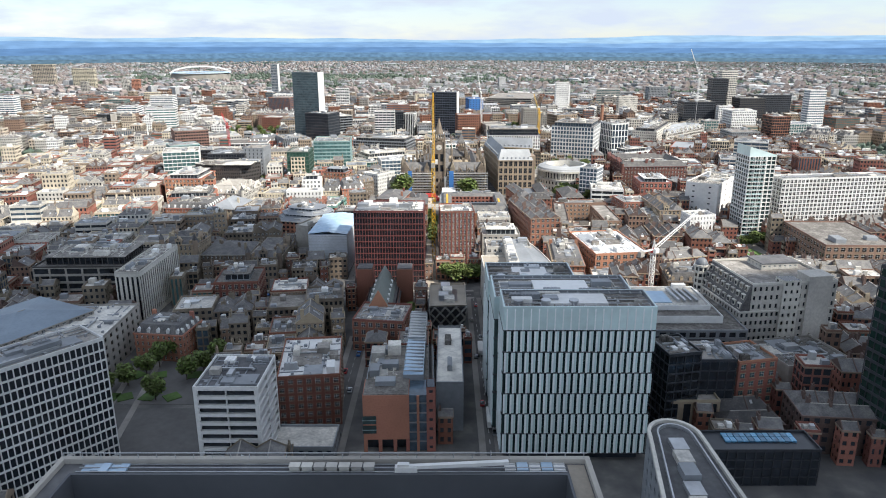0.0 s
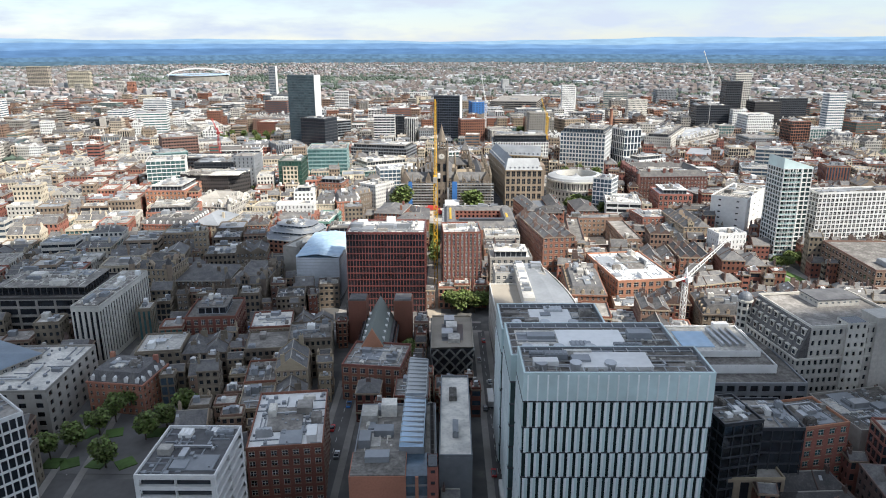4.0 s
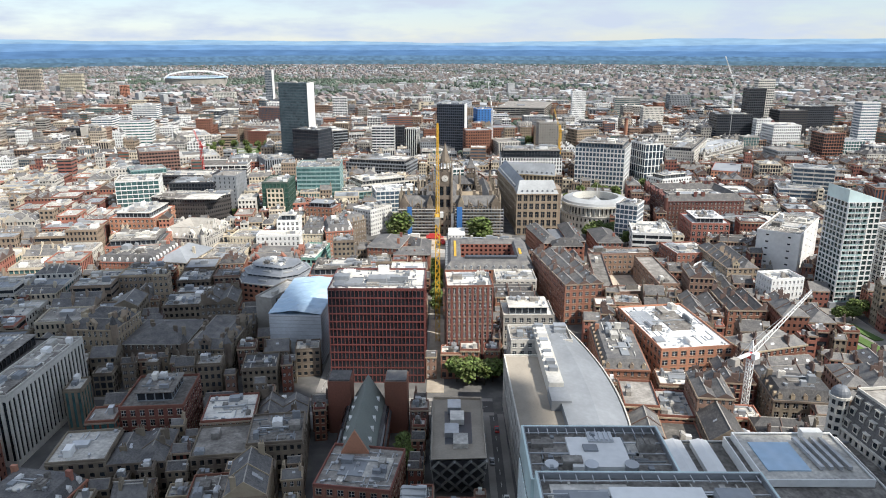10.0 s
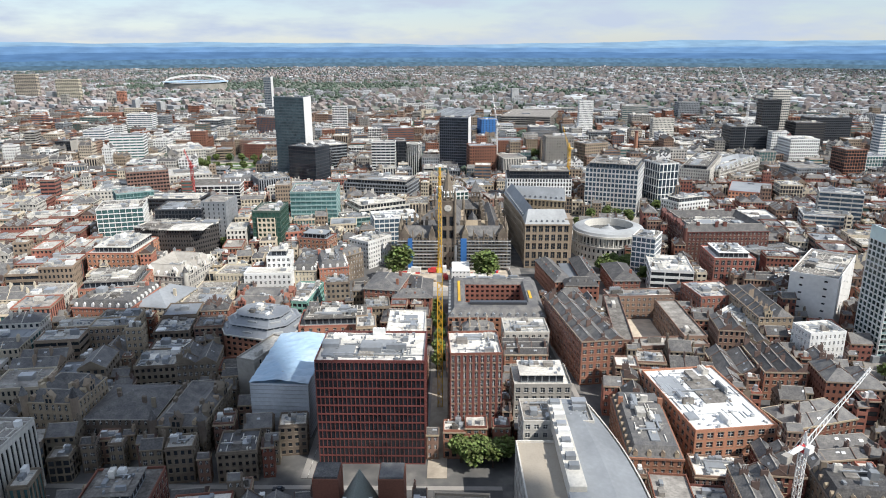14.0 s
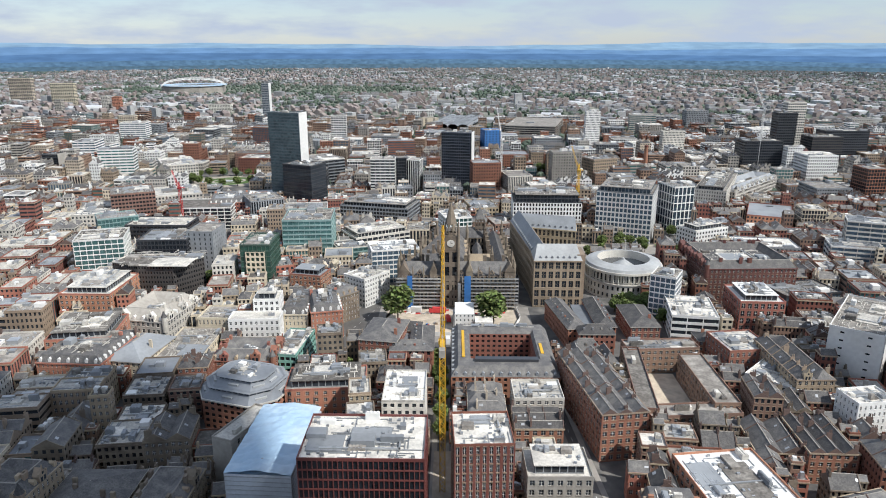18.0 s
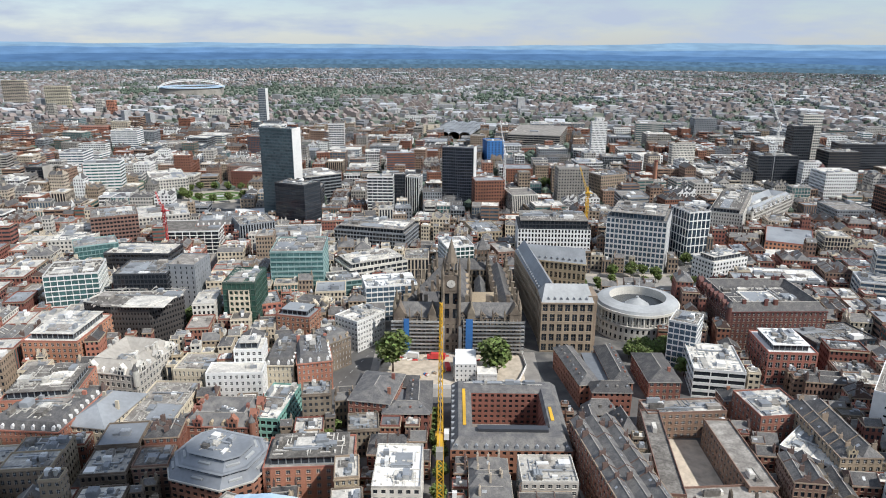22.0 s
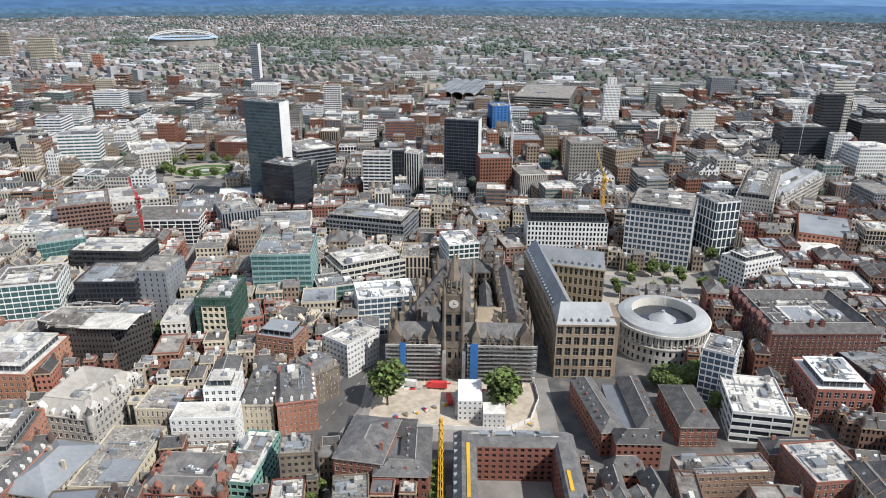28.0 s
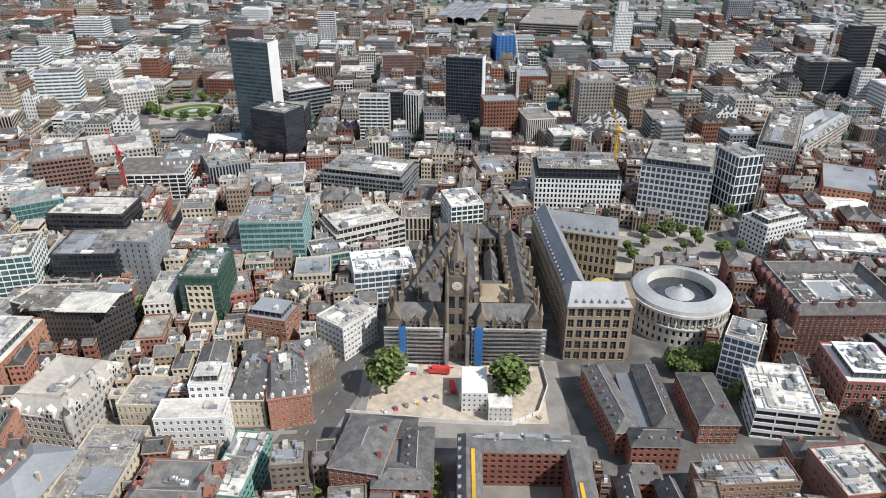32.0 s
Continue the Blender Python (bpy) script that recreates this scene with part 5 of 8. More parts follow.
block('white gridded multistorey car park', 408.6, 644.4, 43.4, 22.4, 17.7, 1.4, wall=WHITE, bay=4, pier=0.8, spandrel=1.2, plant=2, name='car_park')
block('pale yellow slab of flats', -1085.0, 1508.4, 69.7, 14.0, 59.1, -5.7, wall=CREAM, bay=6, storey=4, plant=0, name='apartment_block')
block('long pale yellow slab of flats', -1241.9, 1575.6, 71.5, 14.0, 69.6, -7.5, wall=CREAM, bay=6, storey=4, plant=0, name='apartment_block')
block('grey concrete point block of flats', -952.4, 1238.4, 16.5, 14.0, 36.5, -3.6, wall=CONC, bay=4, plant=0, name='apartment_tower')
block('pale point block of flats', -893.5, 1350.5, 17.5, 14.0, 37.0, -3.5, wall=PORTLAND, bay=4, plant=0, name='apartment_tower')
block('pink brick point block of flats', -860.8, 1342.7, 20.3, 14.0, 36.0, -3.4, wall=ORANGE, bay=4, plant=0, name='apartment_tower')
block('orange clad student flats', -723.6, 977.0, 61.5, 20.0, 16.4, -2.1, wall=ORANGE, bay=4, plant=1, name='apartment_block')
block('stepped pale pink apartment towers', -669.8, 978.9, 34.5, 18.0, 25.4, -2.1, wall=CREAM, bay=4, plant=1, name='apartment_tower')
block('dark glass tower with grey service core', -535.3, 458.7, 22.1, 19.3, 27.5, -1.3, endwall='e', endmat=CONC, wall=BLACKPANEL, bay=3, pier=0.4, spandrel=0.8, plant=2, name='office_tower')
block('long white office slab', -602.6, 735.0, 44.9, 16.5, 16.7, -1.5, wall=WHITE, bay=4, plant=1)
block('pale stone riverside flats', -586.8, 1311.0, 56.1, 18.0, 20.5, -1.9, wall=PORTLAND, bay=4, plant=1, name='apartment_block')
block('slim glass tower with white flank', -409.9, 1081.5, 16.1, 16.0, 84.3, -2.6, endwall='e', wall=GREYPANEL, glz=BLUEGLASS, bay=3, pier=0.5, plant=1, name='apartment_tower')
block('white arched office building', -85.8, 1241.2, 72.4, 24.0, 13.5, 0.0, wall=WHITE, bay=5, plant=2)
block('cream blank office slab', -53.2, 1021.3, 33.6, 16.0, 18.3, 0.2, wall=CREAM, bay=14, pier=12, plant=1)
block('red brick Victorian hospital range', 132.1, 778.9, 68.7, 16.4, 8.6, 0.8, wall=RED, roof='mansard', plant=0)
block('white slab of laboratories', 590.6, 891.5, 35.1, 18.0, 15.3, 1.8, wall=WHITE, bay=8, plant=1)
block('pale blue glass apartment tower', 549.1, 399.4, 24.8, 17.2, 67.5, 3.4, wall=WHITE, glz=BLUEGLASS, bay=3, pier=0.5, plant=2, name='apartment_tower')
block('pale hotel slab with white walls', 323.1, 976.0, 32.1, 16.0, 18.9, 1.5, wall=WHITE, bay=4, plant=1)
block('blank white conference centre block', 267.0, 915.8, 15.4, 14.0, 45.3, 1.4, wall=WHITE, bay=8, pier=6, plant=0)
block('grey panelled campus office block', 507.7, 1002.3, 43.2, 18.0, 7.7, 2.0, wall=GREYPANEL, bay=4, plant=1)
block('tan stone campus office block', 500.4, 877.1, 33.0, 16.0, 12.8, 1.6, wall=STONE, bay=4, plant=1)
block('brown stone hotel by the gardens', -286.5, 520.3, 45.7, 24.9, 20.6, -0.5, wall=BROWN, bay=3, plant=2)
block('white curved store with attic', -371.2, 488.6, 56.1, 27.2, 12.4, -0.6, wall=PORTLAND, bay=3, plant=3, roofmat=PALEROOF)

# ------------------------------------------------------------------ landmarks
def gothic_tower():
    b = base("town_hall", 0, 0, 0, "sooty Gothic stone town hall with clock tower and slate roofs", "town hall")
    taken_plan(4, 38, 92, 104)
    # front range, side ranges that draw together behind, and the great hall between
    part("front_wall", facade(rect(82, 15, 4, 0), 0, 26, 3.0, 6.5, 1.3, 2.2, 0.5), SOOTY, b)
    part("front_glazing", shell(inset_poly(rect(82, 15, 4, 0), 0.48), 0, 25.5), GLASS, b)
    part("front_roof", Acc().hip(-36.5, -7, 44.5, 7.2, 26.02, 8.5, 4), SLATE, b)
    for sx, x0, x1 in ((-1, -36, -22), (1, 44, 30)):
        quad = [(x0, 7.6), (x1, 7.6), (x1 + (24 if sx < 0 else -2), 84), (x0 + (24 if sx < 0 else -2), 84)]
        quad = quad if sx < 0 else [quad[1], quad[0], quad[3], quad[2]]
        part("side_wall", facade(quad, 0, 24, 3.0, 6, 1.4, 2.0, 0.5), SOOTY, b)
        part("side_glazing", shell(inset_poly(quad, 0.48), 0, 23.6), GLASS, b)
        ca, cb = ((quad[0][0] + quad[1][0]) / 2, 8), ((quad[2][0] + quad[3][0]) / 2, 83)
        r = Acc()
        r.v = [(*q, 24.02) for q in quad] + [(*ca, 32), (*cb, 32)]
        r.f = [(0, 1, 4), (1, 2, 5, 4), (2, 3, 5), (3, 0, 4, 5)]
        part("side_roof", r, SLATE, b)
        for i in range(7):
            k = (i + 0.5) / 7
            cx, cy = quad[1][0] + (quad[2][0] - quad[1][0]) * k, quad[1][1] + (quad[2][1] - quad[1][1]) * k
            ex, ey = quad[0][0] + (quad[3][0] - quad[0][0]) * k, cy
            for px in (cx, ex):
                part("chimney", Acc().box(px - 0.9, ey - 0.7, 22, px + 0.9, ey + 0.7, 35).box(px - 1.1, ey - 0.9, 34.2, px + 1.1, ey + 0.9, 34.9), SOOTY, b)
    part("hall_wall", facade(rect(17, 56, 4, 46), 0, 24, 4, 9, 1.6, 2.5, 0.5), STONE, b)
    part("hall_glazing", shell(inset_poly(rect(17, 56, 4, 46), 0.48), 0, 23.5), GLASS, b)
    part("hall_roof", Acc().hip(-5, 17.5, 13, 74.5, 24.02, 10, 0), SLATE, b)
    for ox in (-17, 21):
        part("wing_wall", facade(rect(16, 11, ox, 20), 0, 24, 3.5, 6, 1.4, 2, 0.4), SOOTY, b)
        part("wing_roof", Acc().hip(ox - 8.2, 14.3, ox + 8.2, 25.7, 24.02, 9, 0), STONE if ox > 0 else SLATE, b)
    part("rear_wall", facade(rect(48, 12, 10, 90), 0, 24, 3, 6, 1.3, 2, 0.4), SOOTY, b)
    part("rear_glazing", shell(inset_poly(rect(48, 12, 10, 90), 0.38), 0, 23.5), GLASS, b)
    part("rear_roof", Acc().hip(-14, 83.8, 34, 96.2, 24.02, 8, 3), SLATE, b)
    part("rear_tower", facade(rect(8, 8, 24, 92), 0, 40, 3, 8, 1.2, 2.5, 0.4), SOOTY, b)
    part("rear_spire", Acc().hip(20, 88, 28, 96, 40.02, 11), SLATE, b)
    # lower ranges that fill the courts
    for ox, oy, w, d, h in ((-12.5, 40, 8, 27, 19), (21, 50, 8, 38, 20), (-3, 79, 10, 9, 20), (20, 30, 12, 8, 22), (-14, 27, 9, 6, 22)):
        part("court_wall", facade(rect(w, d, ox, oy), 0, h, 3, 5.5, 1.3, 2, .4), SOOTY, b)
        part("court_glazing", shell(inset_poly(rect(w, d, ox, oy), .38), 0, h - .4), GLASS, b)
        part("court_roof", Acc().hip(ox - w / 2 - .2, oy - d / 2 - .2, ox + w / 2 + .2, oy + d / 2 + .2, h + .02, 6, 0), SLATE, b)
    # gables, pinnacles and spirelets along the ranges
    for i in range(6):
        k = (i + .5) / 6
        for (ax, ay), (bx_, by_), rz in (((-36, 7.6), (-12, 84), -74), ((44, 7.6), (42, 84), 90), ((-22, 7.6), (2, 84), 106), ((30, 7.6), (28, 84), -90)):
            gable_front(b, ax + (bx_ - ax) * k, ay + (by_ - ay) * k, 23.5, rz, SOOTY, .85)
    for i in range(5):
        gable_front(b, -4.7, 22 + i * 11, 23.5, -90, STONE, .8)
        gable_front(b, 12.7, 22 + i * 11, 23.5, 90, STONE, .8)
    for i in range(9):
        gable_front(b, -30 + i * 8.4 if abs(-30 + i * 8.4) > 6 else 7.5, -7.3, 25.5, 0, SOOTY, .75)
    for px, py in ((-36, -7), (44, -7), (-36, 8), (44, 8), (-22, 16), (30, 16), (-12, 84), (42, 84), (2, 84), (28, 84), (-5, 17), (13, 17), (-5, 75), (13, 75), (-24, 48), (43, 46)):
        part("turret", Acc().tube(px, py, 14, 33, 1.3, 1.2, 8).tube(px, py, 33, 41, 1.5, .05, 8), SOOTY, b)
    part("fleche", Acc().tube(4, 46, 32, 38, 1.1, 1.0, 8).tube(4, 46, 38, 48, 1.2, .05, 8), LEADDARK, b)
    # gabled end pavilions
    for px in (-33, 41, -12, 13):
        w = 7 if abs(px) > 20 else 4.5
        part("gable", Acc().box(px - w / 2, -8.6, 20, px + w / 2, -4, 29.5).hip(px - w / 2 - .2, -8.8, px + w / 2 + .2, 0, 29.52, 6.5, 0), SOOTY, b)
    for i in range(11):
        px = -34 + i * 7.6
        if abs(px) > 6:
            part("pinnacle", Acc().box(px - .5, -8.4, 24, px + .5, -7.4, 30).tube(px, -7.9, 30, 34, .55, .03, 6), SOOTY, b)
    for i in range(6):
        px = -30 + i * 13.5
        part("chimney", Acc().box(px - 1.2, 3.5, 26, px + 1.2, 5.2, 38).box(px - 1.4, 3.3, 37, px + 1.4, 5.4, 37.8), SOOTY, b)
    # clock tower
    part("tower_shaft", facade(rect(10.4, 10.4, 0, -2.5), 0, 46, 5, 11.5, 2.2, 3.5, 0.6), SOOTY, b)
    part("tower_core", shell(rect(9.3, 9.3, 0, -2.5), 0, 45.8), GLASS, b)
    part("clock_stage", Acc().box(-5.4, -7.9, 46, 5.4, 2.9, 57.0), SOOTY, b)
    for k, (dx, dy, rz) in enumerate(((0, -8.0, 0), (5.5, -2.5, 90), (-5.5, -2.5, -90))):
        c = part("clock_face", Acc().tube(0, 0, 0, 0.25, 2.7, 2.7, 28), PORTLAND, b, "pale round clock face")
        c.matrix_local = pose(dx, dy, 51.5, 90, 0, rz)
        hnd = part("clock_dial", Acc().box(-.12, -.1, .26, .12, 1.9, .34).box(-.1, -.1, .26, 1.3, .12, .34), BLACKPANEL, c, "dark clock pointers")
    for sx in (-1, 1):
        for sy in (-1, 1):
            cx, cy = sx * 5.2, -2.5 + sy * 5.2
            part("corner_turret", Acc().tube(cx, cy, 18, 58, 1.15, 1.0, 8).tube(cx, cy, 58, 66, 1.05, .04, 8), SOOTY, b)
    part("lantern", facade([(4.3 * math.cos(math.pi / 4 * i + .39), -2.5 + 4.3 * math.sin(math.pi / 4 * i + .39)) for i in range(8)], 57, 66, 3.2, 9, 1.2, 2, .5), SOOTY, b)
    part("spire", Acc().tube(0, -2.5, 66, 82, 4.0, 0.12, 8).tube(0, -2.5, 82, 84, .12, .05, 6), SOOTY, b)
    return b


TOWN_HALL = (.946, 1.09, .87, -5.5, -15.0)
seat(gothic_tower(), *TOWN_HALL)


def scaffold():
    b = base("scaffolding", 0, 0, 0, "steel scaffolding with boarded lifts and blue netting on the front", "scaffolding")
    for j in range(9):
        z = 2.4 + j * 2.75
        for x0, x1 in ((-38, -7), (8, 47)):
            part("deck", Acc().box(x0, -11.4, z, x1, -9.0, z + 0.25), STEEL if j % 2 else PALEROOF, b)
            part("guard_board", Acc().box(x0, -11.5, z + 0.7, x1, -11.42, z + 1.25), STEEL, b)
    for i in range(36):
        x = -38 + i * 2.43
        if -7 < x < 8:
            continue
        part("standard", Acc().box(x - .07, -11.62, 0, x + .07, -11.5, 27.5), STEEL, b)
    for x0, x1 in ((-30, -26.5), (9.5, 14)):
        part("netting", Acc().box(x0, -11.95, 1, x1, -11.75, 27.5), BLUE, b, "blue sheet netting")
    for x in (-5, 6):
        part("hoist_mast", Acc().box(x - 1, -12.6, 0, x + 1, -9, 21), STEEL, b)
    return b


seat(scaffold(), *TOWN_HALL)


def extension():
    b = base("council_offices", 0, 0, 0, "sandstone council offices with steep lead roofs and rows of dormers", "council offices")
    taken_plan(76, 42, 54, 100)
    front = rect(33, 17, 73.5, 1)
    wing = [(57.4, 9.6), (70, 9.6), (63, 84), (49, 84)]
    rear = [(63.3, 66), (99, 57), (102, 73), (62.5, 84)]
    for nm, p, h in (("front", front, 36), ("wing", wing, 36), ("rear", rear, 36)):
        big = (4.4, 7.2, 1.6, 2.0) if nm == "front" else (3.4, 7.2, 1.5, 2.2)
        part(nm + "_wall", facade(p, 0, h, *big, 0.5), STONE, b)
        fr, si = dressings(p, 0, h, *big, 0.5)
        tagged(part(nm + "_window_joinery", fr, STONE, b), kind="stuff")
        tagged(part(nm + "_stonework", si, STONE, b), kind="stuff")
        part(nm + "_glazing", shell(inset_poly(p, 0.48), 0, h - 0.3), GLASS, b)
        part(nm + "_cornice", ring(inset_poly(p, -0.4), 0.9, h - 0.8, h + 0.3), STONE, b)
    for nm, p, (a, c) in (("front", front, ((60, 1), (87, 1))), ("wing", wing, ((63.7, 4), (56, 84))), ("rear", rear, ((57, 75.5), (99.5, 65)))):
        r = Acc()
        r.v = [(*q, 36.3) for q in p] + [(*a, 46), (*c, 46)]
        r.f = [(0, 1, 5, 4), (1, 2, 5), (2, 3, 4, 5), (3, 0, 4)] if nm != "wing" else [(0, 1, 4), (1, 2, 5, 4), (2, 3, 5), (3, 0, 4, 5)]
        # Front roof takes paler lead, its sunlit look put into the colour.
        part(nm + "_roof", r, LEADPALE if nm == "front" else LEAD, b, "pale grey lead roof")
    for i in range(7):
        dormer(b, 61.5 + i * 4, -6.2, 37.0, 0, LEADDARK)
    for i in range(18):
        k = i / 17
        dormer(b, 56.6 + (49.8 - 56.6) * k + 0.7, 12 + 68 * k, 37.2, -84, LEADDARK)
    for i in range(8):
        k = i / 7
        dormer(b, 66 + 30 * k, 66.4 - 7.6 * k, 37.2, -14, LEADDARK)
    part("corner_tower", Acc().box(87, -5, 0, 92.5, 10, 40), STONE, b)
    part("link_vault", Acc().tube(88, 40, 0, 14, 9, 7.5, 20), YELLOWSTONE, b)
    return b


seat(extension(), .958, 1.18, .9, -5.3, -12.4)


def rotunda(x, y, R):
    b = base("rotunda_library", x, y, 0, "round pale stone library with colonnade and lead ring roof", "library")
    taken(117.5, 19.6, 2 * R, 2 * R)
    n = 48
    circ = lambda r, k=n: [(r * math.cos(2 * math.pi * i / k), r * math.sin(2 * math.pi * i / k)) for i in range(k)]
    part("base_wall", facade(circ(R), 0, 11.5, 3.6, 5.6, 2.2, 2.6, 0.5), PORTLAND, b)
    part("base_glazing", shell(inset_poly(circ(R), 0.48), 0, 11.2), GLASS, b)
    part("base_cornice", ring(circ(R + 0.5), 2.6, 11.5, 12.3), PORTLAND, b)
    part("colonnade_wall", facade(circ(R - 2.6), 12.3, 19.6, 3.4, 7, 1.6, 1.6, 0.4), PORTLAND, b)
    part("colonnade_glazing", shell(inset_poly(circ(R - 2.6), 0.38), 12.3, 19.3), GLASS, b)
    col = Acc().tube(0, 0, 12.3, 19.6, 0.62, 0.52, 10)
    cm = col.mesh("column")
    cm.materials.append(PORTLAND)
    for i in range(n):
        a = 2 * math.pi * (i + 0.5) / n
        c = part("column", cm, PORTLAND, b)
        c.matrix_local = pose((R - 0.9) * math.cos(a), (R - 0.9) * math.sin(a), 0)
    part("entablature", ring(circ(R + 0.3), 4.0, 19.6, 21.4), PORTLAND, b)
    roofs = Acc()
    prof = [(R - 0.3, 21.4), (R - 1.2, 23.4), (R - 4.5, 24.8), (R - 8.8, 25.6), (R - 9.2, 25.6)]
    for (ra, za), (rb, zb) in zip(prof, prof[1:]):
        o = len(roofs.v)
        roofs.v += [(px, py, za) for px, py in circ(ra)] + [(px, py, zb) for px, py in circ(rb)]
        roofs.f += [(o + i, o + (i + 1) % n, o + n + (i + 1) % n, o + n + i) for i in range(n)]
    part("ring_roof", roofs, LEADPALE, b, "pale grey lead ring roof")
    inner = circ(R - 9.2)[::-1]
    part("light_well_wall", facade(inner, 13.0, 25.6, 3.4, 4.2, 1.8, 2, 0.3), PORTLAND, b)
    part("light_well_glazing", shell(inset_poly(inner, 0.28), 13, 25.3, top=False), GLASS, b)
    dm = Acc().tube(0, 0, 12.5, 14.5, R - 9.8, R - 13, 40).dome(0, 0, 14.5, R - 13, 3.0, 40, 5)
    part("reading_room_roof", dm, LEADPALE, b)
    part("lantern_dome", Acc().tube(0, 0, 15.2, 18.5, 10.2, 9.8, 32).tube(0, 0, 18.5, 24.0, 9.6, 1.2, 32).tube(0, 0, 24.0, 25.2, 1.2, 1.0, 12), LEADPALE, b, "pale glazed cone lantern")
    part("flagpole", Acc().tube(4, 12, 24, 36, .18, .1, 8), WHITE, b)
    return b


seat(rotunda(0, 0, 28.5), .945, .945, .9, 117.5, 18.5)


def fin_office():
    b = base("glass_fin_office", 0, 0, 0, "pale glass office with staggered white fins and rooftop plant", "office building")
    taken_plan(43, -349, 52, 60)
    taken_plan(95, -305, 64, 42)
    # low wing with stepped white roof stages and long white rooflights
    for x0, y0, x1, y1, z0, z1, wm, rm in ((64.5, -325, 126, -286, 0, 24.4, GREYPANEL, FELT), (84, -317.6, 118.7, -288, 24.4, 27.4, WHITE, FELT), (86, -310.5, 116, -288.5, 27.4, 29.4, WHITE, PALEROOF)):
        q = rect(x1 - x0, y1 - y0, (x0 + x1) / 2, (y0 + y1) / 2)
        part("wing_wall", facade(q, z0, z1, 4, 4, 1.4, 1.6, .3) if z0 == 0 else shell(q, z0, z1, top=False), wm, b)
        if z0 == 0:
            part("wing_glazing", shell(inset_poly(q, .28), 0, z1 - .3, top=False), GLASS, b)
        part("wing_roof", shell(inset_poly(q, .3), z1 - .6, z1 - .3), rm, b)
        part("wing_rim", ring(q, .35, z1 + .004, z1 + .5), wm, b)
    for i in range(4):
        part("vent_pipe", Acc().bar((104 + i * 2.6, -306, 30.2), (103 + i * 2.6, -292, 30.2), .55), STEEL, b)
    part("roof_tank", Acc().box(106, -291.5, 29.1, 112, -289, 32), WHITE, b)
    part("glazed_deck", Acc().box(89, -306, 29.1, 101, -293, 29.5), TIN, b)
    for i in range(2):
        part("white_rooflight", Acc().box(66 + i * 8, -320, 24.1, 71 + i * 8, -288, 26.2).hip(65.8 + i * 8, -320.2, 71.2 + i * 8, -287.8, 26.21, .8, 0), WHITE, b)
    tiers = [(20.2, -377.8, 68.8, -363.2, 59.2), (18.5, -362.7, 67, -341.5, 56), (17.8, -341, 51, -321, 53.5)]
    fin = Acc().box(-.4, -.5, 0, .18, 0, 7.2).box(.18, -.22, 0, .98, 0, 7.2).mesh("fin")
    fin.materials.append(FINWHITE)
    fin.materials.append(PALETEAL)
    for k, f in enumerate(fin.polygons):
        f.material_index = k // 6
    crown_fin = Acc().box(-.2, -.4, 0, .2, 0, 7.2).mesh("fin")
    crown_fin.materials.append(FINWHITE)
    rng = random.Random(5)
    for k, (x0, y0, x1, y1, h) in enumerate(tiers):
        p = rect(x1 - x0, y1 - y0, (x0 + x1) / 2, (y0 + y1) / 2)
        part("glass_body", shell(p, 3.5, h - 0.3), FINDARK, b)
        part("ground_floor", shell(inset_poly(p, 2), 0, 3.6), GLASS, b)
        part("crown", ring(inset_poly(p, -0.15), 0.5, h - 7.4, h + 1.4), PALETEAL, b, "pale teal glass crown")
        part("roof", shell(inset_poly(p, 0.45), h - 0.6, h - 0.25), FELT, b)
        part("parapet_lining", ring(inset_poly(p, .36), .25, h - .2, h + 1.45), GREYPANEL, b)
        z = 3.4
        m = 6
        lift = (h - 7.4 - z) / m
        for j in range(m + 1):
            part("floor_line", ring(inset_poly(p, -0.25), 0.4, z + j * lift - .22, z + j * lift + .22), BLACKPANEL, b)
        for j in range(m):
            zz = z + j * lift + .25
            runs = []
            if k == 0:
                runs.append(((x0, y0), (1, 0), x1 - x0, 0))
            runs.append(((x0, y1), (0, -1), y1 - y0, -90))
            for (ax, ay), (ux, uy), L, rz in runs:
                n = int(L / 2.15)
                for i in range(n):
                    a = (i + 0.35 + 0.3 * (j % 2)) * L / n
                    f = part("fin", fin, FINWHITE, b)
                    f.matrix_local = pose(ax + ux * a, ay + uy * a, zz, 0, 0, rz) @ Matrix.Diagonal((1, 1, (lift - .5) / 7.2, 1))
        n = int((x1 - x0) / 2.5)
        for i in range(n if k == 0 else 0):
            f = part("fin", crown_fin, FINWHITE, b)
            f.matrix_local = pose(x0 + (i + .4) * (x1 - x0) / n, y0 - .15, h - 7.2, 0, 0, 0) @ Matrix.Diagonal((1, .4, 1.1, 1))
        w, d = x1 - x0, y1 - y0
        cx, cy = (x0 + x1) / 2, (y0 + y1) / 2
        for i in range(14):
            xx = x0 + 1.5 + i * (w - 3) / 13
            part("gantry_beam", Acc().box(xx - .1, y0 + .8, h + 1.0, xx + .1, y0 + 3.2, h + 1.2), STEEL, b)
            part("gantry_beam", Acc().box(xx - .1, y1 - 3.2, h + 1.0, xx + .1, y1 - .8, h + 1.2), STEEL, b)
        part("plant_room", Acc().box(cx - w * .2, cy - d * .28, h - .25, cx + w * .2, cy + d * .28, h + 1.2), WHITE, b)
        clutter(b, rng, w * .95, d * .9, h - .25, 9, None, cx, cy)
        for i in range(5):
            yy = y0 + (i + .5) * d / 5
            part("rail", Acc().box(x0 + .8, yy - .12, h + .5, x1 - .8, yy + .12, h + .75), STEEL, b)
        for i in range(3):
            tx = x0 + 5 + i * 9
            part("tank", Acc().tube(tx, y0 + 4.5, h - .2, h + 2.0, 1.6, 1.6, 14), STEEL, b)
    return b


seat(fin_office(), 1.007, 1.117, 0.932, -1.927, -31.571)


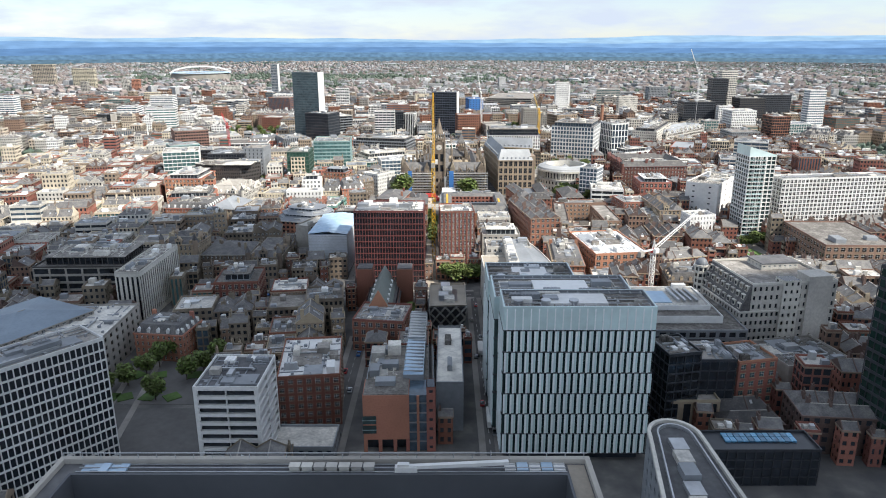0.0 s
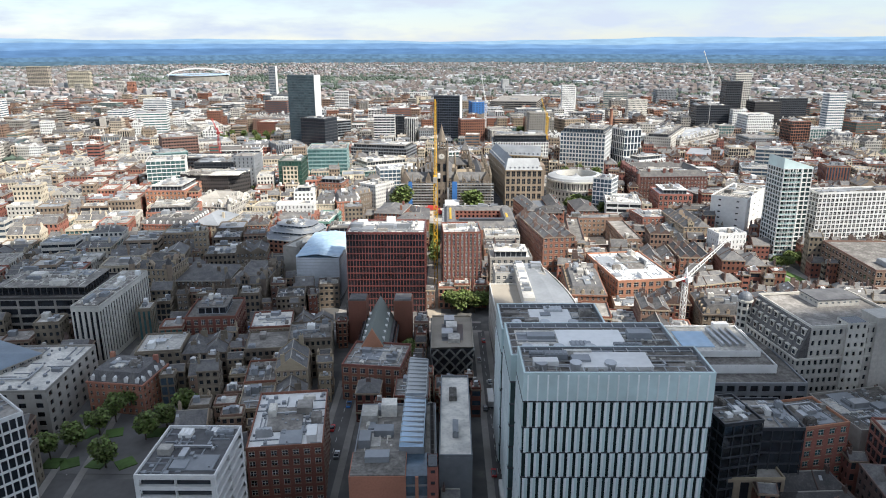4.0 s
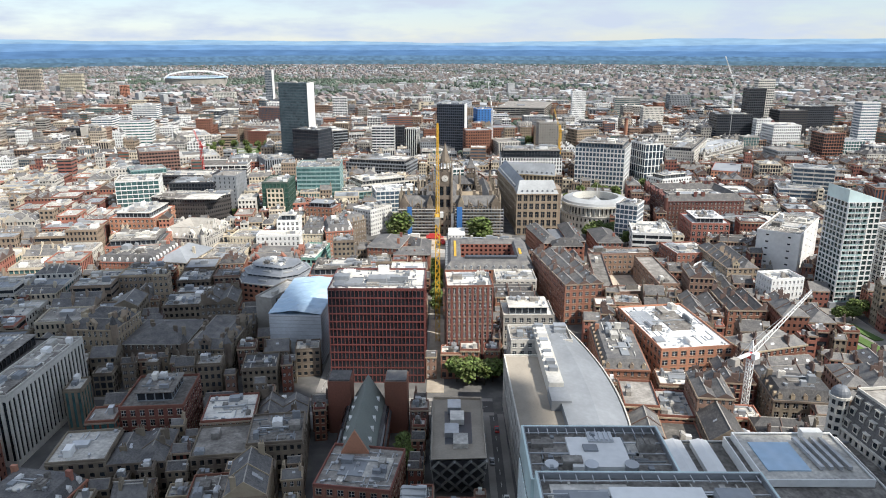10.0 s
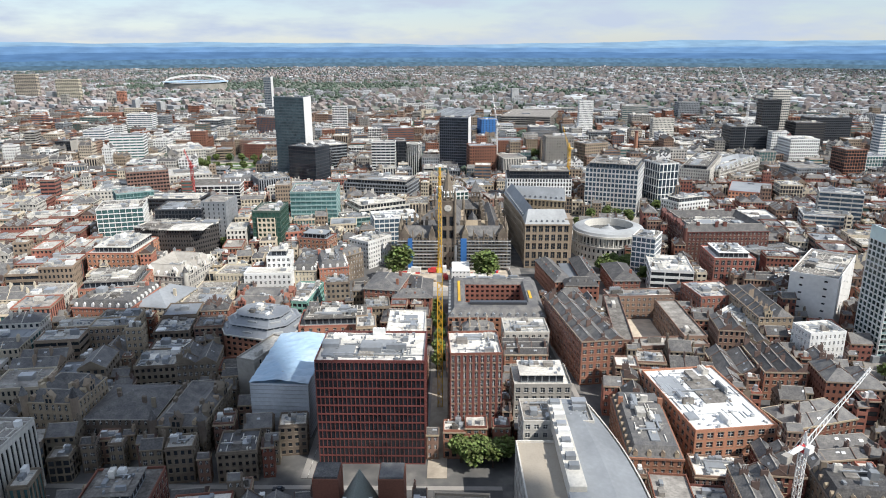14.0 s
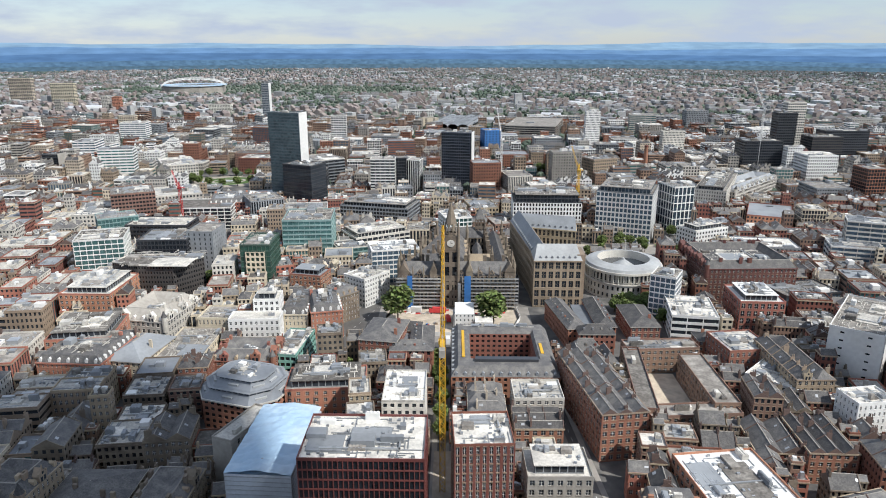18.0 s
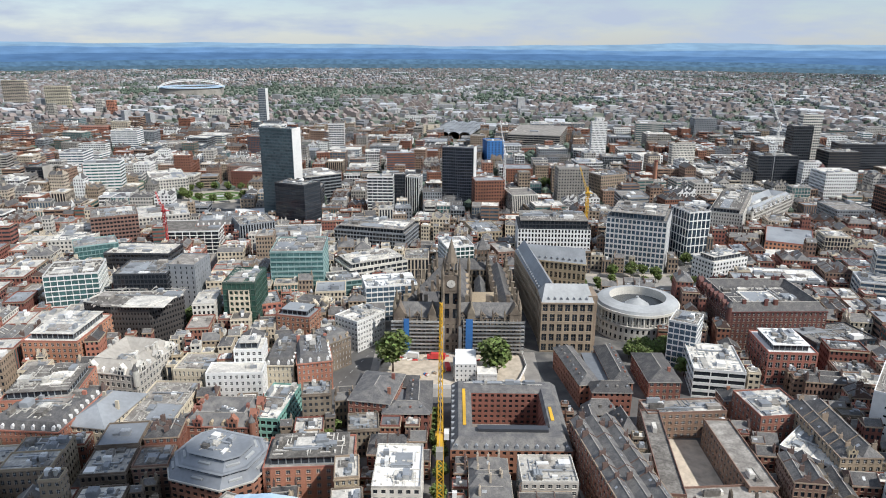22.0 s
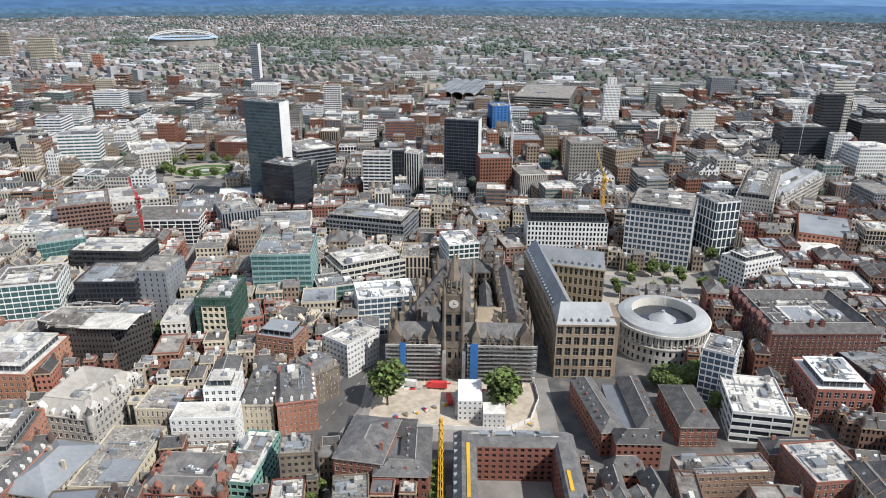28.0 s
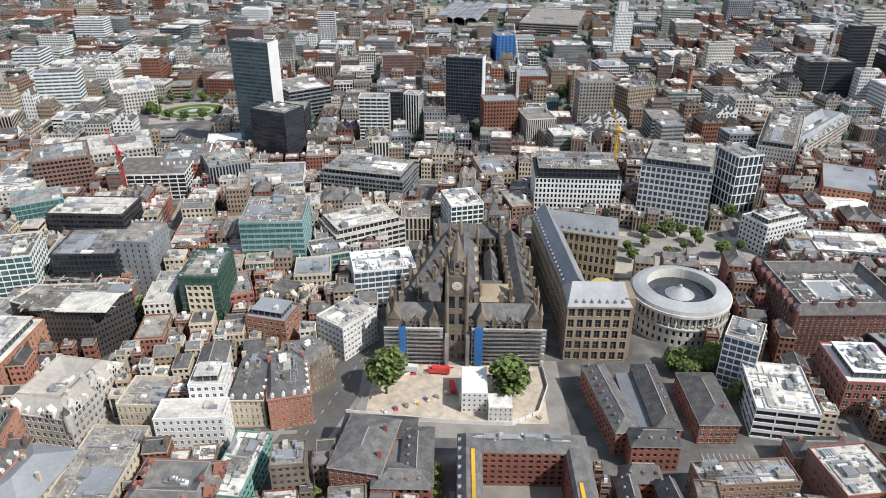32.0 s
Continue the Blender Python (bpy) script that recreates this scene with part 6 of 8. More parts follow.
def lattice_pavilion():
    b = base("lattice_pavilion", 0, 0, 0, "low wedge pavilion with diagonal timber lattice walls", "pavilion")
    taken_plan(3, -266, 22, 52)
    a = Acc()
    a.v = [(-5.5, -243, 0), (11.5, -243, 0), (11, -282, 0), (-4.5, -282, 0), (-6.5, -240, 11.5), (13, -242, 12.5), (12.3, -291, 21), (-5.8, -292, 21)]
    a.f = [(0, 3, 2, 1)[::-1], (4, 5, 6, 7)[::-1], (3, 2, 6, 7), (2, 1, 5, 6), (1, 0, 4, 5), (0, 3, 7, 4)]
    part("body", a, BLACKPANEL, b)
    roof = Acc()
    roof.v = [(-6.5, -240, 11.6), (13, -242, 12.6), (12.3, -291, 21.1), (-5.8, -292, 21.1), (-6.5, -240, 12.6), (13, -242, 13.6), (12.3, -291, 22.1), (-5.8, -292, 22.1)]
    for s in (0,):
        out, inn = [Vector(v) for v in roof.v[4:]], []
        c = sum(out, Vector()) / 4
        inn = [v + (c - v).normalized() * 1.2 for v in out]
        roof.v = [tuple(v) for v in out] + [tuple(v) for v in inn] + [tuple(v - Vector((0, 0, 1))) for v in inn]
        roof.f = [(i, (i + 1) % 4, 4 + (i + 1) % 4, 4 + i) for i in range(4)] + [(4 + i, 4 + (i + 1) % 4, 8 + (i + 1) % 4, 8 + i) for i in range(4)] + [(8, 9, 10, 11)]
    part("roof", roof, GRAVEL, b)
    # diagonal lattice on the two visible long sides and the prow
    faces = (((-4.5, -282, 0), (11, -282, 0), (12.3, -291, 21), (-5.8, -292, 21), 7), ((11, -282, 0), (11.5, -243, 0), (13, -242, 12.5), (12.3, -291, 21), 14),
             ((-5.5, -243, 0), (-4.5, -282, 0), (-5.8, -292, 21), (-6.5, -240, 11.5), 14))
    for p, q, r, s, n in faces:
        p, q, r, s = map(Vector, (p, q, r, s))
        at = lambda u, v: p.lerp(q, u).lerp(s.lerp(r, u), v)
        rows = 5
        for i in range(n):
            for j in range(rows):
                e = (i + j) % 2
                u0, u1 = (i + e) / n, (i + 1 - e) / n
                part("lattice_bar", Acc().bar(at(u0, j / rows), at(u1, (j + 1) / rows), 0.42), LATTICE, b)
    for i, (px, py) in enumerate(((2, -252), (3, -262), (1, -272), (4, -280))):
        part("plant_unit", Acc().box(px - 2.5, py - 3, 14, px + 2.5, py + 3, 17.2 + i * 1.5), PALEROOF if i % 2 else STEEL, b)
    return b


seat(lattice_pavilion(), 0.965, 1.078, 0.86, -2.155, -41.171)


def curved_hall():
    b = base("curved_hall", 0, 0, 0, "long pale hall with a curved lead roof and flat gravel terrace", "hall")
    taken_plan(42, -265, 44, 110)
    right = [(46 + 16.5 * math.sin(math.pi * (0.18 + 0.66 * i / 12)), -314 + 104 * i / 12) for i in range(13)]
    poly = [(24, -316)] + right + [(44, -209), (38, -233), (22.5, -233)]
    part("wall", facade(poly, 0, 25.5, 4, 6, 2, 2.2, 0.4), PORTLAND, b)
    part("glazing", shell(inset_poly(poly, 0.38), 0, 25), GLASS, b)
    part("terrace", shell(inset_poly(poly, 0.4), 25, 25.7), GRAVEL, b, "tan gravel terrace roof")
    part("rim", ring(poly, 0.5, 25.5, 26.6), PORTLAND, b)
    o = Acc()
    left = [(39.5, y) for _, y in right]
    for i, ((lx, ly), (rx, ry)) in enumerate(zip(left, right)):
        mid = (lx + rx) / 2
        o.v += [(lx, ly, 26.0), (lx, ly, 29.2), (mid, ly, 29.0), (rx - 1.0, ry, 26.3)]
    for i in range(12):
        a, c = i * 4, i * 4 + 4
        o.f += [(a + k, a + k + 1, c + k + 1, c + k) for k in range(3)]
    o.f += [(0, 3, 2, 1), (48, 49, 50, 51)]
    part("curved_roof", o, LEAD, b, "pale lead curved roof")
    rng = random.Random(3)
    part("roof_hall", Acc().box(36.5, -262, 25.7, 42, -214, 31.5), PORTLAND, b)
    for i in range(9):
        yy = -215 - i * 4.6
        part("plant_unit", Acc().box(37 + rng.random(), yy - 2.4, 31.5, 41.6 - rng.random(), yy, 32.4 + rng.random() * 1.2), rng.choice((STEEL, WHITE, GREYPANEL)), b)
    part("glass_stair", Acc().box(36, -272, 25.7, 43, -263, 30.2), LEAD, b)
    return b


seat(curved_hall(), 0.965, 1.124, 0.86, -1.901, -25.534)


def chapel():
    b = base("chapel", -31.5, -264, 0, "red brick chapel with steep grey-green slate roof and arched window", "church")
    taken_plan(-32, -262, 30, 50)
    part("nave_wall", facade(rect(17, 36), 0, 14, 4, 14, 2.4, 6, 0.4), RED, b)
    part("nave_glazing", shell(inset_poly(rect(17, 36), .38), 0, 13.5), GLASS, b)
    part("nave_roof", Acc().hip(-6.5, -17.6, 6.5, 17.6, 14.02, 12.5, 0), GREENSLATE, b)
    for s in (-1, 1):
        a = Acc()
        a.v = [(s * 9.2, -17.6, 11), (s * 6.4, -17.6, 15), (s * 6.4, 17.6, 15), (s * 9.2, 17.6, 11), (s * 9.2, -17.6, 10.5), (s * 9.2, 17.6, 10.5)]
        a.f = [(0, 1, 2, 3), (4, 0, 3, 5)]
        part("aisle_roof", a, SLATE, b)
        part("tower", Acc().box(s * 11 - 4.4, 14, 0, s * 11 + 4.4, 22, 25), DARKRED, b)
        part("tower_cap", Acc().box(s * 11 - 4, 14.4, 25, s * 11 + 4, 21.6, 25.8), SLATE, b)
        for i in range(5):
            dormer(b, s * 4.6, -12 + i * 6, 17.2, 90 * s, WHITE)
    g = Acc()
    g.v = [(-7, -18.2, 13), (7, -18.2, 13), (0, -18.2, 27), (-7, -17.4, 13), (7, -17.4, 13), (0, -17.4, 27)]
    g.f = [(0, 1, 2), (5, 4, 3), (0, 3, 4, 1), (1, 4, 5, 2), (2, 5, 3, 0)]
    part("front_gable", g, ORANGE, b)
    part("front_porch", Acc().box(-11, -22.5, 0, 11, -17.8, 10.5), RED, b)
    w = Acc()
    arc = [(-3, 6)] + [(3 * math.cos(math.pi * (1 - i / 10)), 12 + 3.6 * math.sin(math.pi * i / 10)) for i in range(11)] + [(3, 6)]
    o = len(w.v)
    w.v = [(x, -22.7, z) for x, z in arc] + [(x, -18.0, z) for x, z in arc]
    n = len(arc)
    w.f = [tuple(range(n))[::-1]] + [(i, (i + 1) % n, n + (i + 1) % n, n + i) for i in range(n)]
    part("arched_window", w, GLASS, b)
    w2 = Acc()
    for i in range(12):
        a0 = math.pi * i / 11
        w2.box(3.5 * math.cos(a0) - .4, -22.9, 12 + 4.1 * math.sin(a0) - .4, 3.5 * math.cos(a0) + .4, -18.2, 12 + 4.1 * math.sin(a0) + .4)
    part("arch_surround", w2, ORANGE, b)
    return b


seat(chapel(), 0.966, 1.153, 0.86, -2.185, -20.967)


def courtyard_block():
    b = base("courtyard_offices", 24, -103, 0, "red brick offices round a courtyard with slate mansard", "office building")
    taken(21.8, -123.5, 55, 62)
    out, inn = rect(51, 50), rect(32, 28)[::-1]
    part("outer_wall", facade(out, 0, 19, 3, 3.8, 1.5, 1.7, .4), RED, b)
    part("outer_glazing", shell(inset_poly(out, .38), 0, 18.7, top=False), GLASS, b)
    part("court_wall", facade(inn, 0, 22, 2.8, 3.7, 1.4, 1.7, .35), RED, b)
    part("court_glazing", shell(inset_poly(inn, .33), 0, 21.6, top=False), GLASS, b)
    rf = Acc()
    rings_ = [(out, 19.02), (inset_poly(out, 3.4), 24.5), (inset_poly(inn, 1.2), 24.5), (inn, 22.02)]
    o = [rings_[0][0], rings_[1][0], [rings_[2][0][i] for i in (0, 3, 2, 1)], [rings_[3][0][i] for i in (0, 3, 2, 1)]]
    for p, (_, z) in zip(o, rings_):
        rf.v += [(x, y, z) for x, y in p]
    for k in range(3):
        rf.f += [(k * 4 + i, k * 4 + (i + 1) % 4, k * 4 + 4 + (i + 1) % 4, k * 4 + 4 + i) for i in range(4)]
    part("mansard_roof", rf, SLATE, b)
    for i in range(12):
        dormer(b, -23 + i * 4.2, -24.4, 19.6, 0, LEAD)
    for i in range(11):
        dormer(b, -24.9, -21 + i * 4.2, 19.6, -90, LEAD)
    for sx in (-19.5, 19):
        part("roof_garden", Acc().box(sx - .7, -10 if sx > 0 else -14, 24.55, sx + .7, 0 if sx > 0 else 14, 25.0), YELLOW, b, "yellow roof deck")
    part("roof_plant", Acc().box(-14, -18.5, 24.55, 16, -15.6, 26.4), BLACKPANEL, b)
    rng = random.Random(9)
    clutter(b, rng, 40, 5, 24.55, 7, None, 0, 20)
    part("court_floor", Acc().box(-15.5, -13.5, 0, 15.5, 13.5, 0.4), PAVING, b)
    return b


seat(courtyard_block(), 1.04, 1.2, .78, -3.2, 0.1)


def near_roof():
    b = base("screened_office_roof", 0, 0, 0, "grey office tower top with screened plant deck and white crane boom", "office building")
    taken_plan(-19, -496, 86, 62)
    p = [(-60.4, -525), (22.4, -525), (22.4, -470.4), (-60.4, -470.4)]
    q = [(-57, -519), (18.6, -519), (18.6, -474.2), (-57, -474.2)]
    part("wall", facade(p, 0, 76, 4, 4, .8, 1.2, .3), GREYPANEL, b)
    part("glazing", shell(inset_poly(p, .28), 0, 75.7, top=False), BLUEGLASS, b)
    r = Acc()
    r.v = [(x, y, 76.1) for x, y in p] + [(x, y, 76.1) for x, y in q]
    r.f = [(i, (i + 1) % 4, 4 + (i + 1) % 4, 4 + i) for i in range(4)]
    part("roof", r, DARKROOF, b)
    part("rim", ring(p, .8, 76, 77.0), CONC, b)
    part("plant_screen", ring(q, .4, 62, 76.9), SCREEN, b, "dark grey louvred screen")
    part("plant_deck", shell(inset_poly(q, .4), 61.6, 62.1), FELT, b)
    for k, yy in enumerate((-471.6, -472.5, -473.6)):
        part("cradle_rail", Acc().box(-56.5, yy - .07, 76.3 + .12 * k, 18.4, yy + .07, 76.45 + .12 * k), STEEL, b)
    for i in range(7):
        part("roof_unit", Acc().box(-24 + i * 1.9, -473.1, 76.1, -22.5 + i * 1.9, -472.2, 77.1).box(-24.1 + i * 1.9, -473.2, 77.1, -22.4 + i * 1.9, -472.1, 77.2), PORTLAND, b)
    for i in range(5):
        part("membrane_patch", Acc().box(-56 + i * 1.4, -473.4 + .3 * (i % 2), 76.1, -54.7 + i * 1.4, -471.5, 76.35 + .12 * (i % 3)), TIN, b)
        part("membrane_sheet", Acc().box(9 + i * 1.9, -472.9, 76.1, 10.7 + i * 1.9, -471.2, 76.35 + .12 * (i % 2)), TIN if i % 2 else WHITE, b)
    part("walkway", Acc().box(18.8, -500, 76.1, 21.4, -471.5, 76.2), GRAVEL, b)
    part("boom", Acc().bar((-6, -473.7, 77.6), (9.5, -473.0, 77.9), .3), WHITE, b, "white cleaning cradle boom")
    part("boom_head", Acc().box(-7.8, -474.1, 76.8, -4.4, -473.2, 77.7).box(-7.4, -474, 77.7, -5.6, -473.3, 78.2), WHITE, b)
    for i in range(29):
        part("rail_post", Acc().box(-59.8 + i * 2.9, -470.9, 77.0, -59.7 + i * 2.9, -470.8, 77.9), STEEL, b)
    part("rail", Acc().box(-59.9, -470.92, 77.86, 21.9, -470.78, 77.95), STEEL, b)
    return b


seat(near_roof(), 1.019, 1.179, 0.965, -0.395, -10.51)


def round_ended():
    b = base("round_ended_office", 0, 0, 0, "white office with a rounded end and rooftop plant channel", "office building")
    taken_plan(57, -445, 30, 70)
    arc = [(61.2 + 7.2 * math.cos(a), -417 + 7.2 * math.sin(a)) for a in [math.pi * i / 14 for i in range(15)]]
    poly = [(42, -480), (70, -480)] + arc
    part("wall", facade(poly, 0, 40, 6, 3.8, 3.5, 2.2, .3), GREYPANEL, b)
    part("glazing", shell(inset_poly(poly, .28), 0, 39.7), GLASS, b)
    part("roof", shell(inset_poly(poly, .4), 39.5, 40.1), DARKROOF, b)
    part("rim", ring(poly, .9, 40.0, 41.1), PORTLAND, b)
    part("inner_rim", ring(inset_poly(poly, 2.4), .4, 40.1, 41.2), STEEL, b)
    for i in range(9):
        px, py = 60.5 - i * .75, -421 - i * 5.4
        part("plant_unit", Acc().box(px - 2, py - 2.3, 40.1, px + 2, py + 2.3, 41.4 + (i % 3) * .5), (STEEL, PALEROOF, GREYPANEL)[i % 3], b)
    return b


seat(round_ended(), 1.008, 1.174, 0.9, -0.508, -7.914)
pavilion = base("pavilion_rooflights", 102.2, -460.3, 0, "row of blue glazed rooflights on the black pavilion", "rooflight", z=12.75)
for i in range(12):
    part("rooflight", Acc().box(-11.5 + i * 1.95, -2.2, 0, -9.8 + i * 1.95, .3, .5).box(-11.5 + i * 1.95, .5, 0, -9.8 + i * 1.95, 2.8, .55), SKYGLASS, pavilion)
block("dark green glass office tower with floor bands", 166.0, -447.0, 39.8, 20.0, 66.0, 12.0, wall=BLACKPANEL, glz=GREENGLASS, bay=3, storey=3.6, pier=.25, spandrel=1.0, name="office_tower")
block("curved white lattice canopy building at the street", 140.5, -503.6, 13.9, 18.3, 24.4, 1.2, wall=WHITE, glz=GLASS, bay=2.5, pier=.4, spandrel=.5)


# ------------------------------------------------------------------ cranes
def tower_crane(label, x, y, h, jib, turn, mat, luff=0.0, w=1.0, tone=None, slew=None):
    b = base("tower_crane", x, y, turn, label, "crane")
    mast = Acc()
    for sx in (-w, w):
        for sy in (-w, w):
            mast.box(sx - .16, sy - .16, 0, sx + .16, sy + .16, h)
    n = int(h / (2 * w))
    for i in range(n):
        z0, z1 = i * h / n, (i + 1) * h / n
        s = 1 if i % 2 else -1
        mast.bar((-w * s, -w, z0), (w * s, -w, z1), .1).bar((-w * s, w, z0), (w * s, w, z1), .1)
        mast.bar((-w, -w * s, z0), (-w, w * s, z1), .1).bar((w, -w * s, z0), (w, w * s, z1), .1)
    part("mast", mast, tone or mat, b)
    part("slew_unit", Acc().box(-1.5, -1.5, h, 1.5, 1.5, h + 1.6), slew or mat, b)
    part("cab", Acc().box(1.2, -1.8, h + .3, 2.8, 1.2, h + 2.6), WHITE, b)
    part("head", Acc().bar((-.9, 0, h + 1.6), (0, 0, h + 7), .22).bar((.9, 0, h + 1.6), (0, 0, h + 7), .22), mat, b)
    tip = Vector((0, jib * math.cos(radians(luff)), h + 2 + jib * math.sin(radians(luff))))
    root = Vector((0, 1.2, h + 2))
    j = Acc()
    up = Vector((0, -math.sin(radians(luff)), math.cos(radians(luff))))
    sd = Vector((.8, 0, 0))
    j.bar(root + sd, tip + sd * .4, .13).bar(root - sd, tip - sd * .4, .13).bar(root + up * 1.5, tip + up * .5, .13)
    n = int(jib / 2.2)
    for i in range(n):
        a, c = root.lerp(tip, i / n), root.lerp(tip, (i + 1) / n)
        j.bar(a + sd * .8, c + up * 1.2, .08).bar(a - sd * .8, c + up * 1.2, .08)
    part("jib", j, mat, b)
    part("counter_jib", Acc().box(-.9, -11, h + 1.6, .9, -1, h + 2.0), mat, b)
    part("counterweight", Acc().box(-1.1, -11.5, h - .6, 1.1, -8.5, h + 2.2), CONC, b)
    part("tie", Acc().bar((0, 0, h + 7), tip.lerp(root, .35) + up, .06).bar((0, 0, h + 7), (0, -9, h + 2), .06), STEEL, b)
    return b


tower_crane("yellow lattice tower crane with raised jib", -7.7, -222.6, 63.4, 42, 0, YELLOW, 82)
tower_crane("white luffing tower crane with a red turntable", 111.5, -302.8, 29, 41, -55, WHITE, 24, .9, slew=CRANERED)
tower_crane("yellow tower crane behind white offices", 113.2, 189.4, 54.6, 24, 25, YELLOW, 55)
tower_crane("red tower crane on a concrete frame", -255.9, 168.3, 40.5, 17, 60, CRANERED, 60)
tower_crane("pale luffing crane by a dark tower", 54.6, 399.8, 54.6, 40, 20, WHITE, 66)
tower_crane("pale luffing crane over apartment towers", 402.9, 477.3, 84.5, 44, 30, WHITE, 60)


part("stone_frame", facade([(-6.4, -16.8), (6.4, -16.8), (6.4, -15.4), (-6.4, -15.4)], 4, 33.8, 3.2, 3.6, 1.0, 1.2, .8), CREAM, green_tower, "cream stone window grid")

for i in range(13):
    part("sheet_seam", ring(rect(24.30, 46.30), .12, 1.4 + 1.8 * i, 1.6 + 1.8 * i), STEEL, wrapped)
strip = seat(base("glazed_atrium_roof", -10.6, -337, 0, "long pale metal and glass atrium roof on steel ribs", "rooflight", z=26.5), 0.985, 1.14, 0.86, -1.312, -22.276)
part("upstand", shell(rect(7.6, 52), -2.5, 1.2, top=False), GREYPANEL, strip)
for i in range(2):
    a = Acc()
    a.v = [(-3.8, -26 + 26.6 * i, 1.2), (3.6, -26 + 26.6 * i, 1.2), (3.6, -0.6 + 26.6 * i, 1.2), (-3.8, -0.6 + 26.6 * i, 1.2), (-3.2, -25.5 + 26.6 * i, 2.6), (3.0, -25.5 + 26.6 * i, 1.9), (3.0, -1.1 + 26.6 * i, 1.9), (-3.2, -1.1 + 26.6 * i, 2.6)]
    a.f = [(0, 1, 5, 4), (1, 2, 6, 5), (2, 3, 7, 6), (3, 0, 4, 7), (4, 5, 6, 7)]
    part("glass_roof", a, TIN if i == 0 else LEADPALE, strip)
for i in range(20):
    part("rib", Acc().box(-3.6, -25.5 + i * 2.6, 2.0, 3.4, -25.35 + i * 2.6, 2.85), STEEL, strip)


def train_shed():
    """Railway station: side-by-side arched roofs of glass and slate on iron ribs."""
    b = base("railway_station", 4, 1045, -12, "row of arched grey glazed station roofs", "railway station")
    taken(4, 1045, 86, 210, -12)
    for k in range(4):
        x0, r = -42 + 21 * k, 10.5
        vault = Acc()
        for i in range(11):
            a = math.pi * i / 10
            for y in (-100, 100 - 14 * (k % 2)):
                vault.v.append((x0 + r - r * math.cos(a), y, 8 + .55 * r * math.sin(a)))
        vault.f = [(2 * i, 2 * i + 1, 2 * i + 3, 2 * i + 2) for i in range(10)]
        part("vault", vault, LEAD, b)
        part("side_wall", Acc().box(x0 - .3, -100, 0, x0 + .3, 86, 8), BROWN, b)
        for j in range(12):
            part("rib", Acc().box(x0 + .3, -98 + 15.5 * j, 13.2, x0 + 20.7, -97.4 + 15.5 * j, 14.2), STEEL, b)
    return b


train_shed()


def stadium():
    x, y = -900, 2000
    b = base("stadium", x, y, 20, "pale stadium with arched roof trusses and masts", "stadium", z=terrain(x, y))
    n = 40
    oval = [(105 * math.cos(2 * math.pi * i / n), 78 * math.sin(2 * math.pi * i / n)) for i in range(n)]
    part("bowl", ring(oval, 30, 0, 22), CONC, b)
    part("canopy", ring(inset_poly(oval, -4), 26, 25, 28), TIN, b)
    for s in (-1, 1):
        arch = Acc()
        for i in range(14):
            a0, a1 = math.pi * i / 14, math.pi * (i + 1) / 14
            arch.bar((105 * math.cos(a0), s * 44, 22 + 26 * math.sin(a0)), (105 * math.cos(a1), s * 44, 22 + 26 * math.sin(a1)), 1.3)
        part("roof_arch", arch, WHITE, b)
    return b


stadium()


def apartment_tower(x, y, w, d, h, rot):
    b = base("apartment_tower", x, y, rot, "tall white apartment tower with glazed balconies and a slanting top", "apartment tower")
    taken(x, y, w + 2, d + 4, rot)
    p = rect(w, d)
    part("wall", facade(p, 0, h, 3.2, 3.0, .6, .7, .5), WHITE, b)
    part("glazing", shell(inset_poly(p, .48), 0, h - .3), FINDARK, b)
    n = int(h / 3.0)
    for i in range(1, n):
        part("balcony_slab", Acc().box(-w / 2 - .4, -d / 2 - 1.5, i * 3.0 - .15, w * .12, -d / 2 - .02, i * 3.0 + .15), WHITE, b)
        part("balcony_glass", Acc().box(-w / 2 - .3, -d / 2 - 1.45, i * 3.0 + .15, w * .1, -d / 2 - 1.38, i * 3.0 + 1.1), FINGLASS, b)
    for i in range(4):
        px = -w / 2 + i * w * .2
        part("balcony_fin", Acc().box(px - .15, -d / 2 - 1.5, 0, px + .15, -d / 2 - .02, h), WHITE, b)
    crown = Acc()
    crown.v = [(-w / 2, -d / 2, h), (w / 2, -d / 2, h), (w / 2, d / 2, h), (-w / 2, d / 2, h), (-w / 2, -d / 2, h + 7), (w / 2, -d / 2, h + 1), (w / 2, d / 2, h + 1), (-w / 2, d / 2, h + 7)]
    crown.f = [(0, 1, 5, 4), (1, 2, 6, 5), (2, 3, 7, 6), (3, 0, 4, 7), (4, 5, 6, 7)]
    part("slanted_crown", crown, PALETEAL, b, "pale glazed slanting crown")
    part("podium", Acc().box(-w / 2 - 3, -d / 2 - 3, 0, w / 2 + 3, d / 2 + 2, 3.4), GREYPANEL, b)
    return b


apartment_tower(222.5, -163, 19.5, 20, 60, 3)
for k, (gx, gy, gw, gd) in enumerate(((216, -172, 6, 34), (224, -166, 5, 20), (210, -186, 5, 20))):
    lawn = new("lawn_terrace", Acc().box(-gw / 2, -gd / 2, 0, gw / 2, gd / 2, .5).mesh("lawn_terrace"))
    lawn.data.materials.append(GRASS)
    lawn.matrix_world = pose(*site(gx, gy), .05, 0, 0, 12)
    taken_plan(gx, gy, gw + 6, gd + 4, 12)
    tagged(lawn, "stepped green lawn terrace with pale kerb", "lawn", kind="structure")


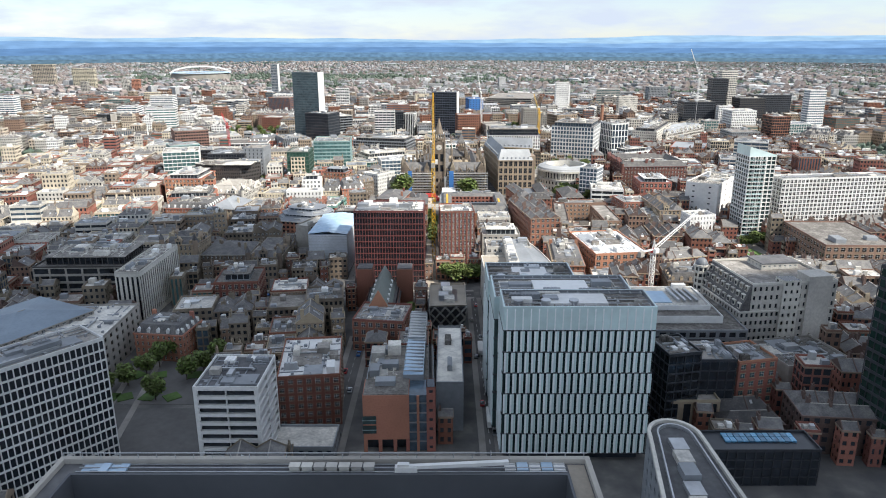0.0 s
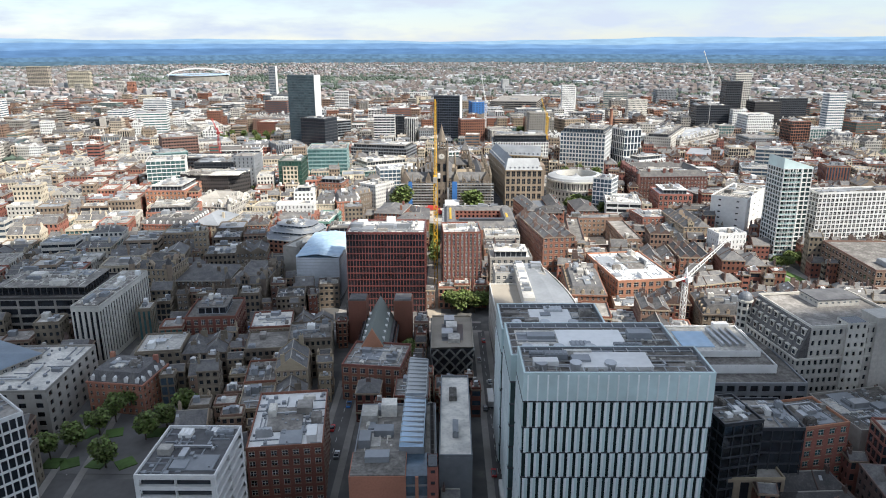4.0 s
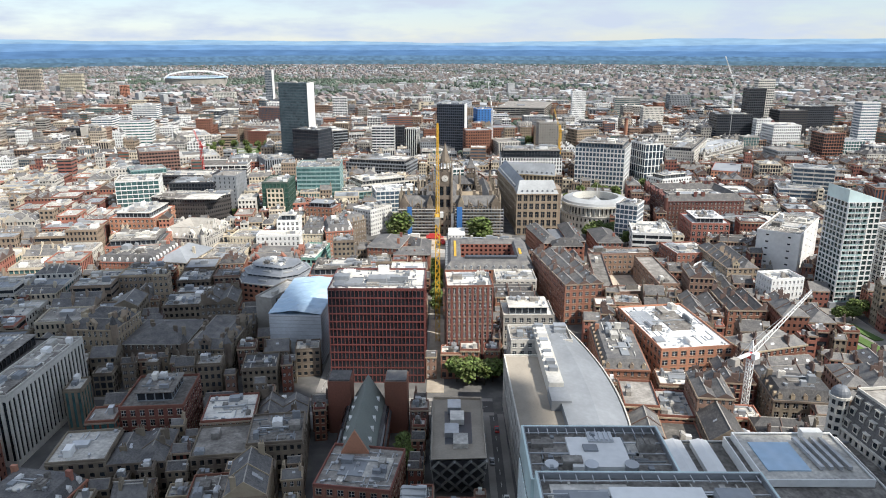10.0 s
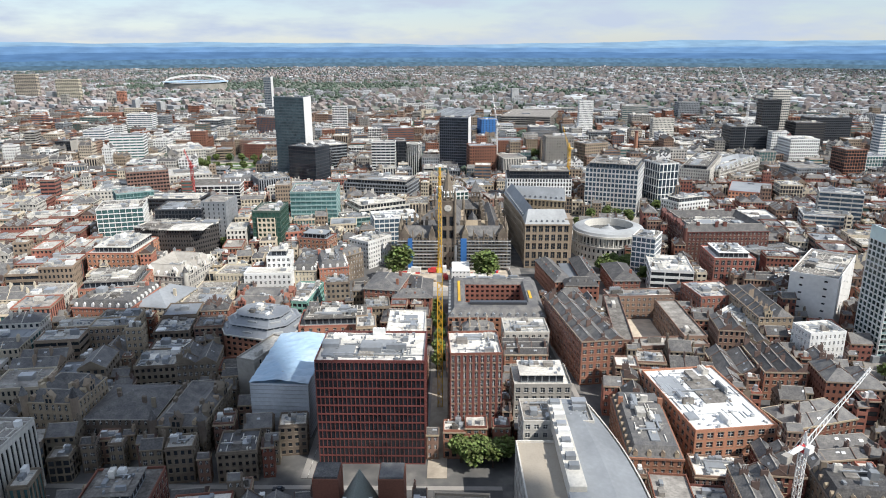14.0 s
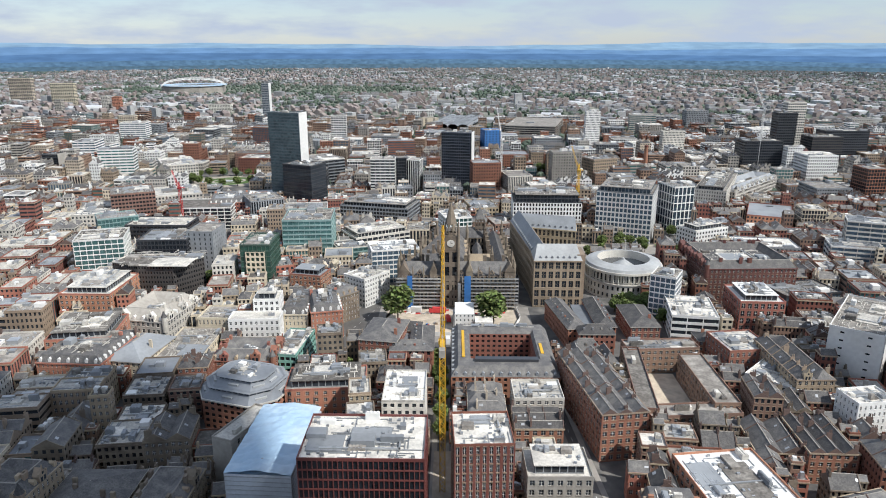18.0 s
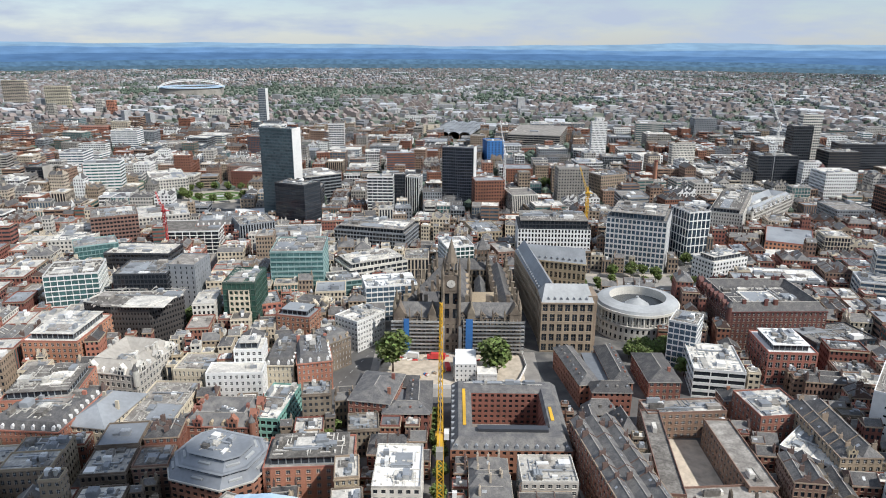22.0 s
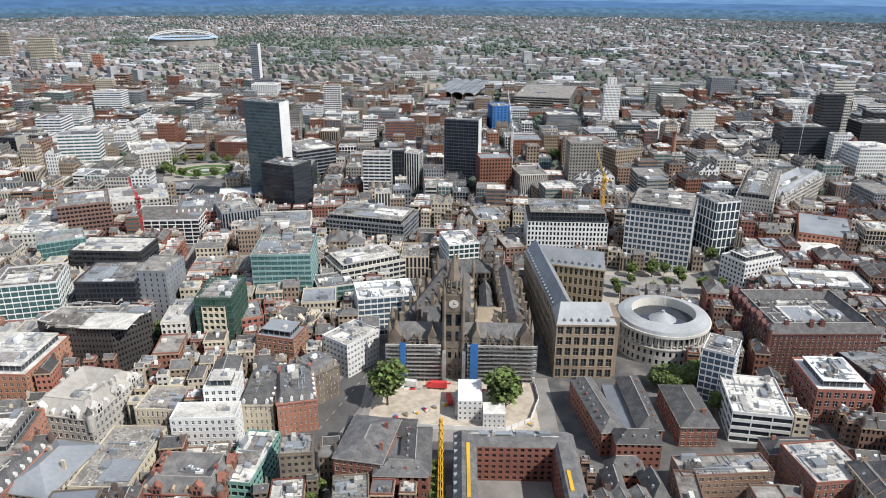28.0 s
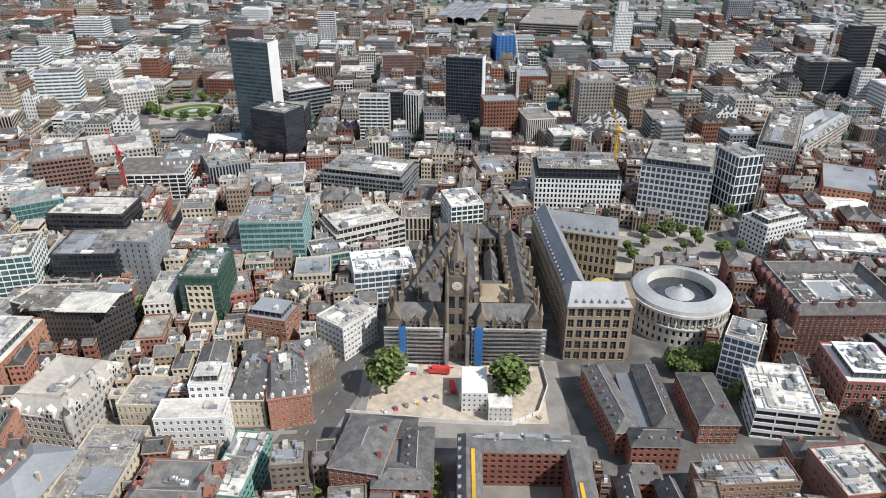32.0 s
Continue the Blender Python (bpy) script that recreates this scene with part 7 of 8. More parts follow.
def stepped_octagon(x, y, w, d, rot):
    b = base("octagon_offices", x, y, rot, "octagonal brick offices with stepped grey lead roofs and glazed bands", "office building")
    taken_plan(x, y, w, d, rot)
    c = min(w, d) * .27
    oct_ = [(-w / 2 + c, -d / 2), (w / 2 - c, -d / 2), (w / 2, -d / 2 + c), (w / 2, d / 2 - c), (w / 2 - c, d / 2), (-w / 2 + c, d / 2), (-w / 2, d / 2 - c), (-w / 2, -d / 2 + c)]
    part("wall", facade(oct_, 0, 17, 3.4, 3.6, 1.4, 1.5, .35), RED, b)
    part("glazing", shell(inset_poly(oct_, .33), 0, 16.8), GLASS, b)
    part("cornice", ring(inset_poly(oct_, -.5), .9, 16.4, 17.2), PORTLAND, b)
    z, q = 17.2, oct_
    for i, (run, up_) in enumerate(((3.6, 3.0), (3.2, 2.4))):
        slope = Acc()
        up = inset_poly(q, run)
        slope.v = [(px, py, z) for px, py in q] + [(px, py, z + up_) for px, py in up]
        slope.f = [(j, (j + 1) % 8, 8 + (j + 1) % 8, 8 + j) for j in range(8)]
        part("lead_roof", slope, LEADDARK, b, "grey lead sloping roof tier")
        part("glazed_band", facade(up, z + up_, z + up_ + 1.4, 3, 1.4, .6, .4, .2), LEAD, b)
        part("band_glass", shell(inset_poly(up, .18), z + up_, z + up_ + 1.3), BLUEGLASS, b)
        part("tier_rim", ring(inset_poly(up, -.7), 1.1, z + up_ + 1.4, z + up_ + 1.65), LEAD, b)
        part("tier_roof", shell(inset_poly(up, .3), z + up_ + 1.3, z + up_ + 1.5), LEADDARK, b)
        for j in range(8):
            (ax, ay), (bx_, by_) = q[j], q[(j + 1) % 8]
            (cx, cy), (dx, dy) = up[j], up[(j + 1) % 8]
            mx, my = (ax + bx_ + cx + dx) / 4, (ay + by_ + cy + dy) / 4
            part("roof_window", Acc().box(-2.6, -.5, 0, 2.6, .5, .9), LEADPALE, b).matrix_local = pose(mx, my, z + up_ * .4, 0, 0, math.degrees(math.atan2(by_ - ay, bx_ - ax)))
        z, q = z + up_ + 1.5, inset_poly(up, 1.4)
    clutter(b, random.Random(8), w * .4, d * .4, z - .05, 8)
    return b


seat(stepped_octagon(-101.2, -133.3, 42.3, 33.1, -17.5), .96, 1.1, .88, -3.5, -17.0)


def ranges(name, label, wall, h, rise, arms, width, flat=None):
    """Brick ranges that meet at an angle, each with its own hipped slate roof."""
    x, y = arms[0][0]
    b = base(name, x, y, 0, label, "building")
    rng = random.Random(int(x * 3 + y))
    for i, (p, q) in enumerate(arms):
        dx, dy = q[0] - p[0], q[1] - p[1]
        L, a = math.hypot(dx, dy), math.degrees(math.atan2(dy, dx))
        taken((p[0] + q[0]) / 2, (p[1] + q[1]) / 2, L + 2, width + 1, a)
        hh = h + .35 * i
        arm = part("range_wall", facade(rect(L, width), 0, hh, 3.0, 3.7, 1.5, 1.7, .35), wall, b)
        arm.matrix_local = pose((p[0] + q[0]) / 2 - x, (p[1] + q[1]) / 2 - y, 0, 0, 0, a)
        part("glazing", shell(inset_poly(rect(L, width), .33), 0, hh - .3), GLASS, arm)
        part("eave_board", ring(inset_poly(rect(L, width), -.5), .6, hh - .5, hh + .05), CONC, arm)
        e = width * .45
        part("roof", Acc().hip(-L / 2 - .5, -width / 2 - .5, L / 2 + .5, width / 2 + .5, hh + .06, rise, None), SLATE, arm)
        part("ridge", Acc().box(-L / 2 + e, -.18, hh + rise - .05, L / 2 - e, .18, hh + rise + .2), CONC, arm)
        for k in range(int(L / 5)):
            u = -L / 2 + 3 + k * 5
            part("roof_vent", Acc().box(u - .5, -width * .28 - .4, hh + rise * .3, u + .5, -width * .28 + .4, hh + rise * .62 + .4), rng.choice((STEEL, FELT, wall)), arm)
    if flat:
        part("link_roof", Acc().box(flat[0] - x, flat[1] - y, 0, flat[3] - x, flat[4] - y, flat[5]), LEADDARK, b)
    return b


ranges("brick_offices", "angled red brick offices with grey slate roofs by the square", RED, 14.5, 3.2, (((-53, -88), (-22, -90)), ((-20.8, -90), (-20.3, -122)), ((-37, -117.5), (-15, -117.5))), 12.5, (-34, -111, 0, -27, -95, 13))
ranges("brick_chambers", "wedge of Victorian brick ranges with slate roofs and plant", RED, 13, 3.8, (((60, -42), (67.5, -88)), ((67, -91.5), (87, -91.5)), ((84.5, -87), (83.5, -42))), 11, (70, -86, 0, 79, -46, 11.5))
ranges("gothic_house", "steep roofed dark brick Gothic house", DARKRED, 10.5, 6, (((60, -110), (76, -110)), ((76, -113), (78, -131)), ((61, -113), (61, -131))), 8)
car_park = base("car_park", 110.5, -88, 0, "small tarmac car park with white bay lines", "car park", kind="structure")
taken(110.5, -88, 22, 12)
part("surface", Acc().box(-10.5, -4.5, 0, 10.5, 4.5, .12), ASPHALT, car_park)
for i in range(9):
    part("bay_line", Acc().box(-10 + i * 2.5, -3.5, .12, -9.85 + i * 2.5, 1.5, .135), WHITE, car_park)

stack = base("brick_chimney", 248, 458.3, 0, "tall tapered red brick factory chimney", "chimney")
part("shaft", Acc().tube(0, 0, 0, 39, 3.2, 2.2, 16), RED, stack)
part("cap", Acc().tube(0, 0, 39, 41, 2.6, 2.5, 16), DARKRED, stack)
turret = base("domed_turret", 118.7, -299.2, 0, "pale stone corner turret with grey dome", "turret")
part("shaft", facade([(3.4 * math.cos(math.pi / 4 * i), 3.4 * math.sin(math.pi / 4 * i)) for i in range(8)], 0, 46, 2.6, 4, 1.0, 1.6, .3), PORTLAND, turret)
part("core", Acc().tube(0, 0, 0, 45.8, 3.0, 3.0, 8), GLASS, turret)
part("cornice", Acc().tube(0, 0, 46, 47, 3.9, 3.9, 16), PORTLAND, turret)
part("dome", Acc().dome(0, 0, 47, 3.4, 4.2, 16, 5), LEADDARK, turret)
part("finial", Acc().tube(0, 0, 50.8, 53.5, .3, .05, 6), LEADDARK, turret)
turret.matrix_world = pose(122.2, -344.0, 0) @ Matrix.Diagonal((.85, .85, .76, 1))

# rumpled blue sheeting laid over the wrapped building's roof
sheet = Acc()
rng = random.Random(21)
NX, NY = 15, 25
for j in range(NY + 1):
    for i in range(NX + 1):
        fold = .5 * abs(math.sin(j * .9 + .4 * math.sin(i * .7))) + .35 * rng.random()
        sheet.v.append((-12.2 + 24.4 * i / NX, -23.1 + 46.2 * j / NY, 24.2 + fold + 1.6 * (1 - abs(2 * i / NX - 1)) + .05 * j))
for j in range(NY):
    for i in range(NX):
        o = j * (NX + 1) + i
        sheet.f.append((o, o + 1, o + NX + 2, o + NX + 1))
part("roof_sheet", sheet, TIN, wrapped, "rumpled blue translucent sheeting")

# ------------------------------------------------------------------ streets and open ground
def slab(name, label, category, x0, y0, x1, y1, z, mat, rot=0.0, take=True, kind="structure"):
    w, d = x1 - x0, y1 - y0
    ob = new(name, Acc().box(-w / 2, -d / 2, -0.3, w / 2, d / 2, z).mesh(name))
    ob.data.materials.append(mat)
    ob.matrix_world = pose((x0 + x1) / 2, (y0 + y1) / 2, 0, 0, 0, rot)
    if take:
        taken((x0 + x1) / 2, (y0 + y1) / 2, w, d, rot)
    return tagged(ob, label, category, kind=kind)


LINE = material("road_paint", (0.7, 0.7, 0.66), 0.7, vary=0.1)


ROADS = []


def road(x0, y0, x1, y1, rot=0.0):
    """A carriageway between two raised pavements."""
    lx, ly = x1 - x0, y1 - y0
    slab("road", "grey asphalt street with worn markings", "road", x0, y0, x1, y1, 0.04 + .005 * len(ROADS), ASPHALT, rot)
    ROADS.append(rot)
    k = 2.4
    c, s = math.cos(radians(rot)), math.sin(radians(rot))
    mx, my = (x0 + x1) / 2, (y0 + y1) / 2
    for sgn in (-1, 1):
        if lx > ly:
            a, b_, ox, oy = lx, k, 0, sgn * (ly / 2 - k / 2)
        else:
            a, b_, ox, oy = k, ly, sgn * (lx / 2 - k / 2), 0
        px, py = mx + c * ox - s * oy, my + s * ox + c * oy
        slab("pavement", "raised stone flag pavement with kerb", "pavement", px - a / 2, py - b_ / 2, px + a / 2, py + b_ / 2, 0.16 + .005 * len(ROADS), PAVING, rot, False)
    m = Acc()
    n = int(max(lx, ly) / 7)
    for i in range(n):
        t = (i + .5) / n - .5
        if lx > ly:
            m.box(t * lx - 1.5, -.08, 0.045, t * lx + 1.5, .08, 0.055)
        else:
            m.box(-.08, t * ly - 1.5, 0.045, .08, t * ly + 1.5, 0.055)
    ob = new("road_marking", m.mesh("road_marking"))
    ob.data.materials.append(LINE)
    ob.matrix_world = pose(mx, my, .005 * len(ROADS), 0, 0, rot)
    tagged(ob, "white dashed centre line on asphalt", "road marking", kind="structure")


road(-404.5, -295.9, 16, -281.9)
road(11.6, -502.3, 19.6, -294.8)
road(-46.8, -502.8, -35.8, -347.8)
road(-12.9, -252.1, -5.2, -110.7)
road(-134.9, -503.6, -122.9, -309.8, 8)
road(-59, -277.5, -54, -115.7, 0)
road(44.3, -251.5, 53.8, -103.3, 4)
road(-74.6, -104.5, -48.6, 9.5, -18)
road(55.6, -255.2, 312.9, -245.2)
road(-406.6, -96.4, -75.4, -88.4, 6)
road(-202.8, -96.8, -190.8, 258.9, 10)
road(-325.5, 210.4, 394.5, 223.4, -2)
road(174.6, -91, 188.6, 194, -6)
road(187.2, 102.7, 207.2, 250.9, -8)
road(-36.6, 89.3, -24.6, 209, -6)
slab("square", "pale stone public square with works compound", "square", -52, -80, 46, -22, 0.12, PAVING)
slab("works_yard", "bare sandy building site ground", "ground", -47, -70, 37, -27, 0.2, SAND, take=False)
slab("plaza", "pale paved square behind the library", "square", 59.3, 88.8, 198.5, 124.8, 0.12, PAVING)
taken(-290, 415, 92, 84)
lawn_way = [(34 * math.cos(math.pi * i / 16), 25 * math.sin(math.pi * i / 16)) for i in range(32)]
gardens = base("garden_lawn", -290, 415, 18, "oval mown lawns with curved pale paths", "lawn", kind="structure")
part("paving", Acc().box(-44, -38, -.3, 44, 38, .06), PLAZA, gardens)
part("lawn", Acc().prism(lawn_way, .06, .3), GRASS, gardens)
part("path", ring([(.62 * a, .62 * b) for a, b in lawn_way], 3.2, .3, .36), PLAZA, gardens)
part("fountain", Acc().prism([(.2 * a, .2 * b) for a, b in lawn_way], .3, .7), LEADPALE, gardens)
slab("street_garden", "planted traffic island garden", "garden", -144.5, -414.9, -96.5, -369.9, 0.15, ASPHALT)
for i in range(7):
    px, py = site(-141 + (i * 13) % 36, -337 + (i * 17) % 34)
    slab("planting_bed", "dark planted bed with low shrubs", "planting bed", px - 3, py - 3, px + 3, py + 3, 0.45, GRASS, 20 * i, False)
slab("site_strip", "sandy excavated strip beside the red tower", "ground", -11.8, -277, -4.3, -195, 0.2, SAND, take=False)
slab("landscape_strip", "paved terraces beside the apartment tower", "garden", 192.8, -250, 218.8, -175.9, 0.04, PAVING)

# ------------------------------------------------------------------ trees
def tree_meshes(seed, r, h):
    rng = random.Random(seed)
    tr = Acc().tube(0, 0, 0, h * .42, .05 * h * .5, .03 * h * .5, 7)
    for i in range(6):
        a = i * 1.05 + rng.random()
        tr.bar((0, 0, h * (.25 + .03 * i)), (r * .6 * math.cos(a), r * .6 * math.sin(a), h * (.55 + .04 * i)), .09)
    cr = Acc()
    lumps = [(rng.uniform(-.6, .6) * r, rng.uniform(-.6, .6) * r, h * rng.uniform(.42, .78), r * rng.uniform(.42, .6)) for _ in range(17)]
    lumps += [(0, 0, h * .55, r * .75), (0, 0, h * .72, r * .6)]
    for i in range(1500):
        cx, cy, cz, cr_ = rng.choice(lumps)
        v = Vector((rng.gauss(0, 1), rng.gauss(0, 1), rng.gauss(0, 1) + .25)).normalized() * cr_ * rng.uniform(.6, 1.05)
        p = Vector((cx, cy, cz)) + Vector((v.x, v.y, v.z * .9))
        q = Euler((rng.uniform(-.8, .8), rng.uniform(-.8, .8), rng.uniform(0, 6.28))).to_matrix()
        s = rng.uniform(.3, .62) * (r / 4) ** .5
        o = len(cr.v)
        for a, b_, c in ((-s, -s * .7, 0), (s, -s * .6, .12 * s), (s * .9, s * .7, -.1 * s), (-s * .8, s * .8, .2 * s)):
            cr.v.append(tuple(p + q @ Vector((a, b_, c))))
        cr.f.append((o, o + 1, o + 2, o + 3))
    t, c = tr.mesh("trunk"), cr.mesh("crown")
    t.materials.append(BARK)
    c.materials.append(LEAF)
    return t, c


TREES = [tree_meshes(i, 4.2, 10.5) for i in range(3)]


def tree(x, y, size=1.0, label="leafy green broadleaf street tree", group="street trees", k=None, z=0.1, plan=True):
    rng = random.Random(int(x * 31 + y * 17))
    x, y = site(x, y) if plan else (x, y)
    t, c = TREES[rng.randrange(3) if k is None else k]
    b = base("tree", x, y, rng.uniform(0, 360), label, "tree", group, z)
    b.scale = (size, size, size * rng.uniform(.9, 1.1))
    part("trunk", t, BARK, b)
    part("crown", c, LEAF, b)
    return b


tree(-38.6, -50.5, 2.3, "large round green plane tree in the square", "trees in the square", plan=False)
tree(21.5, -50.5, 2.35, "large spreading green plane tree in the square", "trees in the square", plan=False)
for i in range(5):
    tree(4 + i * 4.2, -213 - (i % 2) * 3, 1.15, "dark green tree before the brick tower", "trees by the brick tower")
for i in range(9):
    tree(113 + i * 4.6, -5 - 6 * math.sin(i * .9) + i * .5, 1.05, "green tree beside the round library", "library trees")
for i in range(8):
    tree(108 + i * 13, 104 + (i % 3) * 6, .8, "small green tree in the paved square", "plaza trees")
for i in range(4):
    tree(-186 + (i % 2) * 5, 24 + i * 5.5, 1.2, "tall green tree beside the grey offices", "trees by the grey offices")
for i in range(16):
    tree(-290 + 44 * math.cos(i * .4), 415 + 36 * math.sin(i * .4), 1.15, "green park tree by the lawn", "park trees", plan=False)
for i in range(10):
    tree(-148 + (i * 17) % 46, -342 + (i * 29) % 40, 1.05, "small street garden tree", "garden trees")
for i in range(5):
    tree(-5.5, -140 + i * 12, .9, "slim green tree along the site lane", "lane trees")
for i in range(4):
    tree(-16.5, -262 - i * 4, .8, "narrow dark green column tree", "column trees")
for i in range(12):
    tree(219 + (i * 31) % 40, -152 + (i * 7) % 14, .9, "green shrub tree on planted terraces", "terrace trees")
for i in range(6):
    tree(-62 + (i % 2) * 3, -112 + i * 6, .8, "green tree in a courtyard gap", "court trees")
for i in range(7):
    tree(78 + i * 3, 118 + (i * 5) % 11, .75, "small round tree behind the offices", "plaza trees")
for i in range(14):
    tree(95 + (i * 37) % 60, 430 + (i * 23) % 40, 1.1, "green tree beside the red brick range", "campus trees")


# ------------------------------------------------------------------ works compound in the square
def cabins():
    b = base("site_cabins", 3.2, -53, 0, "stack of white site cabins with small windows", "site cabin")
    part("lower_cabin", facade(rect(12, 20), .2, 11.5, 2.4, 2.9, 1.6, 1.8, .1), WHITE, b)
    part("cabin_roof", shell(rect(11.9, 19.9), 11.2, 11.55), WHITE, b)
    part("side_cabin", facade(rect(11, 10, 11.7, -11), .2, 8.4, 2.4, 2.8, 1.6, 1.8, .1), WHITE, b)
    part("side_cabin_roof", shell(rect(10.9, 9.9, 11.7, -11), 8.1, 8.45), PALEROOF, b)
    part("stair", Acc().box(-7.2, -7, .2, -5.6, 3, 9.5), STEEL, b)
    part("cabin_glazing", shell(rect(11.8, 19.8), .2, 11.2, top=False), GLASS, b)
    return b


cabins()


def lorry(label, x, y, rot, mat, L=11.0, h=4.2):
    b = base("lorry", x, y, rot, label, "vehicle", "vehicles", .2)
    part("body", Acc().box(-1.25, -L / 2, .9, 1.25, L / 2 - 2.2, h), mat, b)
    part("cab", Acc().box(-1.2, L / 2 - 2.1, .7, 1.2, L / 2, 3.0), mat, b)
    part("windscreen", Acc().box(-1.1, L / 2, 1.7, 1.1, L / 2 + .03, 2.7), GLASS, b)
    for sx in (-1.1, 1.1):
        for fy in (-.35, -.2, .36):
            w = part("wheel", Acc().tube(0, 0, -.15, .15, .5, .5, 12), BLACKPANEL, b)
            w.matrix_local = pose(sx, fy * L, .5, 0, 90, 0)
    return b


lorry("red site lorry with grey bed", -14, -34, 85, CRANERED)
lorry("white box van beside the scaffold", -29, -33, 80, WHITE, 9)
lorry("red tipper in the works yard", -7, -47, 10, CRANERED, 8, 3.4)
lorry("white bus at the kerb", 16, -366, 0, WHITE, 11.5, 3.2)
lorry("white coach parked along the street", 16.4, -428, 0, WHITE, 12, 3.3)
LINE_OF_BOARDS = [Vector(q) for q in ((-56, -65, 0), (-15, -70, 0), (20, -71.5, 0), (33, -63, 0), (39, -44, 0), (38, -28, 0))]
boards = []
for p, q in zip(LINE_OF_BOARDS, LINE_OF_BOARDS[1:]):
    n = max(1, round((q - p).length / 3.55))
    boards += [(p.lerp(q, (i + .5) / n), math.degrees(math.atan2(q.y - p.y, q.x - p.x))) for i in range(n)]
for spot, way in boards:
    ob = new("hoarding", Acc().box(-1.75, -.1, 0, 1.75, .1, 2.4).mesh("hoarding"))
    ob.data.materials.append(WHITE)
    ob.matrix_world = pose(spot.x, spot.y, .12, 0, 0, way)
    tagged(ob, "white painted site hoarding panel", "hoarding", "hoarding panels")


def car(x, y, rot, mat):
    b = base("car", *site(x, y), rot, "parked %s car at the kerb" % mat[0], "car", "parked cars", .05)
    part("body", Acc().box(-.85, -2.1, .3, .85, 2.1, .95), mat[1], b)
    cab = Acc()
    cab.v = [(-.8, -1.6, .95), (.8, -1.6, .95), (.8, 1.0, .95), (-.8, 1.0, .95), (-.65, -1.1, 1.5), (.65, -1.1, 1.5), (.65, .4, 1.5), (-.65, .4, 1.5)]
    cab.f = [(0, 1, 5, 4), (1, 2, 6, 5), (2, 3, 7, 6), (3, 0, 4, 7), (4, 5, 6, 7)]
    part("cabin", cab, GLASS, b)
    for sx in (-.8, .8):
        for sy in (-1.35, 1.35):
            w = part("wheel", Acc().tube(0, 0, -.1, .1, .33, .33, 10), BLACKPANEL, b)
            w.matrix_local = pose(sx, sy, .33, 0, 90, 0)


paints = (("black", BLACKPANEL), ("white", WHITE), ("silver", STEEL), ("red", CRANERED), ("blue", BLUE))
for i in range(26):
    spots = ((15.8 if i % 2 else 19.3, -400 + i * 6.3, 0), (-44.6 if i % 2 else -40.4, -415 + i * 5.1, 0), (-300 + i * 11.7, -233.5 if i % 2 else -228.5, 90))
    sx, sy, sr = spots[i % 3]
    car(sx, sy, sr, paints[i * 7 % 5])

for i, (tx, ty) in enumerate(((115.5, -1.5), (122, -4), (130.6, -6), (136, 0), (139, -13), (140, -25), (166, 39), (183, 101), (172, 120), (164, 130), (154, 128), (137, 128), (120, 97), (210, 156), (48, 147))):
    tree(tx, ty, (1.0, 1.25, 1.1)[i % 3], "leafy green tree beside the library", "library trees")
for i in range(9):
    tree(114 + i * 3.1, -69.3, .38, "low clipped green shrub by the car park", "car park shrubs")
for i in range(6):
    tree(-8.2, -68 - i * 4.6, .62, "slim green tree in the brick lane", "lane trees")
    tree(-50.5 + i * .9, -77.5 - i * 2.6, .5, "green hedge tree behind the offices", "hedge trees")


def pallet(i, x, y, rot):
    mats = (STONE, PORTLAND, STEEL, CRANERED, YELLOW, BLUE, WHITE)
    b = base("pallet_stack", x, y, rot, "site pallet stacked with %s building material" % ("stone", "pale stone", "steel", "red", "yellow", "blue", "white")[i % 7], "pallet", "site pallets", .2)
    part("pallet", Acc().box(-.9, -.7, 0, .9, .7, .16), BROWN, b)
    part("load", Acc().box(-.85, -.62, .16, .85, .62, .7 + .25 * (i % 4)), mats[i % 7], b)


for i in range(34):
    px, py = -42 + (i * 23.7) % 76, -67 + (i * 11.3) % 36
    if not (-6 < px < 27 and -68 < py < -36):
        pallet(i, px, py, i * 37)
for i in range(22):
    ob = new("site_barrier", Acc().box(-1.6, -.06, .15, 1.6, .06, 1.1).box(-1.5, -.3, 0, -1.3, .3, .15).box(1.3, -.3, 0, 1.5, .3, .15).mesh("site_barrier"))
    ob.data.materials.append(CRANERED if i % 3 == 0 else WHITE)
    ob.matrix_world = pose(-36 + i * 3.1, -33 - 3 * math.sin(i * .5), .2, 0, 0, 30 * math.sin(i))
    tagged(ob, "%s plastic crowd barrier on the building site" % ("red" if i % 3 == 0 else "white"), "barrier", "site barriers")

# ------------------------------------------------------------------ ordinary town blocks
JOINED = {}


def lot(mat, far):
    return JOINED.setdefault((mat.name, far), (Acc(), mat))[0]


def place(dst, src, m):
    o = len(dst.v)
    dst.v += [tuple(m @ Vector(q)) for q in src.v]
    dst.f += [tuple(o + i for i in g) for g in src.f]


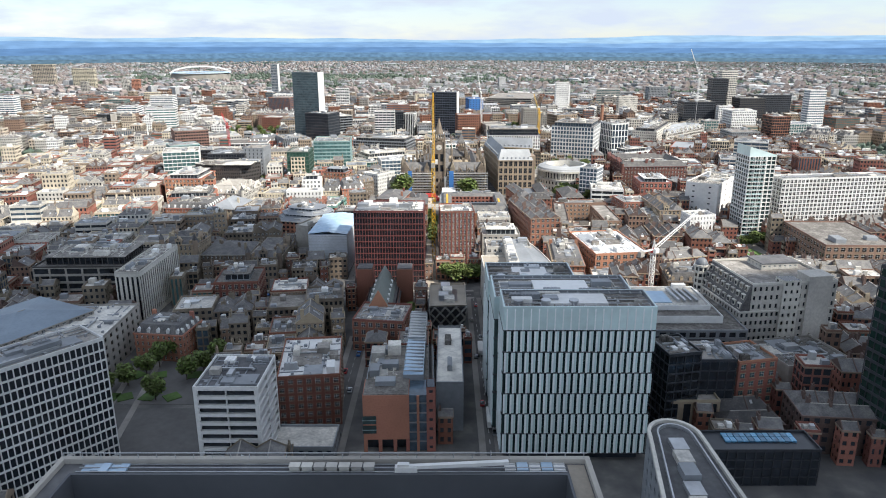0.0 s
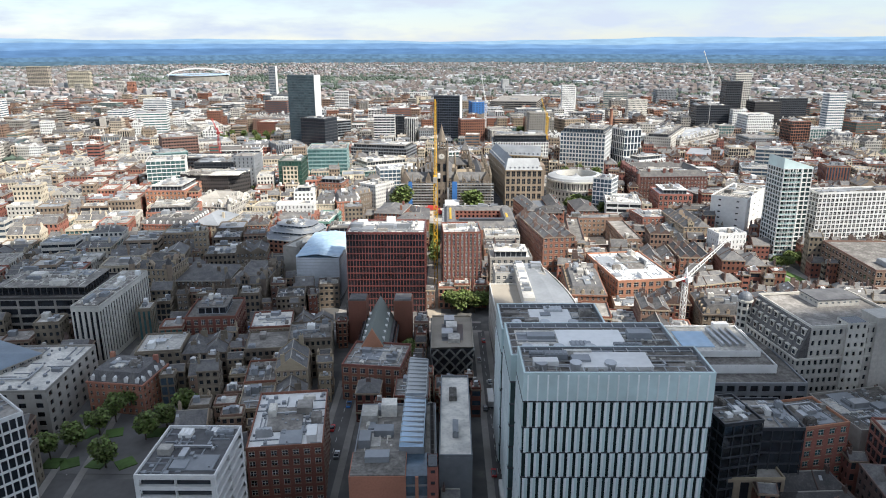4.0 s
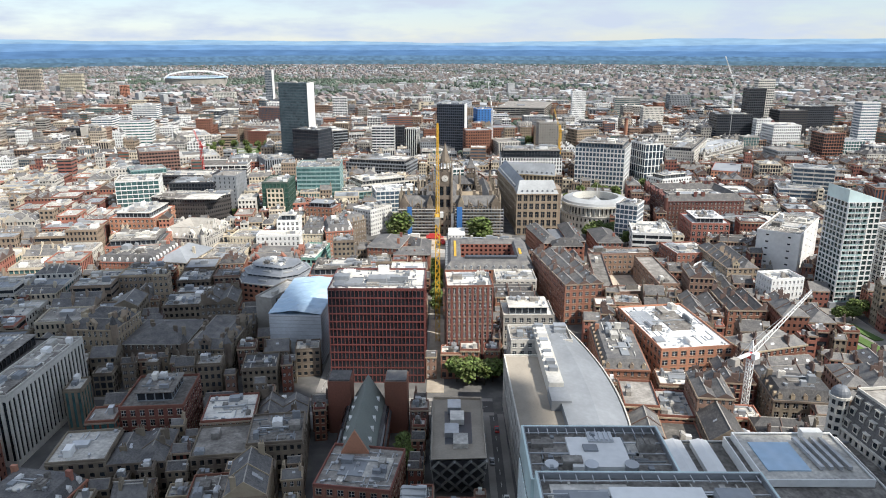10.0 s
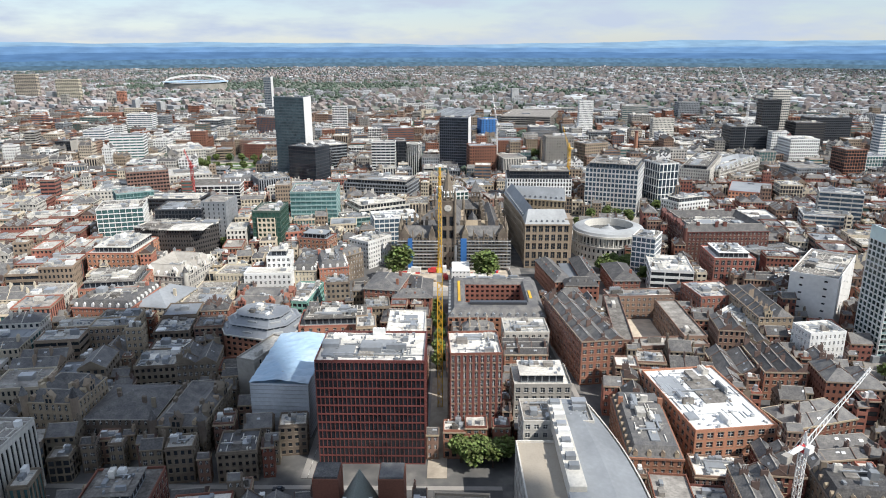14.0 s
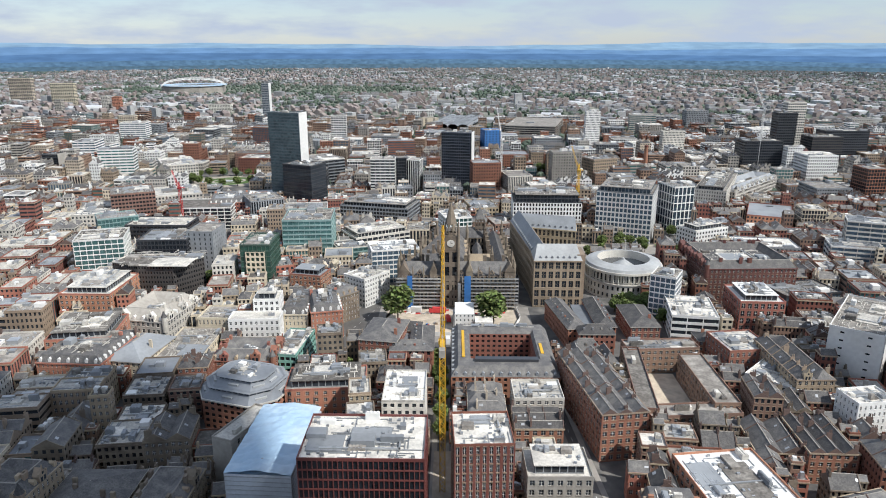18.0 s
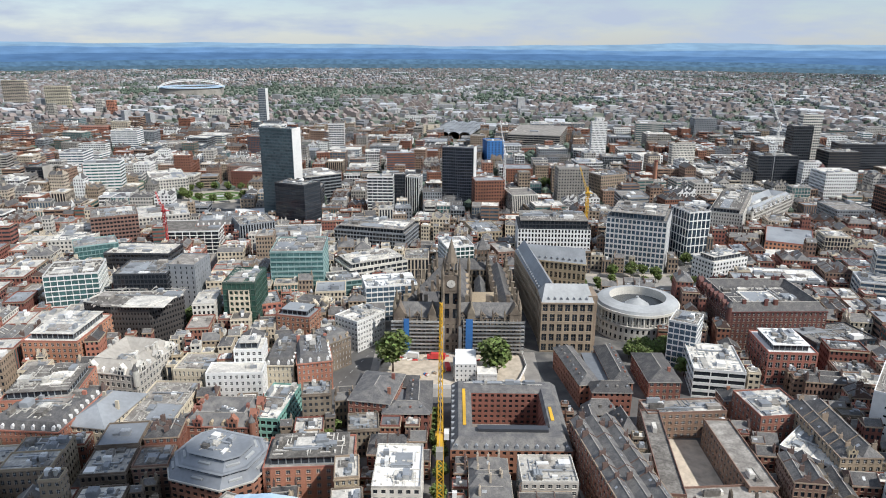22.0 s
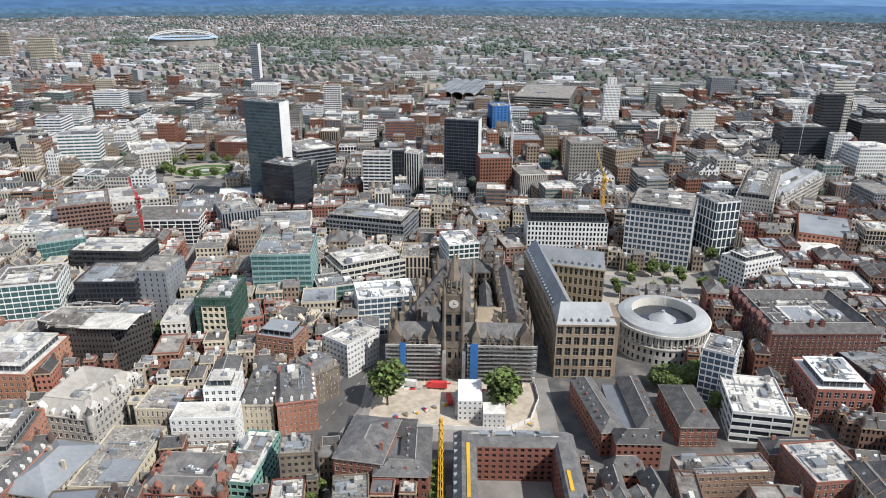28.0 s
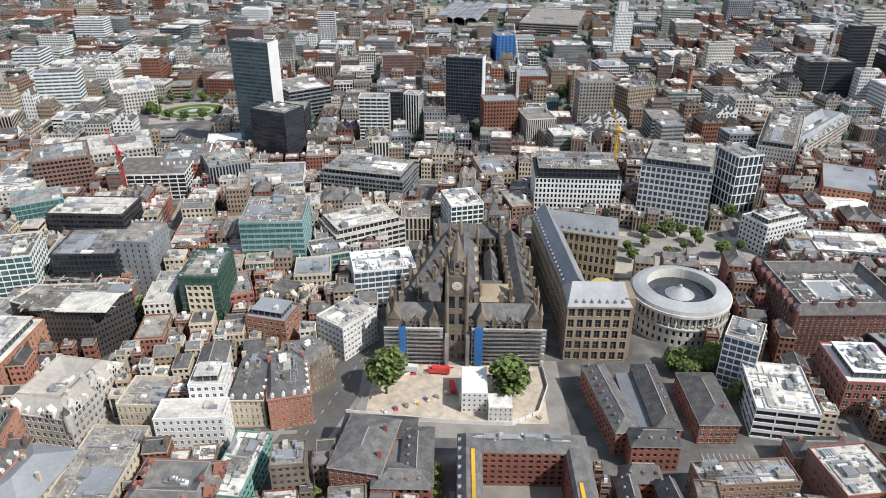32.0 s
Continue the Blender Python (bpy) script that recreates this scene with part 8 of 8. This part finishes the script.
def plain_block(rng, x, y, w, d, h, rot, wall, roof, roofmat, far):
    """The same kind of building, joined with the others of its street."""
    taken(x, y, w, d, rot)
    m = pose(x, y, 0, 0, 0, rot)
    bay = rng.uniform(2.5, 3.5) if far else rng.uniform(2.3, 3.0)
    p = rect(w, d)
    kind = rng.random() if roof == "flat" else 1.0
    if kind < .22:                                # long window bands
        form = (9, 3.6, .5, 1.9)
    elif kind < .42:                              # glazed frame
        form = (bay, 3.8, .6, .8)
    elif kind < .55:                              # upright ribs
        form = (2.6, 14, 1.1, 1.4)
    else:
        form = (bay, 3.6, bay * .5, 1.7)
    place(lot(wall, far), strips(p, 0, h, *form) if y > 120 else facade(p, 0, h, *form, .3, reveals=y < 40, rear=False), m)
    place(lot(rng.choice((GLASS, GLASS, BLUEGLASS, TEAL)) if kind < .55 else GLASS, far), shell(inset_poly(p, .28), 0, h - .2), m)
    if roof == "flat":
        place(lot(roofmat, far), shell(inset_poly(p, .3), h - .4, h + .06), m)
        place(lot(wall, far), ring(p, .35, h + .004, h + .8), m)
        place(lot(rng.choice((STEEL, GREYPANEL, PALEROOF)), far), roof_bits(rng, w - 1, d - 1, h + .06, per=60 if far else 22), m)
        for i in range(rng.randint(1, 4)):
            a, b, c = rng.uniform(1.5, .3 * w), rng.uniform(1.5, .3 * d), rng.uniform(1, 3)
            ox, oy = rng.uniform(-.5, .5) * (w - a - 1.5), rng.uniform(-.5, .5) * (d - b - 1.5)
            place(lot(rng.choice((STEEL, PALEROOF, WHITE, GREYPANEL)), far), Acc().box(ox - a / 2, oy - b / 2, h, ox + a / 2, oy + b / 2, h + c), m)
    else:
        for acc, mt in zip(slates(rng, w, d, h, roof == "hip"), (roofmat, CONC, DARKBRICK if wall in (RED, DARKRED, ORANGE, BROWN) else wall, STEEL)):
            place(lot(mt, far), acc, m)
    if not far:
        place(lot(STONE if wall in (RED, DARKRED, BROWN, ORANGE) else wall, far), ring(inset_poly(p, -.25), .5, h - .7, h - .1), m)


def town_block(rng, x, y, w, d, h, rot, wall, roof, roofmat, label, name, detail):
    bay = rng.uniform(2.1, 2.8)
    b = base(name, x, y, rot, label, "building", "town buildings")
    taken(x, y, w, d, rot)
    p = rect(w, d)
    st = 3.5 if detail else 3.8
    part("wall", facade(p, 0, h, bay, st, bay * .48, st * .45, .3, rear=False), wall, b)
    part("glazing", shell(inset_poly(p, .28), 0, h - .2), GLASS, b)
    trim = STONE if wall in (RED, DARKRED, BROWN, ORANGE) else wall
    fr, si = dressings(p, 0, h, bay, st, bay * .48, st * .45, .3)
    if fr.v and y < -140:
        tagged(part("window_dressing", fr if (int(x) + int(y)) % 2 else si, WHITE if (int(x) + int(y)) % 2 else trim, b), kind="stuff")
    part("cornice", ring(inset_poly(p, -.28), .55, h - .75, h - .1), trim, b)
    if y < -330:
        part("string_course", ring(inset_poly(p, -.25), .5, 3.7, 4.2), trim, b)
    if roof == "hip" or roof == "gable":
        rf, cap, stack, light = slates(rng, w, d, h, roof == "hip")
        part("roof", rf, roofmat, b)
        tagged(part("ridge_tiling", cap, CONC, b), kind="stuff")
        tagged(part("roof_masonry", stack, DARKBRICK if wall in (RED, DARKRED, ORANGE, BROWN) else wall, b), kind="stuff")
        if light.v:
            tagged(part("roof_glazing", light, STEEL, b), kind="stuff")
    else:
        part("roof", shell(inset_poly(p, .3), h - .4, h + .06), roofmat, b)
        part("parapet", ring(p, .35, h + .004, h + .8), wall, b)
        clutter(b, rng, w, d, h + .06, rng.randint(2, 5) if detail else rng.randint(1, 2))


KINDS = {RED: "red brick", DARKRED: "dark red brick", ORANGE: "orange brick", BROWN: "brown brick", STONE: "sandstone", SOOTY: "sooty stone",
         PORTLAND: "pale limestone", CREAM: "cream rendered", WHITE: "white painted", CONC: "grey concrete", GREYPANEL: "grey panelled"}
ROOFS = {LEADDARK: "dark lead roof", DARKROOF: "black felted roof", SLATE: "slate roof", FELT: "dark flat roof", PALEROOF: "pale flat roof", LEAD: "lead roof"}


def in_sight(x, y, slack=40):
    return y > -640 and abs(x) < 0.66 * (y + 680) + slack


def fill(x0, x1, y0, y1, bx, by, street, rot, walls, heights, pitched, seed, detail, flats):
    """City blocks of adjoining buildings, left out where something already stands."""
    rng = random.Random(seed)
    (x0, y0), (x1, y1) = site(x0, y0), site(x1, y1)
    c, s = math.cos(radians(rot)), math.sin(radians(rot))
    mx, my = (x0 + x1) / 2, (y0 + y1) / 2
    nx, ny = int((x1 - x0) / bx) + 1, int((y1 - y0) / by) + 1
    for iy in range(ny):
        for ix in range(nx):
            ox, oy = x0 + (ix + .5) * bx - mx + rng.uniform(-3, 3), y0 + (iy + .5) * by - my + rng.uniform(-3, 3)
            W, D = bx - street, by - street
            cols, rows_ = max(2 if detail else 1, round(W / rng.uniform(13, 21 if detail else 27))), max(2 if detail else 1, round(D / rng.uniform(14, 22 if detail else 25)))
            cw, cd = W / cols, D / rows_
            tone = rng.choice(walls)
            turn = rot + (0 if detail else rng.uniform(-7, 7))
            lone = not detail and rng.random() < .24          # one large building takes the whole street block
            if lone:
                cols, rows_, cw, cd, tone = 1, 1, W * rng.uniform(.7, .98), D * rng.uniform(.5, .9), rng.choice((WHITE, GREYPANEL, PORTLAND, CONC, WHITE, DARKRED, GREYPANEL))
            for r in range(rows_):
                for q in range(cols):
                    lx, ly = (ox, oy) if lone else (ox - W / 2 + (q + .5) * cw, oy - D / 2 + (r + .5) * cd)
                    px, py = mx + c * lx - s * ly, my + s * lx + c * ly
                    if not in_sight(px, py) or not (x0 <= px <= x1 and y0 <= py <= y1):
                        continue
                    if not detail and rng.random() < .07:
                        continue
                    for k in (1.0, .8, .55):
                        w, d = cw * k - .04, cd * k - .04
                        if is_free(px, py, w, d, turn, .02):
                            break
                    else:
                        continue
                    wall = tone if lone or rng.random() < .35 else rng.choice(walls)
                    h = rng.uniform(*heights) * (1.6 if rng.random() < (.06 if detail else .16) else 1) * (1.35 if lone else 1)
                    pit = rng.random() < pitched and not lone
                    roofmat = SLATE if pit else rng.choice(flats)
                    if len(things) >= 280 or not (detail and -420 < py < 30 and abs(px) < 0.38 * (py + 590) + 20):
                        plain_block(rng, px, py, w, d, h, turn, wall, rng.choice(("hip", "gable")) if pit else "flat", roofmat, py > 250)
                        continue
                    things.append(1)
                    town_block(rng, px, py, w, d, h, rot, wall, rng.choice(("hip", "gable")) if pit else "flat", roofmat,
                               "%s town building with %s" % (KINDS[wall], ROOFS[roofmat]), "town_building", detail)


things = []
slab("plaza", "tan paved plaza with scattered trees", "plaza", 92, 65.8, 176.5, 131.8, 0.06, PLAZA)
taken_plan(128, -9, 50, 30)
slab("courtyard", "pale sandy courtyard of the brick quadrangle", "courtyard", 93.0, -171.0, 113.7, -119.0, 0.15, SAND)
slab("forecourt", "grey paved forecourt with turning lanes", "pavement", -131.5, -480.5, -77.5, -417.8, 0.1, ASPHALT)
taken_plan(112, -132, 30, 12)
taken_plan(117, -52, 50, 60)
taken_plan(112, -405, 62, 26)
taken_plan(-181, -10, 9, 150, 4)
taken(-18, -282, 100, 34)
taken(-14, -476, 64, 62)
taken(-33.5, -425, 8, 80)
taken(8.5, -440, 12, 80)
taken(-48, -436, 26, 22)
taken(45, -462, 84, 60)
taken(150, -480, 66, 44)
slab("forecourt", "grey flagged forecourt before the brick courthouse", "pavement", -34, -500, 10, -448, 0.1, PAVING, take=False)
MIX = (FELT, DARKROOF, SLATE, PALEROOF, LEAD)
CREAMY = (CREAM, PORTLAND, CREAM, ORANGE, STONE, PORTLAND)
fill(-480, -178, -205, -64, 50, 48, 9, 8, CREAMY, (13, 20), .3, 41, True, (PALEROOF, PALEROOF, FELT, LEAD))
fill(-330, -40, -420, -66, 44, 46, 8, 8, (DARKRED, SOOTY, BROWN, SOOTY, STONE), (11, 18), .5, 11, True, (FELT, DARKROOF, FELT, LEADDARK, PALEROOF))
fill(-45, 14, -420, -240, 40, 46, 7, 0, (DARKRED, RED, BROWN), (8, 14), .5, 12, True, (FELT, PALEROOF))
fill(60, 420, -420, -66, 46, 48, 8, -6, (DARKRED, RED, BROWN, SOOTY, ORANGE), (10, 17), .7, 13, True, (FELT, FELT, PALEROOF))
fill(-60, 60, -220, -70, 40, 40, 7, 0, (RED, DARKRED, ORANGE, CREAM), (12, 18), .5, 14, True, MIX)
fill(-480, -46, -64, 230, 50, 52, 9, 8, (CREAM, PORTLAND, ORANGE, RED, CREAM, STONE), (14, 21), .3, 15, True, (PALEROOF, FELT, PALEROOF, LEAD))
fill(-46, 110, 98, 260, 44, 46, 9, -4, (CREAM, STONE, RED, BROWN, PORTLAND), (13, 20), .45, 16, True, MIX)
fill(110, 520, -66, 260, 50, 52, 9, -8, (RED, DARKRED, BROWN, RED, CREAM, STONE), (12, 19), .5, 17, True, MIX)
taken(-285, 345, 84, 66)
taken(-290, 415, 88, 76, 18)
fill(-850, -150, 230, 560, 52, 54, 9, 5, (PORTLAND, WHITE, STONE, BROWN, CREAM, PORTLAND, DARKRED, CONC), (11, 22), .3, 18, False, (FELT, PALEROOF, LEAD, PALEROOF, DARKROOF))
fill(-150, 850, 260, 560, 52, 54, 10, 3, (RED, STONE, BROWN, CREAM, DARKRED, PORTLAND, BROWN, CONC, GREYPANEL, WHITE), (10, 20), .35, 28, False, (FELT, FELT, DARKROOF, PALEROOF, LEAD))
FLATS = (FELT, PALEROOF, PALEROOF)
for seed, cell in ((31, 26), (32, 19), (33, 15)):
    fill(-330, -40, -420, -66, cell + 3, cell + 2, 2.2, 8, (DARKRED, SOOTY, BROWN, SOOTY, STONE), (9, 15), .5, seed, True, FLATS)
    fill(60, 420, -420, -66, cell + 3, cell + 2, 2.2, -6, (DARKRED, RED, BROWN, SOOTY, ORANGE), (9, 15), .65, seed + 10, True, FLATS)
    fill(-46, 60, -420, -70, cell, cell, 2, 0, (RED, DARKRED, BROWN), (8, 14), .5, seed + 20, True, FLATS)
    fill(-480, -46, -64, 260, cell + 3, cell + 2, 2.5, 8, (CREAM, PORTLAND, ORANGE, RED, STONE), (12, 18), .35, seed + 30, True, FLATS)
    fill(-46, 520, 98, 260, cell + 3, cell + 2, 2.5, -8, (RED, CREAM, BROWN, STONE), (10, 17), .4, seed + 40, True, FLATS)
    fill(110, 520, -66, 98, cell + 3, cell + 2, 2.5, -8, (RED, DARKRED, BROWN, CREAM), (10, 17), .5, seed + 50, True, FLATS)
fill(-1100, 1100, 560, 960, 66, 62, 15, -4, (BROWN, BROWN, DARKRED, CONC, GREYPANEL, WHITE, STONE, RED, DARKRED), (7, 17), .35, 19, False, (FELT, FELT, PALEROOF, LEAD))
for (nm, far), (acc, mat) in JOINED.items():
    ob = new("town_buildings", acc.mesh("town_buildings"))
    ob.data.materials.append(mat)
    tagged(ob, "%s of the %s town streets" % (nm.replace("_", " "), "further" if far else "side"), "buildings", kind="stuff")

# ------------------------------------------------------------------ distant town, woods and cloud
def far_things():
    rng = np.random.default_rng(4)
    # Far brick and grey are drawn together: haze is painted into their colours.
    sets = [("far_brick_houses", "distant red brick houses and terraces, greyed by haze", material("hazed_brick", (0.25, 0.21, 0.195), .9, vary=.3, tint=.02, island=True), 7600, (8, 17), (6, 10)),
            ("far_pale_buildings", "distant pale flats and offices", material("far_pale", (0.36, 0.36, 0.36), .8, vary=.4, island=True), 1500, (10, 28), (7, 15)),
            ("far_grey_roofs", "distant grey sheds and slate roofs", material("hazed_grey", (0.27, 0.27, 0.28), .8, vary=.5, island=True), 5200, (9, 26), (6, 9)),
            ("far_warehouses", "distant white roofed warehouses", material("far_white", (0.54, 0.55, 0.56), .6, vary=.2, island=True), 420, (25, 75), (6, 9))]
    for name, label, mat, n, size, tall in sets:
        v, f = [], []
        i = 0
        while i < n:
            r = 1450 + (4480 - 1450) * rng.random() ** .6
            a = (rng.random() - .5) * 2 * .72
            x, y = CX + r * math.sin(a), CY + r * math.cos(a)
            if y < 1075 or (abs(x - 4) < 60 and y < 1160):
                continue
            if ((x + 650) / 640) ** 2 + ((y - 2130) / 230) ** 2 < 1:
                i += 1
                continue
            if noise.noise(Vector((x * .0035, y * .0035, 3))) > .22 and name != "far_grey_roofs":
                i += 1
                continue
            k = 1.0 if r < 2400 else max(.6, 1 - (r - 2400) / 4500)
            w, d = rng.uniform(*size) * k, rng.uniform(*size) * k
            h = rng.uniform(*tall) * k * (2.2 if rng.random() < .03 and name == "far_pale_buildings" else 1)
            z = terrain(x, y) - 1
            rot = .35 * math.sin(x * .002) + .3 * math.cos(y * .003)
            c, s = math.cos(rot), math.sin(rot)
            o = len(v)
            pitched = size[0] < 9
            for zz in (0, h + 1):
                for px, py in ((-w / 2, -d / 2), (w / 2, -d / 2), (w / 2, d / 2), (-w / 2, d / 2)):
                    v.append((x + c * px - s * py, y + s * px + c * py, z + zz))
            f += [(o, o + 1, o + 5, o + 4), (o + 1, o + 2, o + 6, o + 5), (o + 2, o + 3, o + 7, o + 6), (o + 3, o, o + 4, o + 7)]
            if pitched:
                v += [(x - s * -d / 2, y + c * -d / 2, z + h + 1 + w * .35), (x - s * d / 2, y + c * d / 2, z + h + 1 + w * .35)]
                f += [(o + 4, o + 5, o + 8), (o + 5, o + 6, o + 9, o + 8), (o + 6, o + 7, o + 9), (o + 7, o + 4, o + 8, o + 9)]
            else:
                f.append((o + 4, o + 5, o + 6, o + 7))
            i += 1
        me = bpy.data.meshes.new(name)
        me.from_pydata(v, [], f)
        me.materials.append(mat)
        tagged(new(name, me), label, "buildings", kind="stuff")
    # woods
    v, f = [], []
    oct_ = [(1, 0, 0), (.5, .87, .1), (-.5, .87, 0), (-1, 0, .1), (-.5, -.87, 0), (.5, -.87, .1)]
    for i in range(26000):
        r = 900 + (4480 - 900) * rng.random() ** .62 if i < 23500 else rng.uniform(640, 1560)
        a = (rng.random() - .5) * 2 * .74
        x, y = CX + r * math.sin(a), CY + r * math.cos(a)
        if noise.noise(Vector((x * .0035, y * .0035, 3))) < rng.uniform(-.16, .26) - .1 * (r > 2200) and i < 23500 and ((x + 650) / 640) ** 2 + ((y - 2130) / 230) ** 2 > 1:
            continue
        if r < 1580 and not is_free(x, y, 5, 5, 0, 0):
            continue
        k = 1.0 if r < 2400 else max(.6, 1 - (r - 2400) / 5000)
        z = terrain(x, y)
        px, py, R, H = x + rng.normal() * 5 * k, y + rng.normal() * 5 * k, rng.uniform(3, 6.5) * k, rng.uniform(6, 11) * k
        o = len(v)
        q = rng.random() * 6
        c, s = math.cos(q), math.sin(q)
        v += [(px + (c * a_ - s * b_) * R * .8, py + (s * a_ + c * b_) * R * .8, z) for a_, b_, _ in oct_]
        v += [(px + (c * a_ - s * b_) * R * rng.uniform(.8, 1.2), py + (s * a_ + c * b_) * R * rng.uniform(.8, 1.2), z + H * rng.uniform(.5, .65)) for a_, b_, _ in oct_]
        v.append((px + rng.normal() * .4, py, z + H))
        for m in range(6):
            n_ = (m + 1) % 6
            f += [(o + m, o + n_, o + 6 + n_, o + 6 + m), (o + 6 + m, o + 6 + n_, o + 12)]
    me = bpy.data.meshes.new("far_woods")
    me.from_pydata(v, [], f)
    me.materials.append(HAZELEAF)
    tagged(new("far_woods", me), "dark green distant woods and garden trees, toned by haze", "trees", kind="stuff")


far_things()
